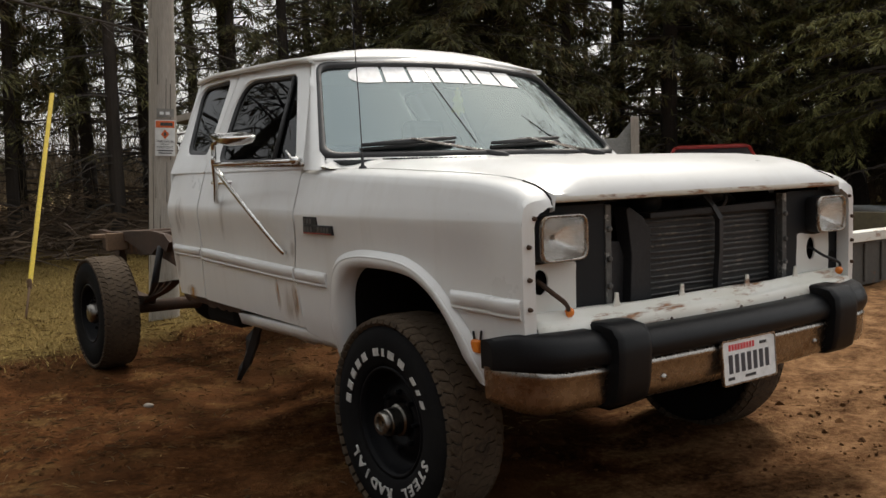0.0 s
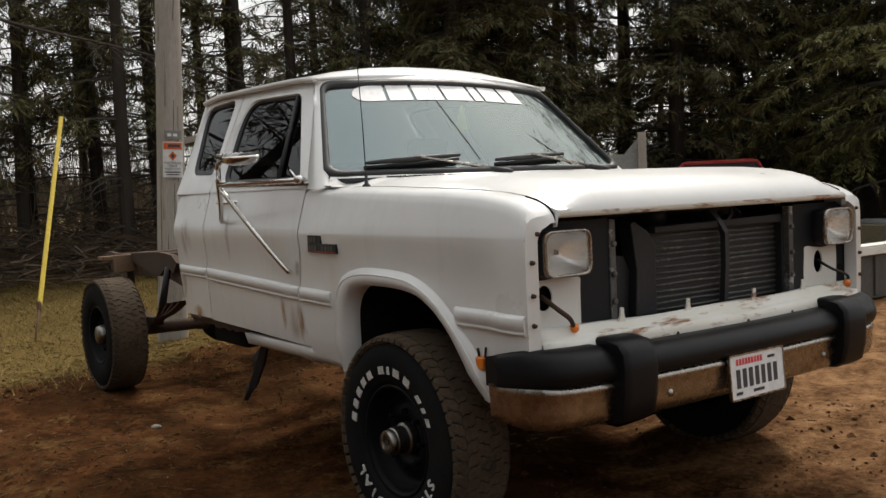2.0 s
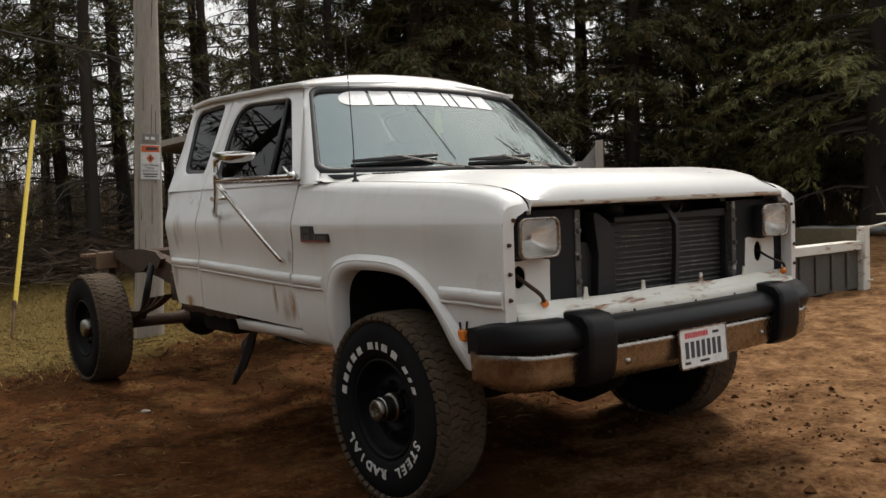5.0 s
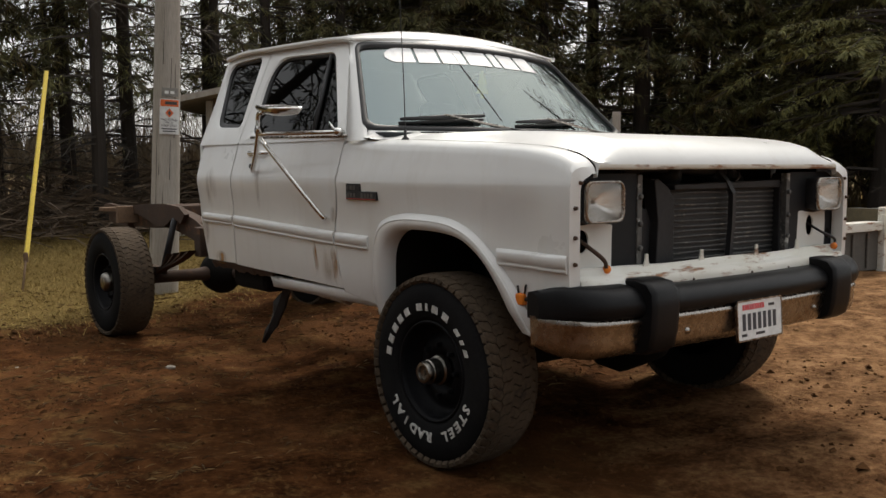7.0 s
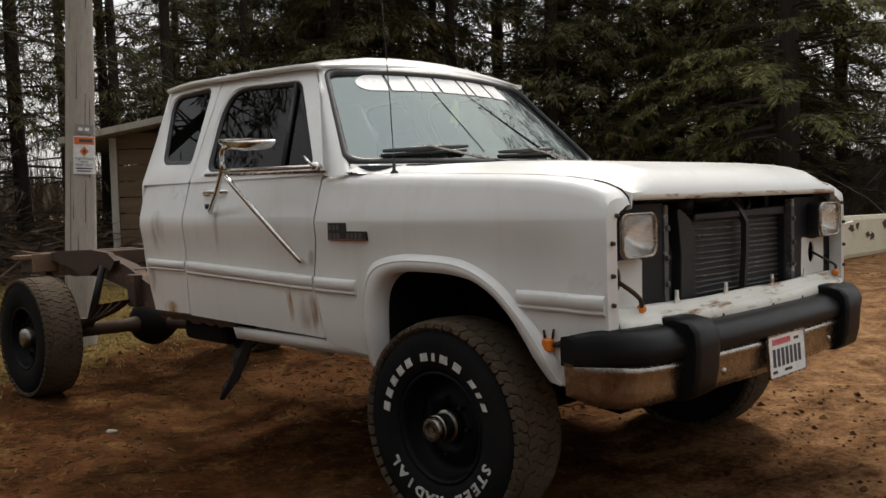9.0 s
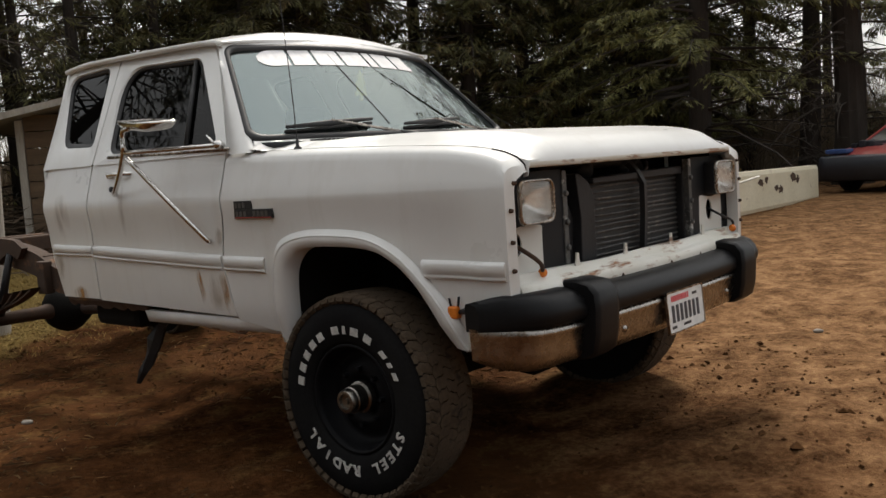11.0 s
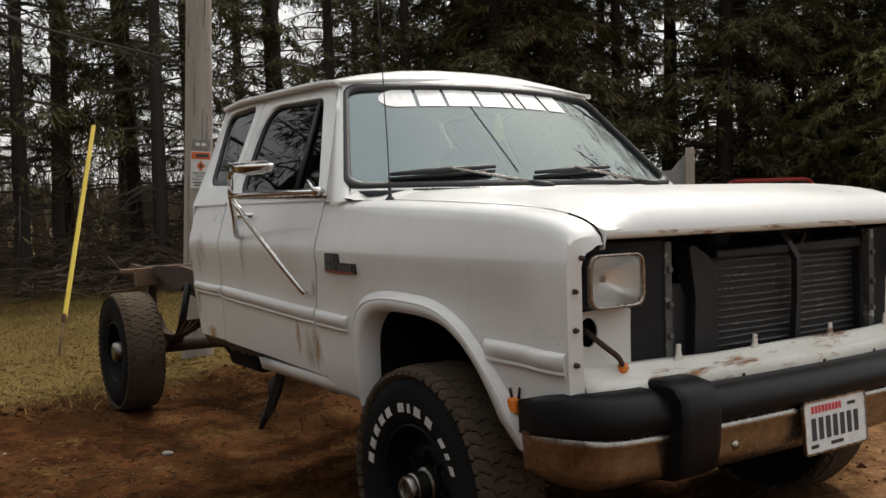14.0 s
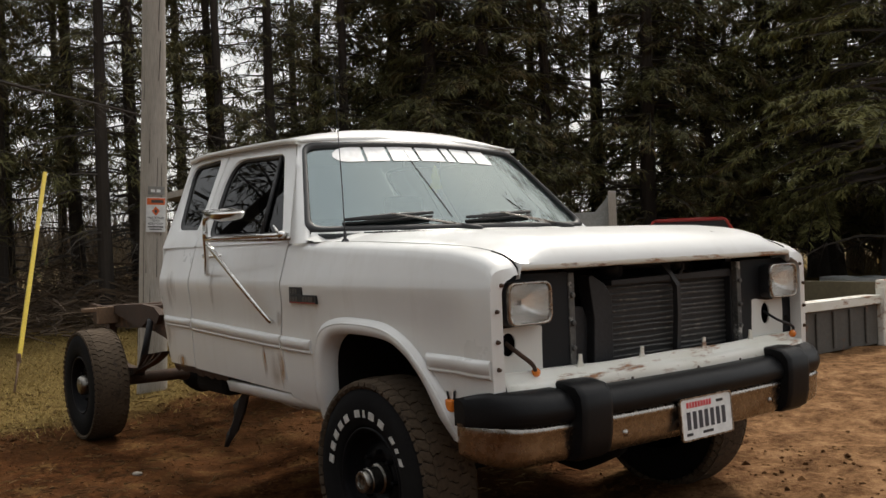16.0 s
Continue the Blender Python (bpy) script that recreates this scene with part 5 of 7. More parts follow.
# ---- frame, axles, springs ----
for s in (-1, 1):
    bm = bmesh.new()
    y = s * 0.43
    spine = spline([(0.62, y, 0.62), (0.2, y, 0.66), (-0.6, y, 0.62), (-2.0, y, 0.64), (-2.9, y, 0.68), (-3.3, y, 0.80), (-3.75, y, 0.86), (-4.2, y, 0.83), (-4.6, y, 0.82), (-4.95, y, 0.84)], 5)
    rows = []
    for p in spine:
        h = 0.07 if -4.1 < p[0] < -3.0 else 0.055
        x, yy, z = p
        rows.append([(x, yy - s * 0.05, z + h), (x, yy + s * 0.03, z + h), (x, yy + s * 0.03, z - h), (x, yy - s * 0.05, z - h)])
    grid(bm, rows)
    part("frame_rail", bm, RUST, truck, "rusty C-section frame rail", solid=0.012)
    # leaf spring with hangers
    bm = bmesh.new()
    for k in range(4):
        L = 0.66 - 0.12 * k
        pts = [(-3.785 + L * t, s * 0.55, 0.50 + 0.16 * t * t - 0.0 - 0.016 * k) for t in np.linspace(-1, 1, 13)]
        grid(bm, [[(p[0], p[1] + dy, p[2] + dz) for p in pts] for dy, dz in ((-0.032, -0.006), (-0.032, 0.006), (0.032, 0.006), (0.032, -0.006), (-0.032, -0.006))])
    part("leaf_spring", bm, RUST, truck, "rusty leaf spring pack")
    for x in (-4.45, -3.13):
        bm = bmesh.new()
        box(bm, (x - 0.05, s * 0.50 - 0.01, 0.62), (x + 0.05, s * 0.50 + 0.05, 0.82))
        part("spring_hanger", bm, RUST, truck, bevel=0.008)
    bm = bmesh.new()
    tube(bm, [(-3.70, s * 0.52, 0.46), (-3.52, s * 0.50, 0.86)], [0.028, 0.022], 10)
    part("shock_absorber", bm, DARKMETAL, truck, smooth=True)
# mounting ears on the rails
for s in (-1, 1):
    bm = bmesh.new()
    lp = [(-4.98, 0.90), (-4.9, 0.935), (-4.7, 0.925), (-4.35, 0.93), (-4.2, 0.945), (-3.7, 0.965), (-3.45, 0.95), (-3.35, 0.90), (-3.42, 0.83), (-3.55, 0.87), (-3.7, 0.80), (-3.85, 0.79), (-4.0, 0.83), (-4.25, 0.87), (-4.6, 0.87), (-4.9, 0.86)]
    ring(bm, [[(x, s * y, z) for x, z in lp] for y in (0.46, 0.50)])
    for y in (0.46, 0.50):
        bm.faces.new([bm.verts.new((x, s * y, z)) for x, z in lp])
    part("rail_plate", bm, RUST, truck, "bent rusty mounting plate on the rail")
for x, z in ((-4.9, 0.86), (-4.2, 0.88), (-3.25, 0.80), (-2.4, 0.66), (-1.2, 0.64)):
    bm = bmesh.new()
    box(bm, (x - 0.06, -0.45, z - 0.06), (x + 0.06, 0.45, z + 0.05))
    part("cross_member", bm, RUST, truck, "rusty frame cross member", bevel=0.012)
bm = bmesh.new()
box(bm, (-4.62, -0.66, 0.885), (-4.50, -0.30, 0.915), pose(0, 0, 0, 0, 0, 0))
box(bm, (-4.36, -0.62, 0.80), (-4.30, -0.44, 0.93))
part("bed_bracket", bm, RUST_LIGHT, truck, "pale rusty bed bracket", bevel=0.006)
# axles
for x, dy, zz in ((-3.785, 0.0, 0.42), (0.0, 0.22, 0.42)):
    bm = bmesh.new()
    tube(bm, [(x, -0.70, zz), (x, dy - 0.22, zz), (x, dy - 0.12, zz), (x, dy, zz), (x, dy + 0.12, zz + 0.01), (x, dy + 0.22, zz + 0.02), (x, 0.70, zz + 0.045)], [0.042, 0.045, 0.06, 0.07, 0.06, 0.045, 0.042], 18)
    ax = part("axle", bm, RUST if x < -1 else UNDER, truck, "rusty axle tube with a black differential", smooth=True)
    bm = bmesh.new()
    lathe(bm, [(0.0001, -0.17), (0.10, -0.16), (0.155, -0.10), (0.165, -0.0), (0.12, 0.10), (0.06, 0.22), (0.0001, 0.24)], 18, "x", centre=(x, dy, zz))
    part("differential", bm, UNDER, ax, smooth=True)
bm = bmesh.new()
tube(bm, [(-3.6, 0.0, 0.43), (-2.2, 0.0, 0.52), (-1.3, 0.02, 0.60)], 0.045, 12)
part("drive_shaft", bm, RUST, truck, smooth=True)
bm = bmesh.new()
box(bm, (-1.6, -0.30, 0.46), (-0.5, 0.30, 0.66))
box(bm, (-0.45, -0.32, 0.42), (0.30, 0.30, 0.80))
box(bm, (-1.95, -0.84, 0.56), (-1.55, -0.50, 0.70))
part("drivetrain", bm, UNDER, truck, "dark gearbox and engine sump", bevel=0.04)
bm = bmesh.new()
tube(bm, spline([(-1.5, 0.72, 0.55), (-1.1, 0.70, 0.44), (-0.8, 0.72, 0.46), (-0.5, 0.70, 0.52)], 5), [0.10] * 16, 10)
part("fuel_tank", bm, UNDER, truck, smooth=True)
bm = bmesh.new()
tube(bm, [(-0.02, -0.65, 0.48), (0.0, 0.0, 0.50), (0.0, 0.68, 0.52)], 0.02, 8)
for s in (-1, 1):
    tube(bm, [(-0.05, s * 0.55, 0.45), (-0.12, s * 0.52, 0.80)], 0.03, 8)
    tube(bm, [(0.6, s * 0.44, 0.56), (0.72, s * 0.44, 0.60)], 0.03, 6)
part("steering_linkage", bm, UNDER, truck, smooth=True)
# torn strap hanging under the cab
bm = bmesh.new()
c = [(-1.42, 0.625, 0.045), (-1.49, 0.57, 0.035), (-1.545, 0.49, 0.05), (-1.59, 0.43, 0.04), (-1.635, 0.375, 0.045), (-1.67, 0.33, 0.022), (-1.735, 0.265, 0.006)]
rows = [[(x - w, -0.75 + 0.02 * math.sin(k * 2.1), z + 0.3 * w), (x - w * 0.2, -0.765, z), (x + w * 0.6, -0.75, z - 0.3 * w)] for k, (x, z, w) in enumerate(c)]
grid(bm, rows)
part("torn_step_bracket", bm, BLACKPAINT, truck, "torn black strap hanging under the cab", solid=0.018)
bm = bmesh.new()
tube(bm, [(-1.40, -0.74, 0.635), (-1.05, -0.80, 0.625), (-0.75, -0.84, 0.62)], [0.03, 0.035, 0.03], 8)
part("step_tube", bm, RUSTY, truck, smooth=True)

# ---- ground sheet ----
def ground_material():
    m, n, l, p = nodes_of("yard_ground")
    v = coords(n, l)
    sep = n.new("ShaderNodeSeparateXYZ")
    l.new(v, sep.inputs[0])
    wob = noise_tex(n, l, v, 0.55, 6, 0.62)
    wob2 = noise_tex(n, l, v, 3.5, 6, 0.7)
    fine = noise_tex(n, l, v, 28, 8, 0.72)
    mid = noise_tex(n, l, v, 6.0, 6, 0.6)
    big = noise_tex(n, l, v, 0.9, 4, 0.5)
    # grass lies past a wavering line behind the truck
    def maths(op, a, b):
        k = n.new("ShaderNodeMath")
        k.operation = op
        for s_, q in zip(k.inputs, (a, b)):
            if isinstance(q, (int, float)):
                s_.default_value = q
            else:
                l.new(q, s_)
        return k.outputs[0]
    edge = maths("ADD", maths("ADD", sep.outputs[0], maths("MULTIPLY", wob, 3.2)), maths("MULTIPLY", wob2, 1.1))
    edge = maths("ADD", edge, maths("MULTIPLY", sep.outputs[1], 0.10))
    mask = n.new("ShaderNodeMapRange")
    mask.inputs[1].default_value, mask.inputs[2].default_value = -2.75, -2.05
    mask.inputs[3].default_value, mask.inputs[4].default_value = 1, 0
    l.new(edge, mask.inputs[0])
    dirt = ramp(n, l, mid, [(0.38, (0.014, 0.0049, 0.002)), (0.5, (0.050, 0.0185, 0.0068)), (0.64, (0.116, 0.048, 0.0180))])
    dirt = mix(n, l, 0.45, dirt, ramp(n, l, fine, [(0.36, (0.012, 0.0043, 0.0018)), (0.54, (0.068, 0.027, 0.0095)), (0.7, (0.165, 0.080, 0.031))]))
    dirt = mix(n, l, ramp(n, l, big, [(0.42, (0, 0, 0)), (0.68, (0.7, 0.7, 0.7))]), dirt, (0.115, 0.051, 0.0205))
    straw = ramp(n, l, wob2, [(0.54, (0, 0, 0)), (0.66, (0.55, 0.55, 0.55))])
    dirt = mix(n, l, straw, dirt, ramp(n, l, fine, [(0.3, (0.06, 0.031, 0.011)), (0.7, (0.205, 0.122, 0.046))]))
    # past the truck the soil is sandier, and painted paler as the sunlit side
    lit_side = n.new("ShaderNodeMapRange")
    lit_side.inputs[1].default_value, lit_side.inputs[2].default_value = 1.6, 3.4
    l.new(maths("ADD", maths("ADD", sep.outputs[1], maths("MULTIPLY", sep.outputs[0], 0.8)), maths("MULTIPLY", wob2, 3.0)), lit_side.inputs[0])
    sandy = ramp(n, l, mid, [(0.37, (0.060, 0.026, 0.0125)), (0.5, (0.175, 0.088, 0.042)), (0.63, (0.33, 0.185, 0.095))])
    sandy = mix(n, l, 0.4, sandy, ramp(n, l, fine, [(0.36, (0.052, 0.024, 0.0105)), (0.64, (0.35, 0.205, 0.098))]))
    dirt = mix(n, l, lit_side.outputs[0], dirt, sandy)
    grass = ramp(n, l, fine, [(0.25, (0.062, 0.038, 0.013)), (0.5, (0.160, 0.108, 0.037)), (0.75, (0.27, 0.195, 0.080))])
    grass = mix(n, l, ramp(n, l, mid, [(0.55, (0, 0, 0)), (0.72, (0.6, 0.6, 0.6))]), grass, (0.115, 0.098, 0.034))
    far = n.new("ShaderNodeMapRange")
    far.inputs[1].default_value, far.inputs[2].default_value = -18, -15
    far.inputs[3].default_value, far.inputs[4].default_value = 1, 0
    l.new(sep.outputs[0], far.inputs[0])
    grass = mix(n, l, far.outputs[0], grass, mix(n, l, mid, (0.30, 0.21, 0.11), (0.42, 0.32, 0.18)))
    l.new(mix(n, l, mask.outputs[0], dirt, grass), p.inputs["Base Color"])
    p.inputs["Specular IOR Level"].default_value = 0.02
    l.new(ramp(n, l, big, [(0.35, (0.98, 0.98, 0.98)), (0.72, (0.85, 0.85, 0.85))]), p.inputs["Roughness"])
    bump(n, l, p, maths("ADD", maths("MULTIPLY", mid, 1.6), fine), 0.7, 0.03)
    return m


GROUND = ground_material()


def berm(x, y):
    """Widths away from the churned strip that runs off beside the rear wheel."""
    t = (y + 1.1) / -1.9
    if not -0.05 < t < 2.0:
        return 9.0
    return (x + 3.65 + 1.5 * t + 0.15 * math.sin(3 * t)) / 0.26


def relief(x, y):
    """Clods, ruts and footprints near the truck."""
    d = max(abs(x + 1.0) - 8, abs(y - 2) - 8, 0)
    k = max(0.0, 1 - d / 6)
    h = 0.028 * (noise.fractal((x * 0.9, y * 0.9, 1.7), 0.8, 2.1, 5)) + 0.017 * noise.noise((x * 7, y * 7, 0.3)) + 0.009 * noise.noise((x * 19, y * 19, 4.3))
    flat = 1.0
    for wx, wy in ((0, -0.80), (0, 0.84), (-3.785, -0.79), (-3.785, 0.8)):
        q = math.hypot(x - wx, (y - wy) * 1.2)
        flat = min(flat, max(0.0, (q - 0.15) / 0.5))
    # ruts that lead away past the front
    rut = 0.0
    for c in (2.1, 3.4, 5.2):
        q = (y - c - 0.12 * math.sin(x * 0.8) - 0.1 * x) / 0.22
        rut -= 0.035 * math.exp(-q * q) * (0.6 + 0.4 * noise.noise((x * 3, c, 0)))
        rut += 0.022 * math.exp(-((abs(q) - 1.7) ** 2) * 2) * (0.5 + 0.7 * noise.noise((x * 4, c, 9)))
    # churned bank at the grass edge
    c = berm(x, y)
    rut += 0.08 * math.exp(-c * c) * (0.45 + 0.8 * noise.noise((x * 4.5, y * 4.5, 6)) + 0.4 * noise.noise((x * 11, y * 11, 2)))
    return k * (h + rut) * flat


def spaced(lo, hi, step, far_lo, far_hi):
    mid = list(np.arange(lo, hi + 1e-6, step))
    a, b, w = [], [], step
    x = lo
    while x > far_lo:
        w *= 1.28
        x -= w
        a.append(max(x, far_lo))
    x, w = hi, step
    while x < far_hi:
        w *= 1.28
        x += w
        b.append(min(x, far_hi))
    return a[::-1] + mid + b


gx, gy = spaced(-9.0, 3.2, 0.065, -900, 500), spaced(-4.0, 8.0, 0.065, -500, 900)
verts = [(x, y, ground_z(x, y) + relief(x, y)) for x in gx for y in gy]
ny = len(gy)
faces = [(i * ny + j, i * ny + j + 1, (i + 1) * ny + j + 1, (i + 1) * ny + j) for i in range(len(gx) - 1) for j in range(ny - 1)]
me = bpy.data.meshes.new("ground")
me.from_pydata(verts, [], faces)
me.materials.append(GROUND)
me.polygons.foreach_set("use_smooth", [True] * len(faces))
tagged(new("ground", me), "trampled brown dirt yard giving way to dry grass", "ground", kind="structure")


def scatter_mesh(name, label, category, makers, material, count, place, seed, smooth=False):
    """Many small uncountable pieces in one mesh."""
    rng = random.Random(seed)
    vs, fs = [], []
    for _ in range(count):
        q = place(rng)
        if q is None:
            continue
        makers(rng, q, vs, fs)
    me = bpy.data.meshes.new(name)
    me.from_pydata(vs, [], fs)
    me.materials.append(material)
    return tagged(new(name, me), label, category, kind="stuff")


def clod(rng, q, vs, fs):
    r = rng.uniform(0.004, 0.013) * (2.0 if rng.random() < 0.06 else 1)
    b = len(vs)
    z = ground_z(q[0], q[1]) + relief(q[0], q[1])
    for dx, dy, dz in ((1, 0, 0), (0, 1, 0), (-1, 0, 0), (0, -1, 0), (0, 0, 0.8), (0, 0, -0.5)):
        vs.append((q[0] + r * (dx + rng.uniform(-0.4, 0.4)), q[1] + r * (dy + rng.uniform(-0.4, 0.4)), z + r * (dz + rng.uniform(-0.2, 0.25))))
    for i in range(4):
        j = (i + 1) % 4
        fs.extend([(b + i, b + j, b + 4), (b + j, b + i, b + 5)])


def blade(rng, q, vs, fs):
    h, w, a = rng.uniform(0.015, 0.05), rng.uniform(0.002, 0.005), rng.uniform(0, 6.28)
    lean = rng.uniform(0.4, 2.2) * h
    z = ground_z(q[0], q[1]) + relief(q[0], q[1]) - 0.003
    b = len(vs)
    c, s = math.cos(a), math.sin(a)
    vs.extend([(q[0] - s * w, q[1] + c * w, z), (q[0] + s * w, q[1] - c * w, z), (q[0] + c * lean, q[1] + s * lean, z + h)])
    fs.append((b, b + 1, b + 2))


def litter(rng, q, vs, fs):
    """A dry straw or pine needle lying on the dirt."""
    L, w, a = rng.uniform(0.010, 0.055), rng.uniform(0.0009, 0.0022), rng.uniform(0, 6.28)
    z = ground_z(q[0], q[1]) + relief(q[0], q[1]) + 0.004
    c, s = math.cos(a), math.sin(a)
    b = len(vs)
    for u, v, k in ((-L, 0, 0), (0, w, 0.008), (L, 0, 0.002), (0, -w, 0.006)):
        vs.append((q[0] + c * u - s * v, q[1] + s * u + c * v, z + k * rng.uniform(0.2, 1.4)))
    fs.extend([(b, b + 1, b + 2), (b, b + 2, b + 3)])


def near_yard(rng):
    return (rng.uniform(-5.0, 1.8), rng.uniform(-3.0, 1.6))


def on_grass(rng):
    x, y = rng.uniform(-13, -3.9), rng.uniform(-3.5, 6.5)
    edge = x + 0.10 * y + 1.3 * noise.noise((x * 0.6, y * 0.6, 2.0))
    return (x, y) if edge < -4.6 + rng.uniform(-0.8, 0.8) else None


def leafy(rng):
    x, y = rng.uniform(-6.5, -0.5), rng.uniform(-2.8, 1.5)
    k = noise.noise((x * 0.7, y * 0.7, 7.0))
    return (x, y) if k + rng.uniform(-0.3, 0.3) > 0.08 else None


CLOD = dull(island_tint(surface("dirt_clods", (0.038, 0.016, 0.0065), (0.11, 0.053, 0.021), 0.95, 0, 2, 40), 0.65, 1.4), 0.05)
DRYGRASS = island_tint(surface("dry_grass", (0.155, 0.104, 0.036), (0.31, 0.225, 0.088), 0.9, 0, 1, 20, relief=0), 0.55, 1.5)
dull(DRYGRASS, 0.05)
LEAF = island_tint(surface("straw_litter", (0.08, 0.042, 0.016), (0.22, 0.14, 0.058), 0.9, 0, 2, 30, relief=0), 0.5, 1.7)
scatter_mesh("dirt_clods", "loose dirt clods and small stones on the yard", "dirt", clod, CLOD, 5000, near_yard, 3)
scatter_mesh("grass", "short dry tan grass at the yard's edge", "grass", blade, DRYGRASS, 90000, on_grass, 4)
scatter_mesh("straw_litter", "dry straw and needles strewn on the dirt", "straw", litter, LEAF, 9000, leafy, 6)
def muddy(rng):
    x, y = rng.uniform(-5.5, 2.0), rng.uniform(0.9, 10.5)
    k = noise.noise((x * 0.45, y * 1.1, 3.0))
    return (x, y) if k + rng.uniform(-0.25, 0.25) > 0.18 else None


def banked(rng):
    x, y = rng.uniform(-6.2, -3.2), rng.uniform(-4.2, -1.0)
    return (x, y) if abs(berm(x, y)) < rng.uniform(0.1, 1.5) else None


def mud(rng, q, vs, fs):
    r = rng.uniform(0.005, 0.016) * (1.7 if q[0] < -3 else 1)
    b = len(vs)
    z = ground_z(q[0], q[1]) + relief(q[0], q[1])
    n_ = 7
    for i in range(n_):
        a = 2 * math.pi * i / n_
        k = rng.uniform(0.6, 1.3)
        vs.append((q[0] + 1.5 * r * k * math.cos(a), q[1] + r * k * math.sin(a), z - 0.004))
    for i in range(n_):
        a = 2 * math.pi * i / n_
        k = rng.uniform(0.3, 0.8)
        vs.append((q[0] + 1.5 * r * k * math.cos(a), q[1] + r * k * math.sin(a), z + r * rng.uniform(0.25, 0.6)))
    for i in range(n_):
        j = (i + 1) % n_
        fs.append((b + i, b + j, b + n_ + j, b + n_ + i))
    fs.append(tuple(b + n_ + i for i in range(n_)))


MUD = dull(island_tint(surface("mud_clumps", (0.11, 0.055, 0.024), (0.24, 0.135, 0.062), 0.9, 0, 3, 40), 0.65, 1.35), 0.05)
scatter_mesh("mud_clumps", "churned dark mud clumps along the wheel ruts", "mud", mud, MUD, 5200, muddy, 9)
scatter_mesh("churned_soil", "churned dark soil banked at the grass edge", "soil", mud, CLOD, 5200, banked, 10)
rng = random.Random(12)
PALESTONE = plain("pale_stone", (0.24, 0.21, 0.175), 0.85)
for x, y, r in ((-2.43, -1.03, 0.03), (-3.0, -1.75, 0.016), (0.7, 1.9, 0.025)):
    bm = bmesh.new()
    bmesh.ops.create_icosphere(bm, subdivisions=2, radius=r)
    for v in bm.verts:
        v.co *= 1 + 0.3 * noise.noise(v.co * 40 + Vector((x, y, 0)))
        v.co.z *= 0.5
    ob = part("stone", bm, PALESTONE, smooth=True, loc=(x, y, ground_z(x, y) + relief(x, y) + r * 0.2))
    tagged(ob, "small pale stone lying on brown dirt", "stone", "stones on the dirt")

# ---- utility pole with warning sign ----
pole = thing("utility_pole", "tall weathered grey wooden utility pole in the grass", "pole", (-5.45, 0.111, 0.03))
pole.rotation_euler = (radians(-2.8), 0, 0)
bm = bmesh.new()
pts = [(0.012 * math.sin(z), 0.01 * math.cos(z * 0.7), z) for z in np.linspace(-0.3, 9.5, 26)]
tube(bm, pts, [0.138 - 0.0035 * k for k in range(26)], 28)
part("pole_shaft", bm, GREYWOOD, pole, smooth=True)
bm = bmesh.new()
rg = random.Random(8)
for k in range(22):
    a, z, L = rg.uniform(-2.4, 0.2), rg.uniform(0.4, 5.5), rg.uniform(0.25, 0.9)
    r = 0.1385 - 0.0035 * (z + 0.3) / 0.39
    c, s = math.cos(a), math.sin(a)
    q = [(r * c + 0.012 * math.sin(z), r * s + 0.01 * math.cos(z * 0.7), z), (r * math.cos(a + 0.02), r * math.sin(a + 0.02) + 0.01, z + L)]
    tube(bm, q, 0.0035, 4)
part("drying_cracks", bm, plain("crack_dark", (0.06, 0.05, 0.04), 0.95), pole, "long dark drying cracks")
# sign faces the camera's side
sd = Vector((2.8 + 5.42, -2.9 - 0.235, 0)).normalized()
sm = Matrix.Translation((0.138 * sd.x, 0.138 * sd.y, 0)) @ Matrix.Rotation(math.atan2(sd.y, sd.x), 4, "Z")
SIGNWHITE = plain("sign_white", (0.72, 0.72, 0.70), 0.5, var=0.04)
ORANGE = plain("sign_orange", (0.66, 0.13, 0.03), 0.5, var=0.06)
INK = plain("sign_ink", (0.05, 0.05, 0.05), 0.6)
off = 0.03


def slab(y0, y1, z0, z1, x0, x1, curve=0.0):
    b = bmesh.new()
    n = 8
    bend = lambda y: x0 - curve * (y - off) ** 2
    rows = []
    for k in range(n + 1):
        y = y0 + (y1 - y0) * k / n
        rows.append([sm @ Vector((bend(y), y, z0)), sm @ Vector((bend(y) + x1 - x0, y, z0)), sm @ Vector((bend(y) + x1 - x0, y, z1)), sm @ Vector((bend(y), y, z1)), sm @ Vector((bend(y), y, z0))])
    grid(b, rows)
    for r in (rows[0], rows[-1]):
        b.faces.new([b.verts.new(p) for p in r[:4]])
    return b


y0, y1 = off - 0.085, off + 0.085
sign = part("warning_sign", slab(y0, y1, 1.50, 1.815, 0.004, 0.009, 1.6), SIGNWHITE, pole, "white and orange high voltage warning sign")
part("sign_band", slab(y0 + 0.006, y1 - 0.006, 1.748, 1.808, 0.0095, 0.0115, 1.6), ORANGE, sign, "orange band")
part("sign_band_bars", slab(y0 + 0.045, y1 - 0.02, 1.765, 1.792, 0.012, 0.013, 1.6), INK, sign)
b = bmesh.new()
dl = [(0, 0.042), (0.036, 0), (0, -0.042), (-0.036, 0)]
b.faces.new([b.verts.new(sm @ Vector((0.0125, off + p[0], 1.69 + p[1]))) for p in dl])
part("sign_diamond", b, ORANGE, sign, "orange red diamond")
b = bmesh.new()
b.faces.new([b.verts.new(sm @ Vector((0.0135, off + p[0] * 0.4, 1.69 + p[1] * 0.55))) for p in dl])
part("sign_bolt", b, INK, sign)
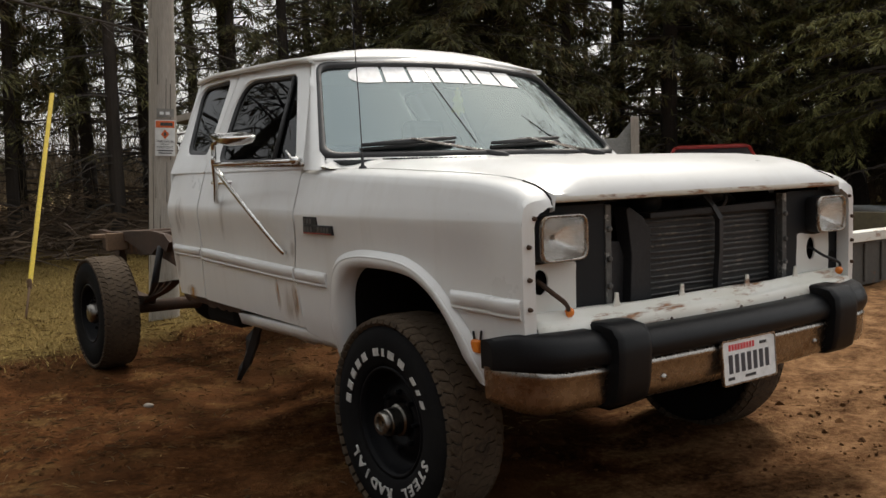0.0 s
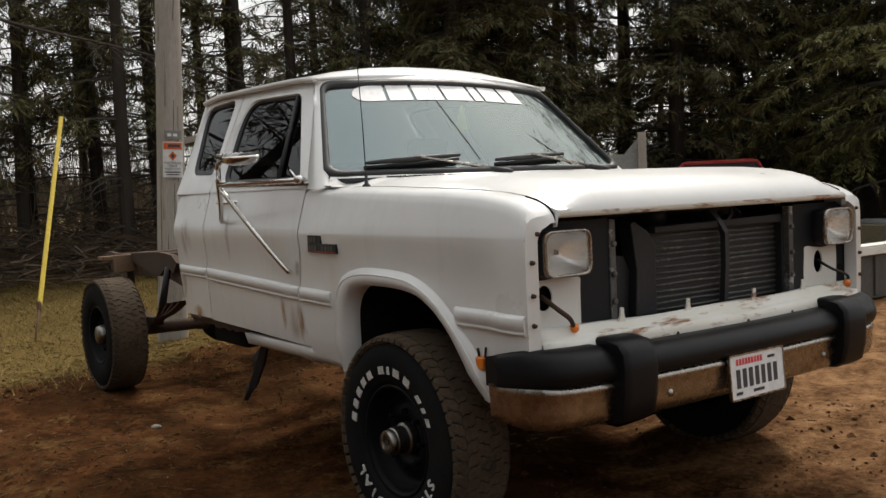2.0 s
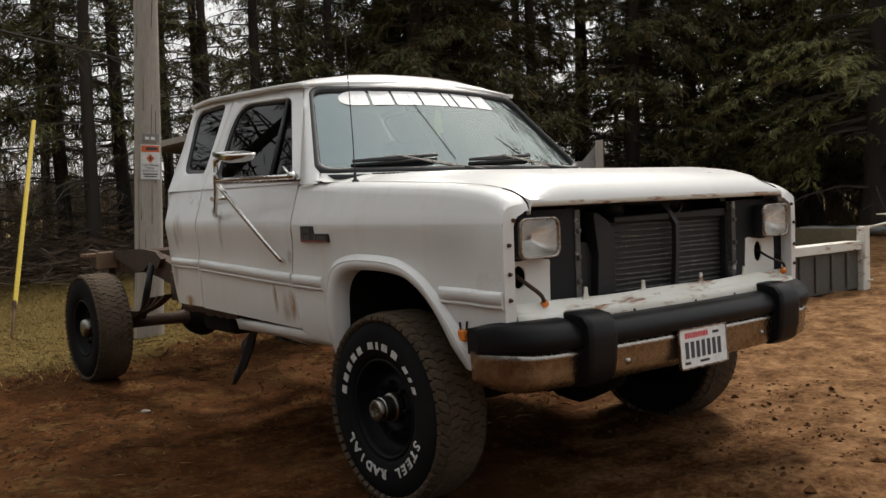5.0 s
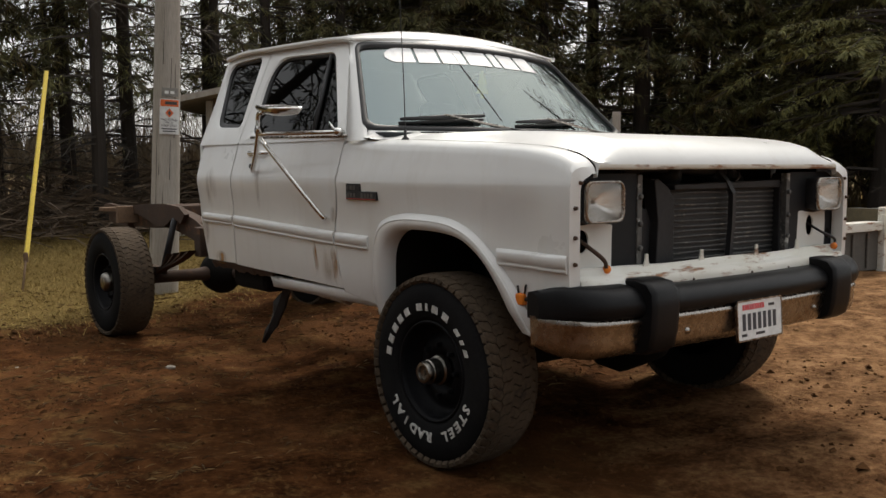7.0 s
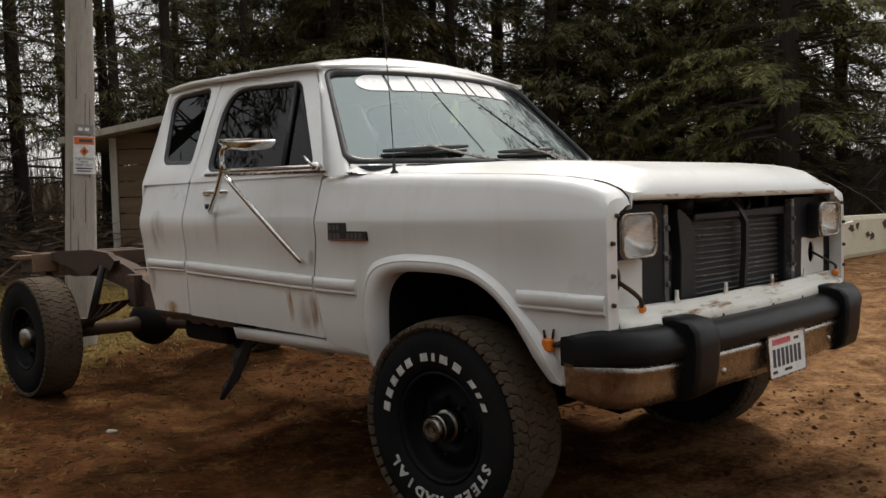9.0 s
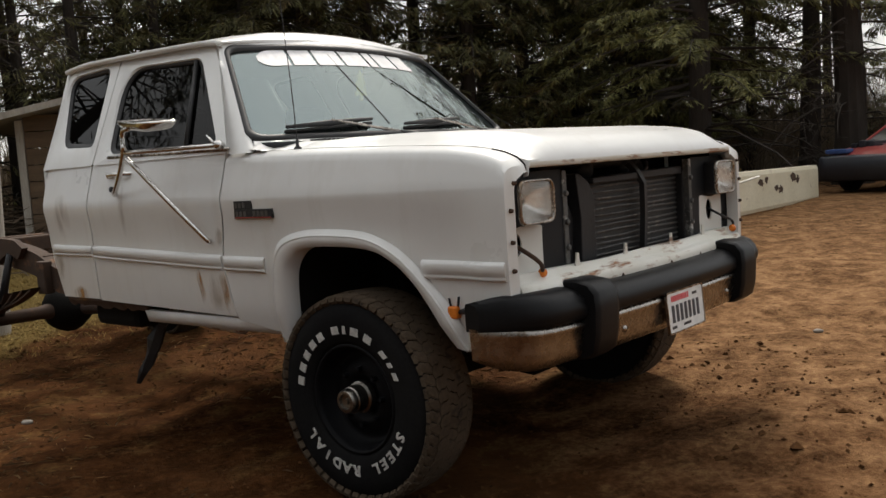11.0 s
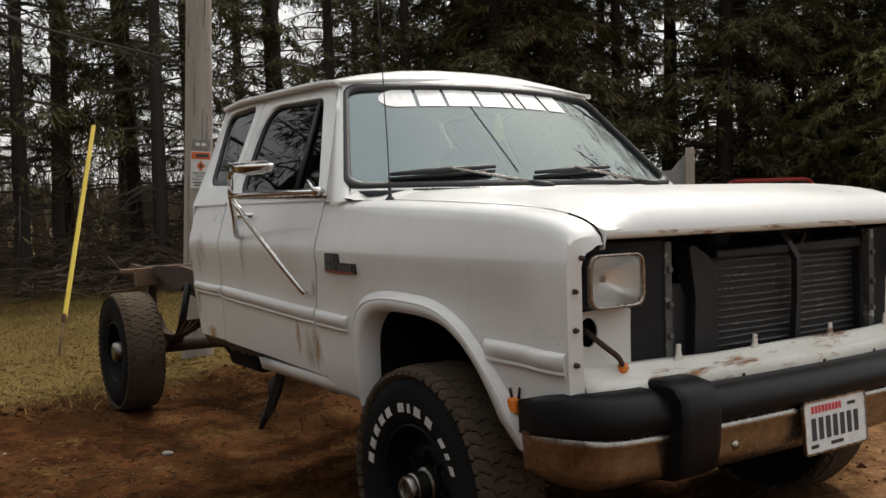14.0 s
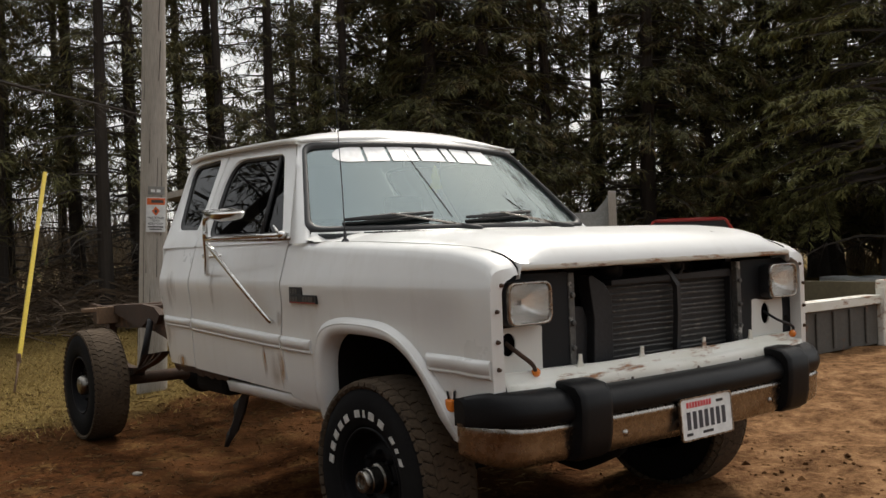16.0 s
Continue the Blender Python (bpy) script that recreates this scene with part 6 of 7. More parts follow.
for word, z, size in (("High Voltage", 1.630, 0.028), ("Above", 1.603, 0.026), ("KEEP OUT", 1.574, 0.030)):
    b = text_mesh(word, size, 0.0006)
    b.transform(sm @ Matrix.Translation((0.0125, off, z)) @ pose(0, 0, 0, 90, 0, 90))
    part("sign_words", b, INK, sign)
b = slab(y0 + 0.02, y1 - 0.02, 1.541, 1.551, 0.0105, 0.012, 1.6)
part("sign_small_bars", b, INK, sign)
b = slab(y0 + 0.03, y1 - 0.03, 1.52, 1.529, 0.0105, 0.012, 1.6)
part("sign_small_bars", b, INK, sign)
tag_ = part("metal_tag", slab(off - 0.07, off + 0.075, 1.84, 1.915, 0.004, 0.008, 1.6), plain("tag_grey", (0.24, 0.23, 0.21), 0.5, 0.4), pole, "small grey metal pole tag")
for k in range(2):
    part("tag_bars", slab(off - 0.045 + 0.05 * k, off - 0.01 + 0.05 * k, 1.862, 1.888, 0.009, 0.010, 1.6), SIGNWHITE, tag_)

# ---- yellow marker stake, leaning ----
stake = thing("marker_stake", "tall leaning yellow marker stake on a metal foot", "stake", (-6.80, -0.77, 0.03))
bm = bmesh.new()
top = Vector((-1.86, 0.82, 2.33))
lp = [(-0.02, -0.022), (0.02, -0.022), (0.02, 0.022), (-0.02, 0.022)]
ring(bm, [[top * k + Vector((a, b, 0)) for a, b in lp] for k in (0.13, 1.0)])
bm.faces.new([bm.verts.new(top + Vector((a, b, 0))) for a, b in lp])
part("stake_post", bm, YELLOW, stake, bevel=0.004)
bm = bmesh.new()
tube(bm, [top * -0.03, top * 0.16], 0.012, 6)
lathe(bm, [(0.022, -0.03), (0.026, 0.05), (0.017, 0.07)], 8, "z", centre=top * 0.12)
part("stake_foot", bm, RUST_LIGHT, stake, smooth=True)

# ---- removed truck bed side, beige tailgate panel ----
BEDPAINT = rusted_paint("bed_paint")
BEIGE = surface("beige_paint", (0.62, 0.56, 0.40), (0.74, 0.68, 0.52), 0.55, 0, 2, 40, c3=(0.20, 0.11, 0.05), amount3=0.68, relief=0.1)
# the panel's grey is darkened to hold the shade under the rail
SHADEDPANEL = surface("bed_grey", (0.045, 0.040, 0.034), (0.10, 0.09, 0.078), 0.7, 0, 2, 30, c3=(0.13, 0.06, 0.03), amount3=0.64)
OLIVE = surface("bed_inside", (0.075, 0.06, 0.033), (0.13, 0.105, 0.06), 0.8, 0, 1.5, 30)
bed = thing("truck_bed", "removed rusty white pickup bed standing on the dirt", "truck bed", (-1.46, 5.66, 0.22))
bm = bmesh.new()
box(bm, (-0.06, -0.03, 0.0), (0.02, 0.09, 0.62))
box(bm, (-0.03, -0.035, 0.30), (0.035, 0.0, 0.56))
part("corner_post", bm, BEDPAINT, bed, "white rusty corner post", bevel=0.015)
bm = bmesh.new()
box(bm, (-0.10, -2.0, 0.40), (0.0, -0.03, 0.47))
box(bm, (-0.16, -2.0, 0.47), (0.0, -0.03, 0.482))
part("top_rail", bm, BEDPAINT, bed, "chipped white bed rail", bevel=0.01)
bm = bmesh.new()
box(bm, (-0.06, -2.0, 0.02), (-0.04, -0.03, 0.40))
for k in range(7):
    y = -0.25 - 0.27 * k
    box(bm, (-0.04, y - 0.02, 0.05), (-0.02, y + 0.02, 0.38))
part("side_panel", bm, SHADEDPANEL, bed, "grey ribbed bed panel, darkened for shade under the rail", bevel=0.008)
bm = bmesh.new()
box(bm, (-1.55, -2.0, 0.20), (-0.06, -0.02, 0.22))
box(bm, (-1.57, -2.0, 0.02), (-1.53, -0.02, 0.66))
part("bed_inside", bm, OLIVE, bed, "dull olive bed floor and far side")
bm = bmesh.new()
box(bm, (-1.6, -0.02, 0.0), (-0.06, 0.02, 0.60))
part("front_panel", bm, OLIVE, bed)
bm = bmesh.new()
tube(bm, [(0.0, 0.02, 0.60), (0.02, 0.5, 0.64), (-0.02, 0.9, 0.66)], 0.012, 6)
part("loose_bar", bm, BEDPAINT, bed, smooth=True)
bm = bmesh.new()
tube(bm, [(0.0, 0.04, 0.1), (0.06, 0.05, 0.10)], 0.012, 6)
part("latch_pin", bm, BEDPAINT, bed, smooth=True)

a, b = Vector((-2.66, 8.5, 0)), Vector((-3.03, 12.85, 0))
d = (b - a).normalized()
panel = thing("bed_panel", "cream painted panel with rust holes standing on edge", "panel", (a.x, a.y, 0.22))
nrm = Vector((d.y, -d.x, 0))
bm = bmesh.new()
L = (b - a).length
rows = []
for k in range(13):
    p = d * (L * k / 12)
    h0, h1 = 0.06 * (1 - k / 12), 0.63 - 0.07 * k / 12
    rows.append([p + Vector((0, 0, h0)), p + nrm * 0.02 + Vector((0, 0, h0 + 0.05)), p + nrm * 0.02 + Vector((0, 0, h1 - 0.05)), p + Vector((0, 0, h1)), p - nrm * 0.12 + Vector((0, 0, h1 + 0.005))])
grid(bm, rows)
part("panel_skin", bm, BEIGE, panel, solid=0.015)
for u, z, r in ((0.28, 0.45, 0.10), (0.34, 0.47, 0.07), (0.45, 0.34, 0.08), (0.50, 0.30, 0.09), (0.66, 0.44, 0.12), (0.71, 0.40, 0.09)):
    bm = bmesh.new()
    c = d * (L * u) + nrm * 0.032 + Vector((0, 0, z))
    rg = random.Random(int(u * 100))
    bm.faces.new([bm.verts.new(c + d * (1.6 * r * k * math.cos(t)) + Vector((0, 0, 0.75 * r * k * math.sin(t)))) for t, k in [(2 * math.pi * i / 18, rg.uniform(0.5, 1.1)) for i in range(18)]])
    part("rust_hole", bm, RUST, panel, "ragged brown rust patch")

# ---- stake rack behind the cab, red van, red car ----
rack = thing("stake_rack", "grey wooden stake rack with a tall end post", "rack", (-5.1, 5.97, 0.24))
rd = Vector((-0.72, -0.69, 0)).normalized()
rack.rotation_euler = (0, 0, math.atan2(rd.y, rd.x))
bm = bmesh.new()
box(bm, (-0.05, -0.05, 0.0), (0.05, 0.05, 1.68))
part("end_post", bm, GREYWOOD, rack, bevel=0.006)
PALEGREY = surface("pale_grey_board", (0.20, 0.21, 0.20), (0.32, 0.33, 0.32), 0.8, 0, 2, 40)
for z in (0.5, 0.8, 1.22):
    bm = bmesh.new()
    box(bm, (0.05, -0.04, z), (2.3, -0.01, z + 0.20))
    part("rack_board", bm, PALEGREY, rack, bevel=0.004)
bm = bmesh.new()
lp = [(0.05, 1.42), (0.22, 1.42), (0.05, 1.62)]
ring(bm, [[(x, y, z) for x, z in lp] for y in (-0.045, -0.012)])
for y in (-0.045, -0.012):
    bm.faces.new([bm.verts.new((x, y, z)) for x, z in lp])
part("gusset", bm, PALEGREY, rack)
bm = bmesh.new()
box(bm, (2.2, -0.05, 0.0), (2.3, 0.05, 1.45))
part("end_post", bm, GREYWOOD, rack, bevel=0.006)

CARGLASS = plain("car_glass_dark", (0.008, 0.009, 0.01), 0.3, var=0.05, relief=0)
BLACKPLASTIC = plain("black_plastic", (0.022, 0.024, 0.030), 0.45)


def car(name, label, at, heading, length, width, height, hood_h, beltz, glass_len, bumper_mat, wagon):
    """A parked car: body loft, dark glass house, wheels, bumper, lamps. Its front looks along +x before turning."""
    c = thing(name, label, "car", at)
    c.rotation_euler = (0, 0, radians(heading))
    W2 = width / 2
    st = [(-length / 2, 0.86, beltz - 0.1), (-length / 2 + 0.1, 0.95, beltz), (-length * 0.2, 1.0, beltz), (length * 0.12, 1.0, beltz - 0.02), (length * 0.3, 0.99, hood_h), (length * 0.44, 0.95, hood_h - 0.08), (length / 2, 0.86, hood_h - 0.2)]
    bm = bmesh.new()
    rows = []
    for x, k, z in st:
        rows.append([(x, -W2 * k, 0.25), (x, -W2 * k * 1.02, 0.5), (x, -W2 * k, z - 0.08), (x, -W2 * k * 0.92, z), (x, 0, z + 0.04), (x, W2 * k * 0.92, z), (x, W2 * k, z - 0.08), (x, W2 * k * 1.02, 0.5), (x, W2 * k, 0.25)])
    grid(bm, rows)
    for r in (rows[0], rows[-1]):
        bm.faces.new([bm.verts.new(p) for p in r])
    part("car_body", bm, RED, c, smooth=True)
    x1 = length * 0.14
    x0 = x1 - glass_len
    bm = bmesh.new()
    hi = height - 0.05
    lo4 = [(x1 + 0.35, -W2 * 0.9, beltz), (x1 + 0.35, W2 * 0.9, beltz), (x0, W2 * 0.9, beltz), (x0, -W2 * 0.9, beltz)]
    hi4 = [(x1 - 0.25, -W2 * 0.74, hi), (x1 - 0.25, W2 * 0.74, hi), (x0 + 0.12, W2 * 0.74, hi), (x0 + 0.12, -W2 * 0.74, hi)]
    bm.free()
    for i in range(4):
        j = (i + 1) % 4
        bm = bmesh.new()
        grid(bm, [[lo4[i], lo4[j]], [hi4[i], hi4[j]]])
        part("car_window", bm, CARGLASS, c, "dark car window", solid=0.01)
    bm = bmesh.new()
    for sx, sy in ((1, 1), (1, -1), (-1, 1), (-1, -1)):
        a = (x1 + 0.35 if sx > 0 else x0, sy * W2 * 0.9, beltz)
        b_ = (x1 - 0.25 if sx > 0 else x0 + 0.12, sy * W2 * 0.74, hi)
        tube(bm, [a, b_], 0.035, 6)
    rp = rounded([(x0 + 0.08, -W2 * 0.76), (x1 - 0.2, -W2 * 0.76), (x1 - 0.2, W2 * 0.76), (x0 + 0.08, W2 * 0.76)], 0.12, 5)
    ring(bm, [[(p[0] * 1.0, p[1], hi - 0.01) for p in rp], [(p[0], p[1], hi + 0.03) for p in rp], [(0.5 * (x0 + x1) + (p[0] - 0.5 * (x0 + x1)) * 0.9, p[1] * 0.85, hi + 0.06) for p in rp]])
    bm.faces.new([bm.verts.new((0.5 * (x0 + x1) + (p[0] - 0.5 * (x0 + x1)) * 0.9, p[1] * 0.85, hi + 0.06)) for p in rp])
    part("car_roof", bm, RED, c, "red roof and pillars", smooth=False, bevel=0.01)
    for sx in (length * 0.31, -length * 0.3):
        for sy in (-1, 1):
            bm = bmesh.new()
            lathe(bm, [(0.17, -0.10), (0.29, -0.10), (0.32, -0.06), (0.32, 0.06), (0.29, 0.10), (0.17, 0.10), (0.16, 0.06), (0.0001, 0.06)], 24, centre=(sx, sy * (W2 - 0.08), 0.32))
            part("wheel", bm, TYRE, c, smooth=True)
    bm = bmesh.new()
    x = length / 2
    grid(bm, [[(x - 0.18, y, 0.66) if abs(y) > 0.9 * W2 else (x + 0.02, y, 0.66), (x - 0.12 if abs(y) > 0.9 * W2 else x + 0.10, y, 0.62), (x - 0.10 if abs(y) > 0.9 * W2 else x + 0.12, y, 0.42), (x - 0.12 if abs(y) > 0.9 * W2 else x + 0.09, y, 0.38), (x - 0.12 if abs(y) > 0.9 * W2 else x + 0.10, y, 0.26), (x - 0.2, y, 0.22)] for y in np.linspace(-W2, W2, 15)])
    part("car_bumper", bm, bumper_mat, c, "black plastic front bumper", smooth=True, solid=0.03)
    return c


car("red_van", "red van with dark windows parked before the trees", (-8.2, 11.4, 0.24), 128 + 180, 4.4, 1.75, 1.40, 1.0, 1.05, 2.9, RED, True)
rc = car("red_car", "red sports car with a black front bumper, hood removed", (-1.75, 15.6, 0.24), -108, 4.5, 1.85, 1.25, 0.80, 0.86, 1.9, BLACKPLASTIC, False)
bm = bmesh.new()
for k in range(9):
    y = -0.7 + 0.17 * k
    box(bm, (1.2 + 0.12 * math.sin(k * 2.0), y, 0.78), (1.6 + 0.15 * math.sin(k * 3.1), y + 0.12, 0.86 + 0.05 * math.sin(k * 1.3)))
part("engine_clutter", bm, BLACKPLASTIC, rc, "dark engine clutter where the hood is off", bevel=0.02)
bm = bmesh.new()
box(bm, (1.95, -0.80, 0.70), (2.18, -0.38, 0.78))
part("blue_box", bm, plain("blue_cloth", (0.03, 0.07, 0.2), 0.7), rc, "blue cloth on the nose", bevel=0.02)

# ---- open wooden shed behind the pole ----
BROWNWOOD = surface("shed_board", (0.07, 0.045, 0.028), (0.16, 0.105, 0.062), 0.9, 0, 1.3, 25, relief=0.5, stretch=(0.8, 0.8, 6))
shed = thing("shed", "open brown board shed with a mossy sloping roof", "shed", (-10.7, 3.0, 0.2))
shed.rotation_euler = (0, 0, radians(-38))
for y, h in ((0.0, 2.05), (1.8, 2.35)):
    bm = bmesh.new()
    box(bm, (-0.05, y - 0.05, 0), (0.05, y + 0.05, h))
    part("shed_post", bm, GREYWOOD, shed, bevel=0.006)
for k in range(8):
    bm = bmesh.new()
    box(bm, (-0.02, 0.06, 0.25 + 0.235 * k), (0.015, 3.0, 0.47 + 0.235 * k))
    part("wall_board", bm, BROWNWOOD, shed)
bm = bmesh.new()
box(bm, (-2.2, -0.02, 0), (-2.16, 3.0, 2.0))
box(bm, (-2.2, 2.98, 0), (0.0, 3.02, 2.4))
part("back_wall", bm, BROWNWOOD, shed)
bm = bmesh.new()
grid(bm, [[(x, y, 2.02 + 0.20 * (y + 0.5) + 0.0 * x) for y in (-0.65, 0.5, 1.8, 3.2)] for x in (0.45, -2.5)])
part("shed_roof", bm, GREYWOOD, shed, solid=0.09)
bm = bmesh.new()
box(bm, (0.1, -0.5, 0.05), (0.5, -0.1, 0.35), pose(0, 0, 0, 0, 20, 0))
part("white_scrap", bm, SIGNWHITE, shed)

# ---- scrap beyond the bed ----
for x, y, w, m, lab in ((-6.3, 14.2, 1.6, PALEGREY, "grey sheet metal scrap lying on the dirt"), (-5.0, 14.5, 0.7, plain("blue_tarp", (0.05, 0.07, 0.12), 0.7), "folded dark blue tarp on the ground")):
    bm = bmesh.new()
    rows = [[(-w / 2 + w * i / 6, -0.3 + 0.6 * j / 4, 0.18 + 0.08 * noise.noise((i * 0.7, j * 0.8, w))) for j in range(5)] for i in range(7)]
    grid(bm, rows)
    ob = part("scrap_sheet", bm, m, smooth=True, solid=0.12, offset=-1, loc=(x, y, 0.24))
    tagged(ob, lab, "scrap")

# ---- trees ----
BARK = surface("spruce_bark", (0.020, 0.015, 0.011), (0.050, 0.038, 0.029), 0.95, 0, 2, 30, relief=0.8, dist=0.015, stretch=(3, 3, 0.7))
TWIG = surface("dead_twigs", (0.030, 0.024, 0.019), (0.075, 0.062, 0.050), 0.95, 0, 2, 20, relief=0)
NEEDLE = island_tint(surface("spruce_needles", (0.040, 0.041, 0.015), (0.120, 0.112, 0.036), 0.8, 0, 0.8, 6, c3=(0.105, 0.072, 0.026), amount3=0.56, relief=0), 0.45, 1.75)
PINENEEDLE = island_tint(surface("pine_needles", (0.075, 0.076, 0.024), (0.20, 0.190, 0.060), 0.75, 0, 0.8, 6, relief=0), 0.5, 1.6)


def stick(vs, fs, pts, r0, r1, sides=3):
    """A thin tapered limb as plain vertices and faces."""
    n = len(pts)
    b = len(vs)
    for k, p in enumerate(pts):
        q = pts[min(k + 1, n - 1)] - pts[max(k - 1, 0)]
        q = q / (np.linalg.norm(q) + 1e-9)
        s = np.cross(q, (0.31, 0.2, 0.93))
        s = s / (np.linalg.norm(s) + 1e-9)
        t = np.cross(q, s)
        r = r0 + (r1 - r0) * k / (n - 1)
        for i in range(sides):
            a = 2 * math.pi * i / sides
            vs.append(tuple(p + r * (math.cos(a) * s + math.sin(a) * t)))
    for k in range(n - 1):
        for i in range(sides):
            j = (i + 1) % sides
            fs.append((b + k * sides + i, b + k * sides + j, b + (k + 1) * sides + j, b + (k + 1) * sides + i))


def diamond(vs, fs, p, d, up, L, w):
    s = np.cross(d, up)
    s = s / (np.linalg.norm(s) + 1e-9)
    b = len(vs)
    m = p + d * L * 0.45
    vs.extend([tuple(p), tuple(m + s * w), tuple(p + d * L), tuple(m - s * w)])
    fs.append((b, b + 1, b + 2, b + 3))


def as_part(name, vs, fs, material, parent, label=""):
    me = bpy.data.meshes.new(name)
    me.from_pydata(vs, [], fs)
    me.materials.append(material)
    ob = new(name, me)
    ob.parent = parent
    if label:
        tagged(ob, label)
    return ob


def spruce(label, seed, height, trunk_r, live_from, reach, whorl=0.36, per=6, dense=4, dead=True, needle=None, spray=(0.12, 0.27), detail_to=8.0):
    """A conifer: tapered trunk, dead bare limbs below, drooping sprays of needles above."""
    rng = random.Random(seed)
    tree = thing("spruce_tree", label, "tree", (0, 0, 0), "conifers behind the yard")
    vs, fs = [], []
    lean = (rng.uniform(-0.02, 0.02), rng.uniform(-0.02, 0.02))
    zs = np.linspace(-0.3, height, 14)
    axis = lambda z: np.array([lean[0] * z + 0.05 * math.sin(z * 0.5 + seed), lean[1] * z + 0.05 * math.cos(z * 0.43 + seed), z])
    n = 12
    for k, z in enumerate(zs):
        r = trunk_r * (1 - 0.93 * max(0, z) / height) * (1.35 if z < 0.1 else 1.0)
        c = axis(z)
        for i in range(n):
            a = 2 * math.pi * i / n
            w = 1 + 0.10 * noise.noise((math.cos(a) * 2, math.sin(a) * 2, z * 0.6 + seed))
            vs.append((c[0] + r * w * math.cos(a), c[1] + r * w * math.sin(a), c[2]))
    for k in range(len(zs) - 1):
        for i in range(n):
            j = (i + 1) % n
            fs.append((k * n + i, k * n + j, (k + 1) * n + j, (k + 1) * n + i))
    as_part("trunk", vs, fs, BARK, tree)
    tv, tf, nv, nf = [], [], [], []
    z = 0.9
    while z < height - 0.4:
        live = z > live_from + rng.uniform(-0.8, 0.8)
        t = z / height
        full = reach * (1 - t) ** 0.75 * (0.55 + 0.45 * min(1, z / 2.5))
        coarse = z > detail_to
        for _ in range(per if not coarse else max(3, per - 2)):
            if not live and rng.random() < 0.25:
                continue
            a = rng.uniform(0, 6.283)
            L = full * rng.uniform(0.55, 1.1)
            h = z + rng.uniform(-0.18, 0.18)
            out = np.array([math.cos(a), math.sin(a), 0])
            side = np.array([-math.sin(a), math.cos(a), 0])
            rise, sag = rng.uniform(-0.05, 0.25), rng.uniform(0.25, 0.65)
            base = axis(h)
            wig = rng.uniform(-0.25, 0.25)
            pt = lambda u: base + out * L * u + side * wig * L * u * u + np.array([0, 0, L * (rise * u - sag * u * u * 0.7)])
            stick(tv, tf, [pt(u) for u in (0, 0.35, 0.7, 1.0)], 0.016 + 0.006 * L, 0.004)
            if not live:
                for _k in range(int(3 + 3 * L)):
                    u = rng.uniform(0.25, 1)
                    p = pt(u)
                    sgn = rng.choice((-1, 1))
                    q = p + (side * sgn * rng.uniform(0.2, 0.6) + out * rng.uniform(0.0, 0.4) + np.array([0, 0, rng.uniform(-0.45, 0.05)])) * 0.55 * L * 0.6
                    stick(tv, tf, [p, 0.5 * (p + q) + np.array([0, 0, -0.03]), q], 0.006, 0.002)
                    if rng.random() < 0.7:
                        q2 = q + np.array([rng.uniform(-0.2, 0.2), rng.uniform(-0.2, 0.2), rng.uniform(-0.3, 0.0)])
                        stick(tv, tf, [0.5 * (p + q), q2], 0.004, 0.0015)
                if rng.random() > 0.22:
                    continue
            count = int((7 if coarse else 19) * max(0.5, L)) if live else 4
            for _k in range(count):
                u = rng.uniform(0.22, 1.0) ** 0.8
                p = pt(u)
                sgn = rng.choice((-1, 1))
                tl = (0.25 + 0.5 * (1 - u)) * rng.uniform(0.5, 1.0) * (1.5 if coarse else 1)
                td = side * sgn * rng.uniform(0.4, 1) + out * rng.uniform(0.2, 0.9) + np.array([0, 0, rng.uniform(-0.75, 0.05)])
                td = td / np.linalg.norm(td)
                for _j in range(dense if not coarse else 2):
                    v = rng.random()
                    q = p + td * tl * v
                    d = td + np.array([rng.uniform(-0.6, 0.6), rng.uniform(-0.6, 0.6), rng.uniform(-0.7, 0.3)])
                    d = d / np.linalg.norm(d)
                    k2 = 1.9 if coarse else 1.0
                    diamond(nv, nf, q, d, np.array([rng.uniform(-0.6, 0.6), rng.uniform(-0.6, 0.6), 1.0]), rng.uniform(*spray) * k2, rng.uniform(0.0065, 0.015) * k2)
        z += whorl * rng.uniform(0.75, 1.25)
    tagged(as_part("dead_growth", tv, tf, TWIG, tree, "bare dead limbs and twigs"), kind="stuff")
    tagged(as_part("crown", nv, nf, needle or NEEDLE, tree, "dark drooping needle sprays"), kind="stuff")
    return tree


kinds = [
    spruce("tall dark spruce with dense drooping boughs", 1, 15.0, 0.20, 0.6, 2.7, per=7, dense=8),
    spruce("dense dark green spruce standing in a row", 2, 13.5, 0.18, 0.9, 2.4, whorl=0.33, per=7, dense=8),
    spruce("spruce with bare dead lower limbs", 3, 15.5, 0.14, 2.6, 2.3, per=6, dense=6),
    spruce("thin spruce with a bare lower trunk", 4, 14.0, 0.12, 2.2, 2.0, whorl=0.45, per=5, dense=6),
    spruce("brownish spruce with patchy needles", 5, 14.5, 0.15, 1.8, 2.4, whorl=0.42, per=6, dense=6),
]
kinds.append(spruce("ragged spruce with brown-green boughs hanging low", 11, 13.0, 0.13, 1.2, 1.9, whorl=0.85, per=4, dense=6))
pine = spruce("large pine with wide hanging green boughs", 6, 16.0, 0.26, 1.8, 4.8, whorl=0.42, per=6, dense=10, needle=PINENEEDLE, spray=(0.12, 0.22))
bare = spruce("old thick trunk with bare grey limbs", 7, 17.0, 0.36, 7.5, 3.2, whorl=0.45, per=5, dense=3)


def plant(src, x, y, turn, s=1.0, sz=None, first=[]):
    m = Matrix.Translation((x, y, ground_z(x, y))) @ Matrix.Rotation(radians(turn), 4, "Z")
    ob = copy_thing(src, m)
    ob.scale = (s, s, sz or s)
    return ob


rng = random.Random(21)
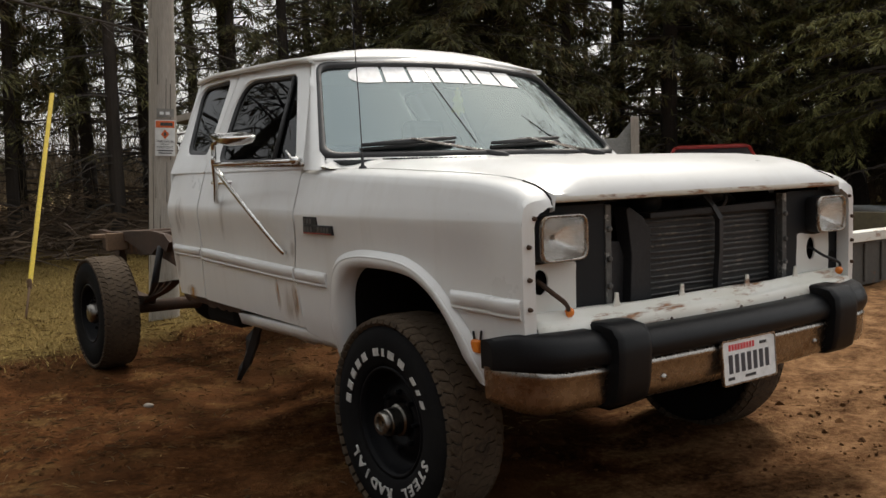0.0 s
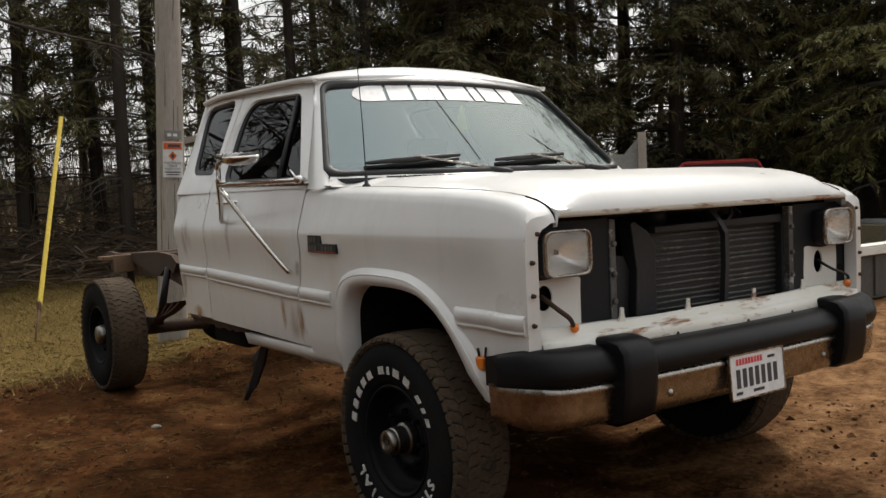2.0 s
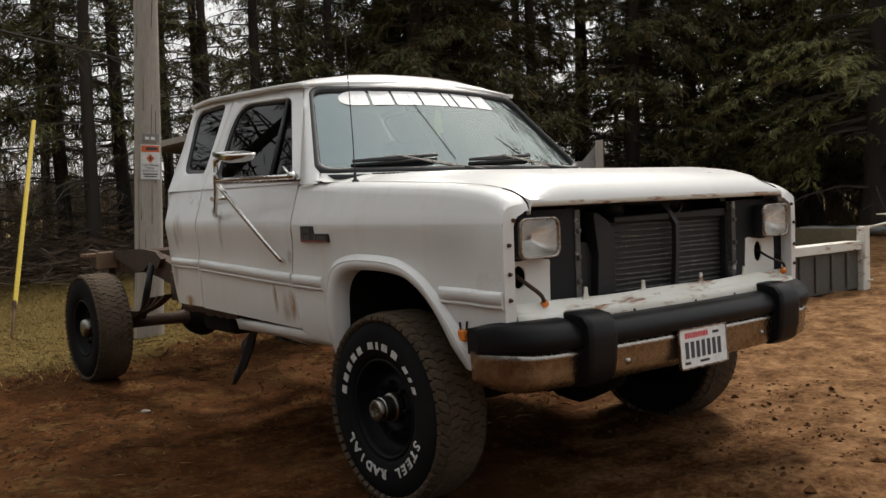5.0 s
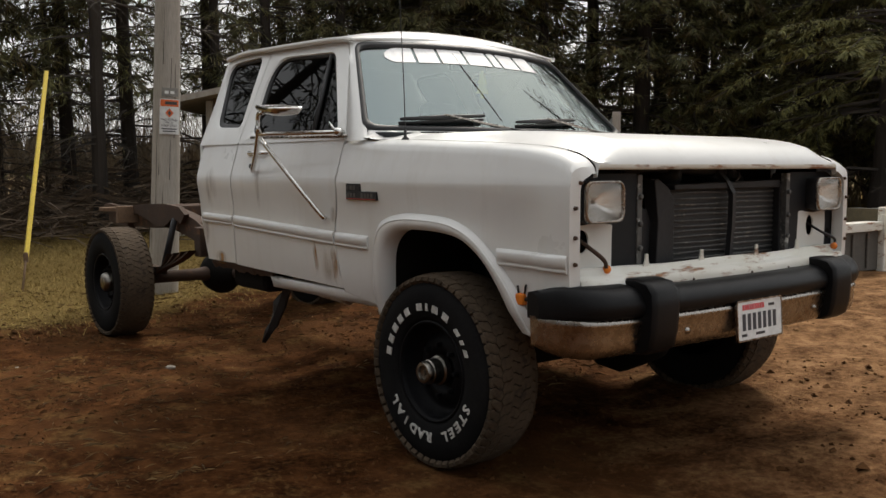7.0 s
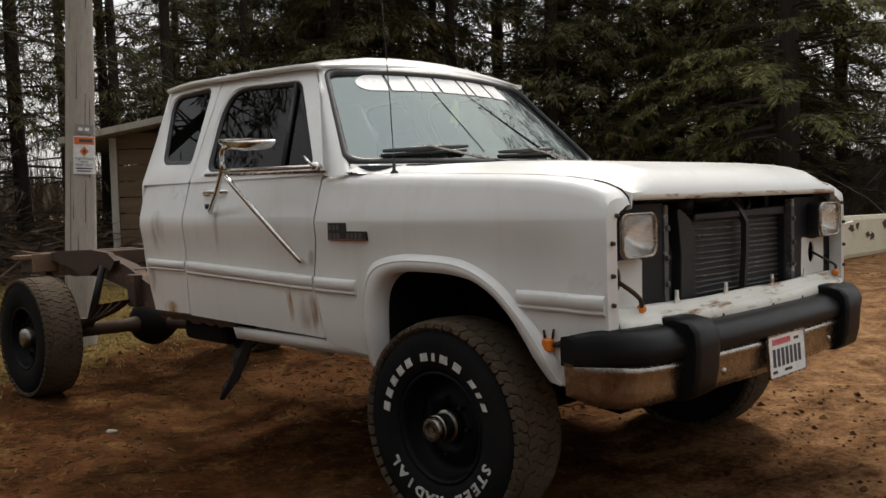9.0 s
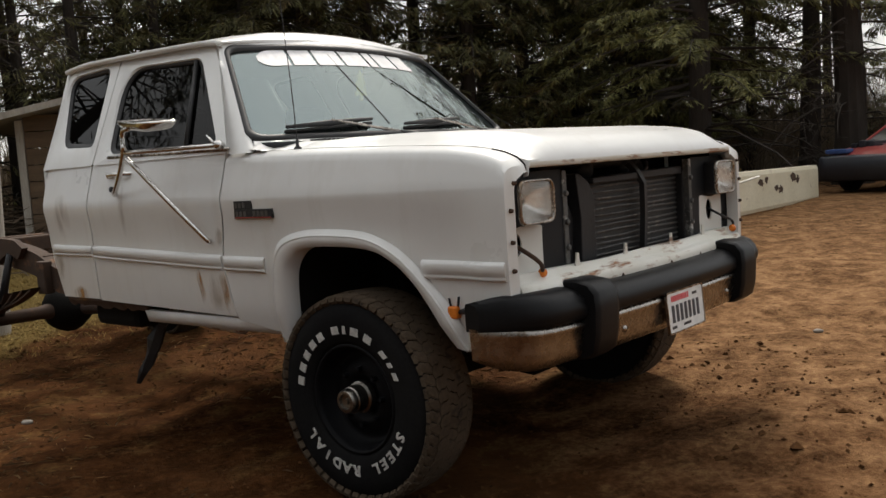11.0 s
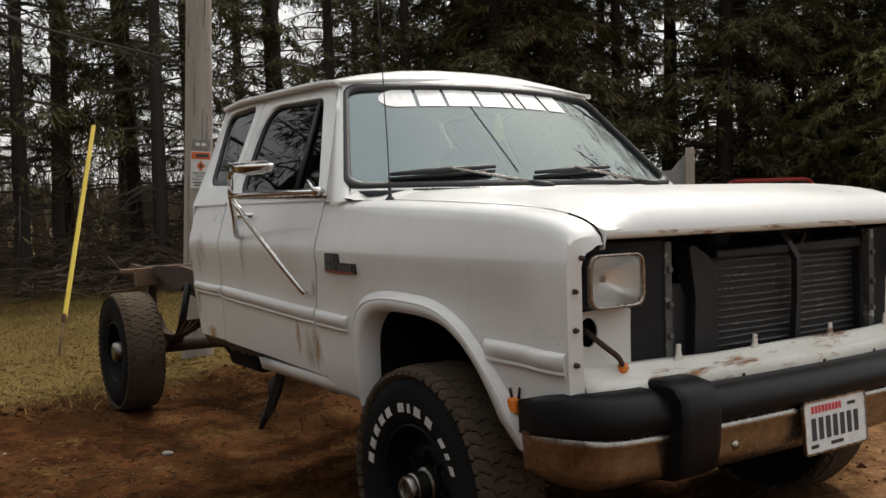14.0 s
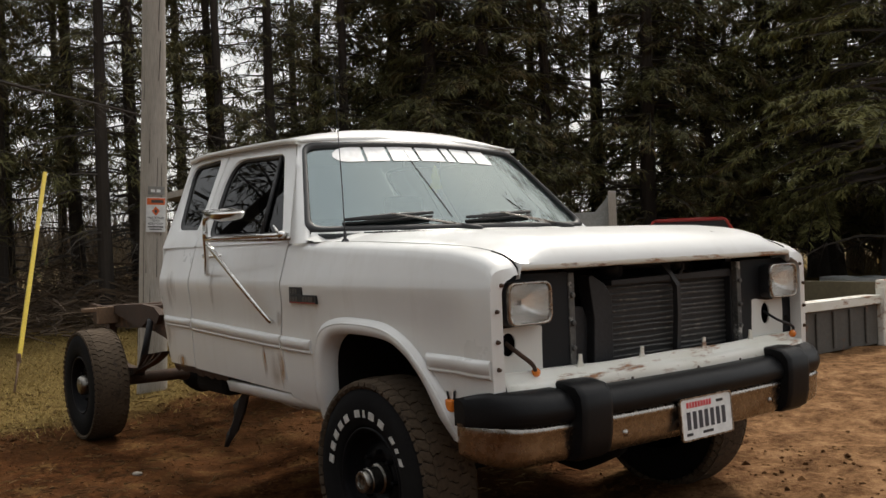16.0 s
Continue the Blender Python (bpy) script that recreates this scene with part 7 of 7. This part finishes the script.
# open row on the left, with daylight between the trunks
for k, (x, y, kind) in enumerate(((-16.4, 1.3, 3), (-15.2, 2.2, 4), (-14.4, 3.1, 2), (-14.2, 4.5, 3), (-13.6, 5.6, 4), (-18.5, 0.2, 3), (-19.5, 3.0, 2), (-17.6, 5.2, 4), (-13.0, 6.8, 4), (-20.5, -2.0, 3), (-16.0, -1.6, 4), (-13.4, 0.0, 2), (-17.2, -0.4, 4), (-15.6, 7.6, 1), (-15.0, 9.6, 0), (-13.8, 11.6, 1), (-12.6, 13.6, 0))):
    plant(kinds[kind], x, y, rng.uniform(0, 360), rng.uniform(0.85, 1.1))
for x, y in ((-12.4, 1.9), (-13.8, 0.6), (-13.4, 4.3), (-13.6, -0.9)):
    plant(kinds[5], x, y, rng.uniform(0, 360), rng.uniform(0.85, 1.1))
# dense wall behind the truck
for k in range(9):
    x, y = -12.6 + 0.62 * k + rng.uniform(-0.4, 0.4), 8.0 + 1.55 * k + rng.uniform(-0.4, 0.4)
    plant(kinds[(0, 1, 4)[k % 3]], x, y, rng.uniform(0, 360), rng.uniform(0.9, 1.12))
    if k % 2 == 0:
        plant(kinds[(1, 0, 2)[k % 3]], x - 2.2 + rng.uniform(-0.5, 0.5), y + 1.2 + rng.uniform(-0.5, 0.5), rng.uniform(0, 360), rng.uniform(0.95, 1.2))
# pines and thick trunks on the right
plant(pine, -6.2, 15.2, 40, 1.0)
plant(pine, -8.9, 17.5, 170, 0.95)
plant(bare, -3.75, 17.0, 10, 0.95)
plant(bare, -5.1, 18.6, 120, 0.72)
plant(kinds[0], -2.5, 19.6, 80, 1.15)
plant(kinds[2], -1.4, 19.6, 200, 1.1)
plant(kinds[3], -6.2, 23.5, 10, 1.2)
plant(kinds[2], -8.8, 24.5, 10, 1.2)
plant(bare, 0.6, 21.0, 260, 0.9)
plant(kinds[0], -11.5, 23.0, 60, 1.1)
# beyond the yard on the camera's side
for k in range(9):
    plant(kinds[(2, 0, 1, 0, 4, 1, 0, 2, 1)[k]], -13.0 + 3.0 * k + rng.uniform(-0.8, 0.8), -12.5 + rng.uniform(-1.5, 1.5), rng.uniform(0, 360), rng.uniform(0.85, 1.05))
for src in kinds + [pine, bare]:
    src.location = (random.Random(src.name).uniform(-2, 2) - 24, 12 + 4 * (kinds + [pine, bare]).index(src), 0.24)

# long dead bough that reaches across the pole
vs, fs = [], []
rg = random.Random(3)
P = [np.array(p) for p in spline([(-9.6, -2.6, 4.6), (-8.4, -1.8, 3.9), (-7.2, -0.9, 3.2), (-6.0, 0.05, 2.75), (-5.0, 0.75, 2.35)], 6)]
stick(vs, fs, P, 0.028, 0.006, 5)
for k in range(70):
    p = P[rg.randrange(4, len(P))]
    q = p + np.array([rg.uniform(-0.4, 0.4), rg.uniform(-0.3, 0.5), rg.uniform(-0.45, 0.12)])
    stick(vs, fs, [p, 0.5 * (p + q) + np.array([0, 0, 0.03]), q], 0.005, 0.0015)
near = spruce("spruce at the yard's edge reaching a dead bough across", 9, 12.0, 0.17, 4.2, 2.3, per=5, dense=4)
near.location = (-10.4, -3.4, 0)
as_part("dead_bough", vs, fs, TWIG, near, "long dead bough").matrix_parent_inverse = Matrix.Translation((10.4, 3.4, 0))

# ---- brush piles, undergrowth, far woods ----
def brush(name, label, centre, size, count, seed, material):
    rg = random.Random(seed)
    vs, fs = [], []
    for _ in range(count):
        p = np.array([rg.gauss(0, size[0]), rg.gauss(0, size[1]), 0.0])
        p[2] = abs(rg.gauss(0, 1)) * size[2] * math.exp(-((p[0] / size[0]) ** 2 + (p[1] / size[1]) ** 2) * 0.25) + ground_z(0, centre[1])
        a, L = rg.uniform(0, 6.28), rg.uniform(0.3, 1.3)
        if p[0] > 2.6:
            continue
        d = np.array([math.cos(a), math.sin(a), rg.uniform(-0.2, 0.35)]) * L
        c = np.array([centre[0], centre[1], 0.0]) + p
        stick(vs, fs, [c, c + 0.5 * d + np.array([0, 0, rg.uniform(-0.05, 0.1)]), c + d], rg.uniform(0.006, 0.022), 0.003)
    me = bpy.data.meshes.new(name)
    me.from_pydata(vs, [], fs)
    me.materials.append(material)
    tagged(new(name, me), label, "brush", kind="stuff")


BRUSHWOOD = surface("brushwood", (0.045, 0.029, 0.018), (0.115, 0.078, 0.048), 0.95, 0, 2, 20, relief=0)
brush("brush_pile", "tangled pile of cut brown branches under the trees", (-13.2, 2.6), (2.2, 1.8, 0.42), 2600, 31, BRUSHWOOD)
brush("brush_pile", "low heap of dead branches by the shed", (-11.6, 4.2), (1.3, 1.4, 0.35), 700, 32, BRUSHWOOD)
TANGLE = surface("undergrowth_stems", (0.10, 0.075, 0.05), (0.22, 0.17, 0.11), 0.95, 0, 2, 20, relief=0)
vs, fs = [], []
rg = random.Random(77)
for _ in range(8000):
    if rg.random() < 0.55:
        x, y = rg.uniform(-11, 3), rg.uniform(18.5, 30)
    else:
        x, y = rg.uniform(-27, -15), rg.uniform(-6, 14)
    p = np.array([x, y, ground_z(x, y)])
    h = rg.uniform(0.5, 3.2)
    q = p + np.array([rg.uniform(-0.8, 0.8), rg.uniform(-0.8, 0.8), h])
    mid = 0.5 * (p + q) + np.array([rg.uniform(-0.25, 0.25), rg.uniform(-0.25, 0.25), 0])
    stick(vs, fs, [p, mid, q], 0.012, 0.003)
    for _k in range(2):
        q2 = mid + np.array([rg.uniform(-0.7, 0.7), rg.uniform(-0.7, 0.7), rg.uniform(0.0, 0.7)])
        stick(vs, fs, [mid, q2], 0.006, 0.002)
me = bpy.data.meshes.new("undergrowth")
me.from_pydata(vs, [], fs)
me.materials.append(TANGLE)
tagged(new("undergrowth", me), "bare brown undergrowth among the trees", "undergrowth", kind="stuff")

FARWOOD = surface("far_woods", (0.10, 0.09, 0.078), (0.17, 0.155, 0.13), 1.0, 0, 0.05, 1.0, relief=0)
vs, fs = [], []
for _ in range(6000):
    a = rg.uniform(radians(60), radians(215))
    D = rg.uniform(130, 210)
    x, y = D * math.cos(a), D * math.sin(a)
    h = rg.uniform(3, 8.5)
    diamond(vs, fs, np.array([x, y, -1.0]), np.array([0, 0, 1.0]), np.array([math.cos(a), math.sin(a), 0]), h, rg.uniform(0.25, 0.8))
me = bpy.data.meshes.new("far_woods")
me.from_pydata(vs, [], fs)
me.materials.append(FARWOOD)
tagged(new("far_woods", me), "hazy leafless woods across the far field", "woods", kind="stuff")
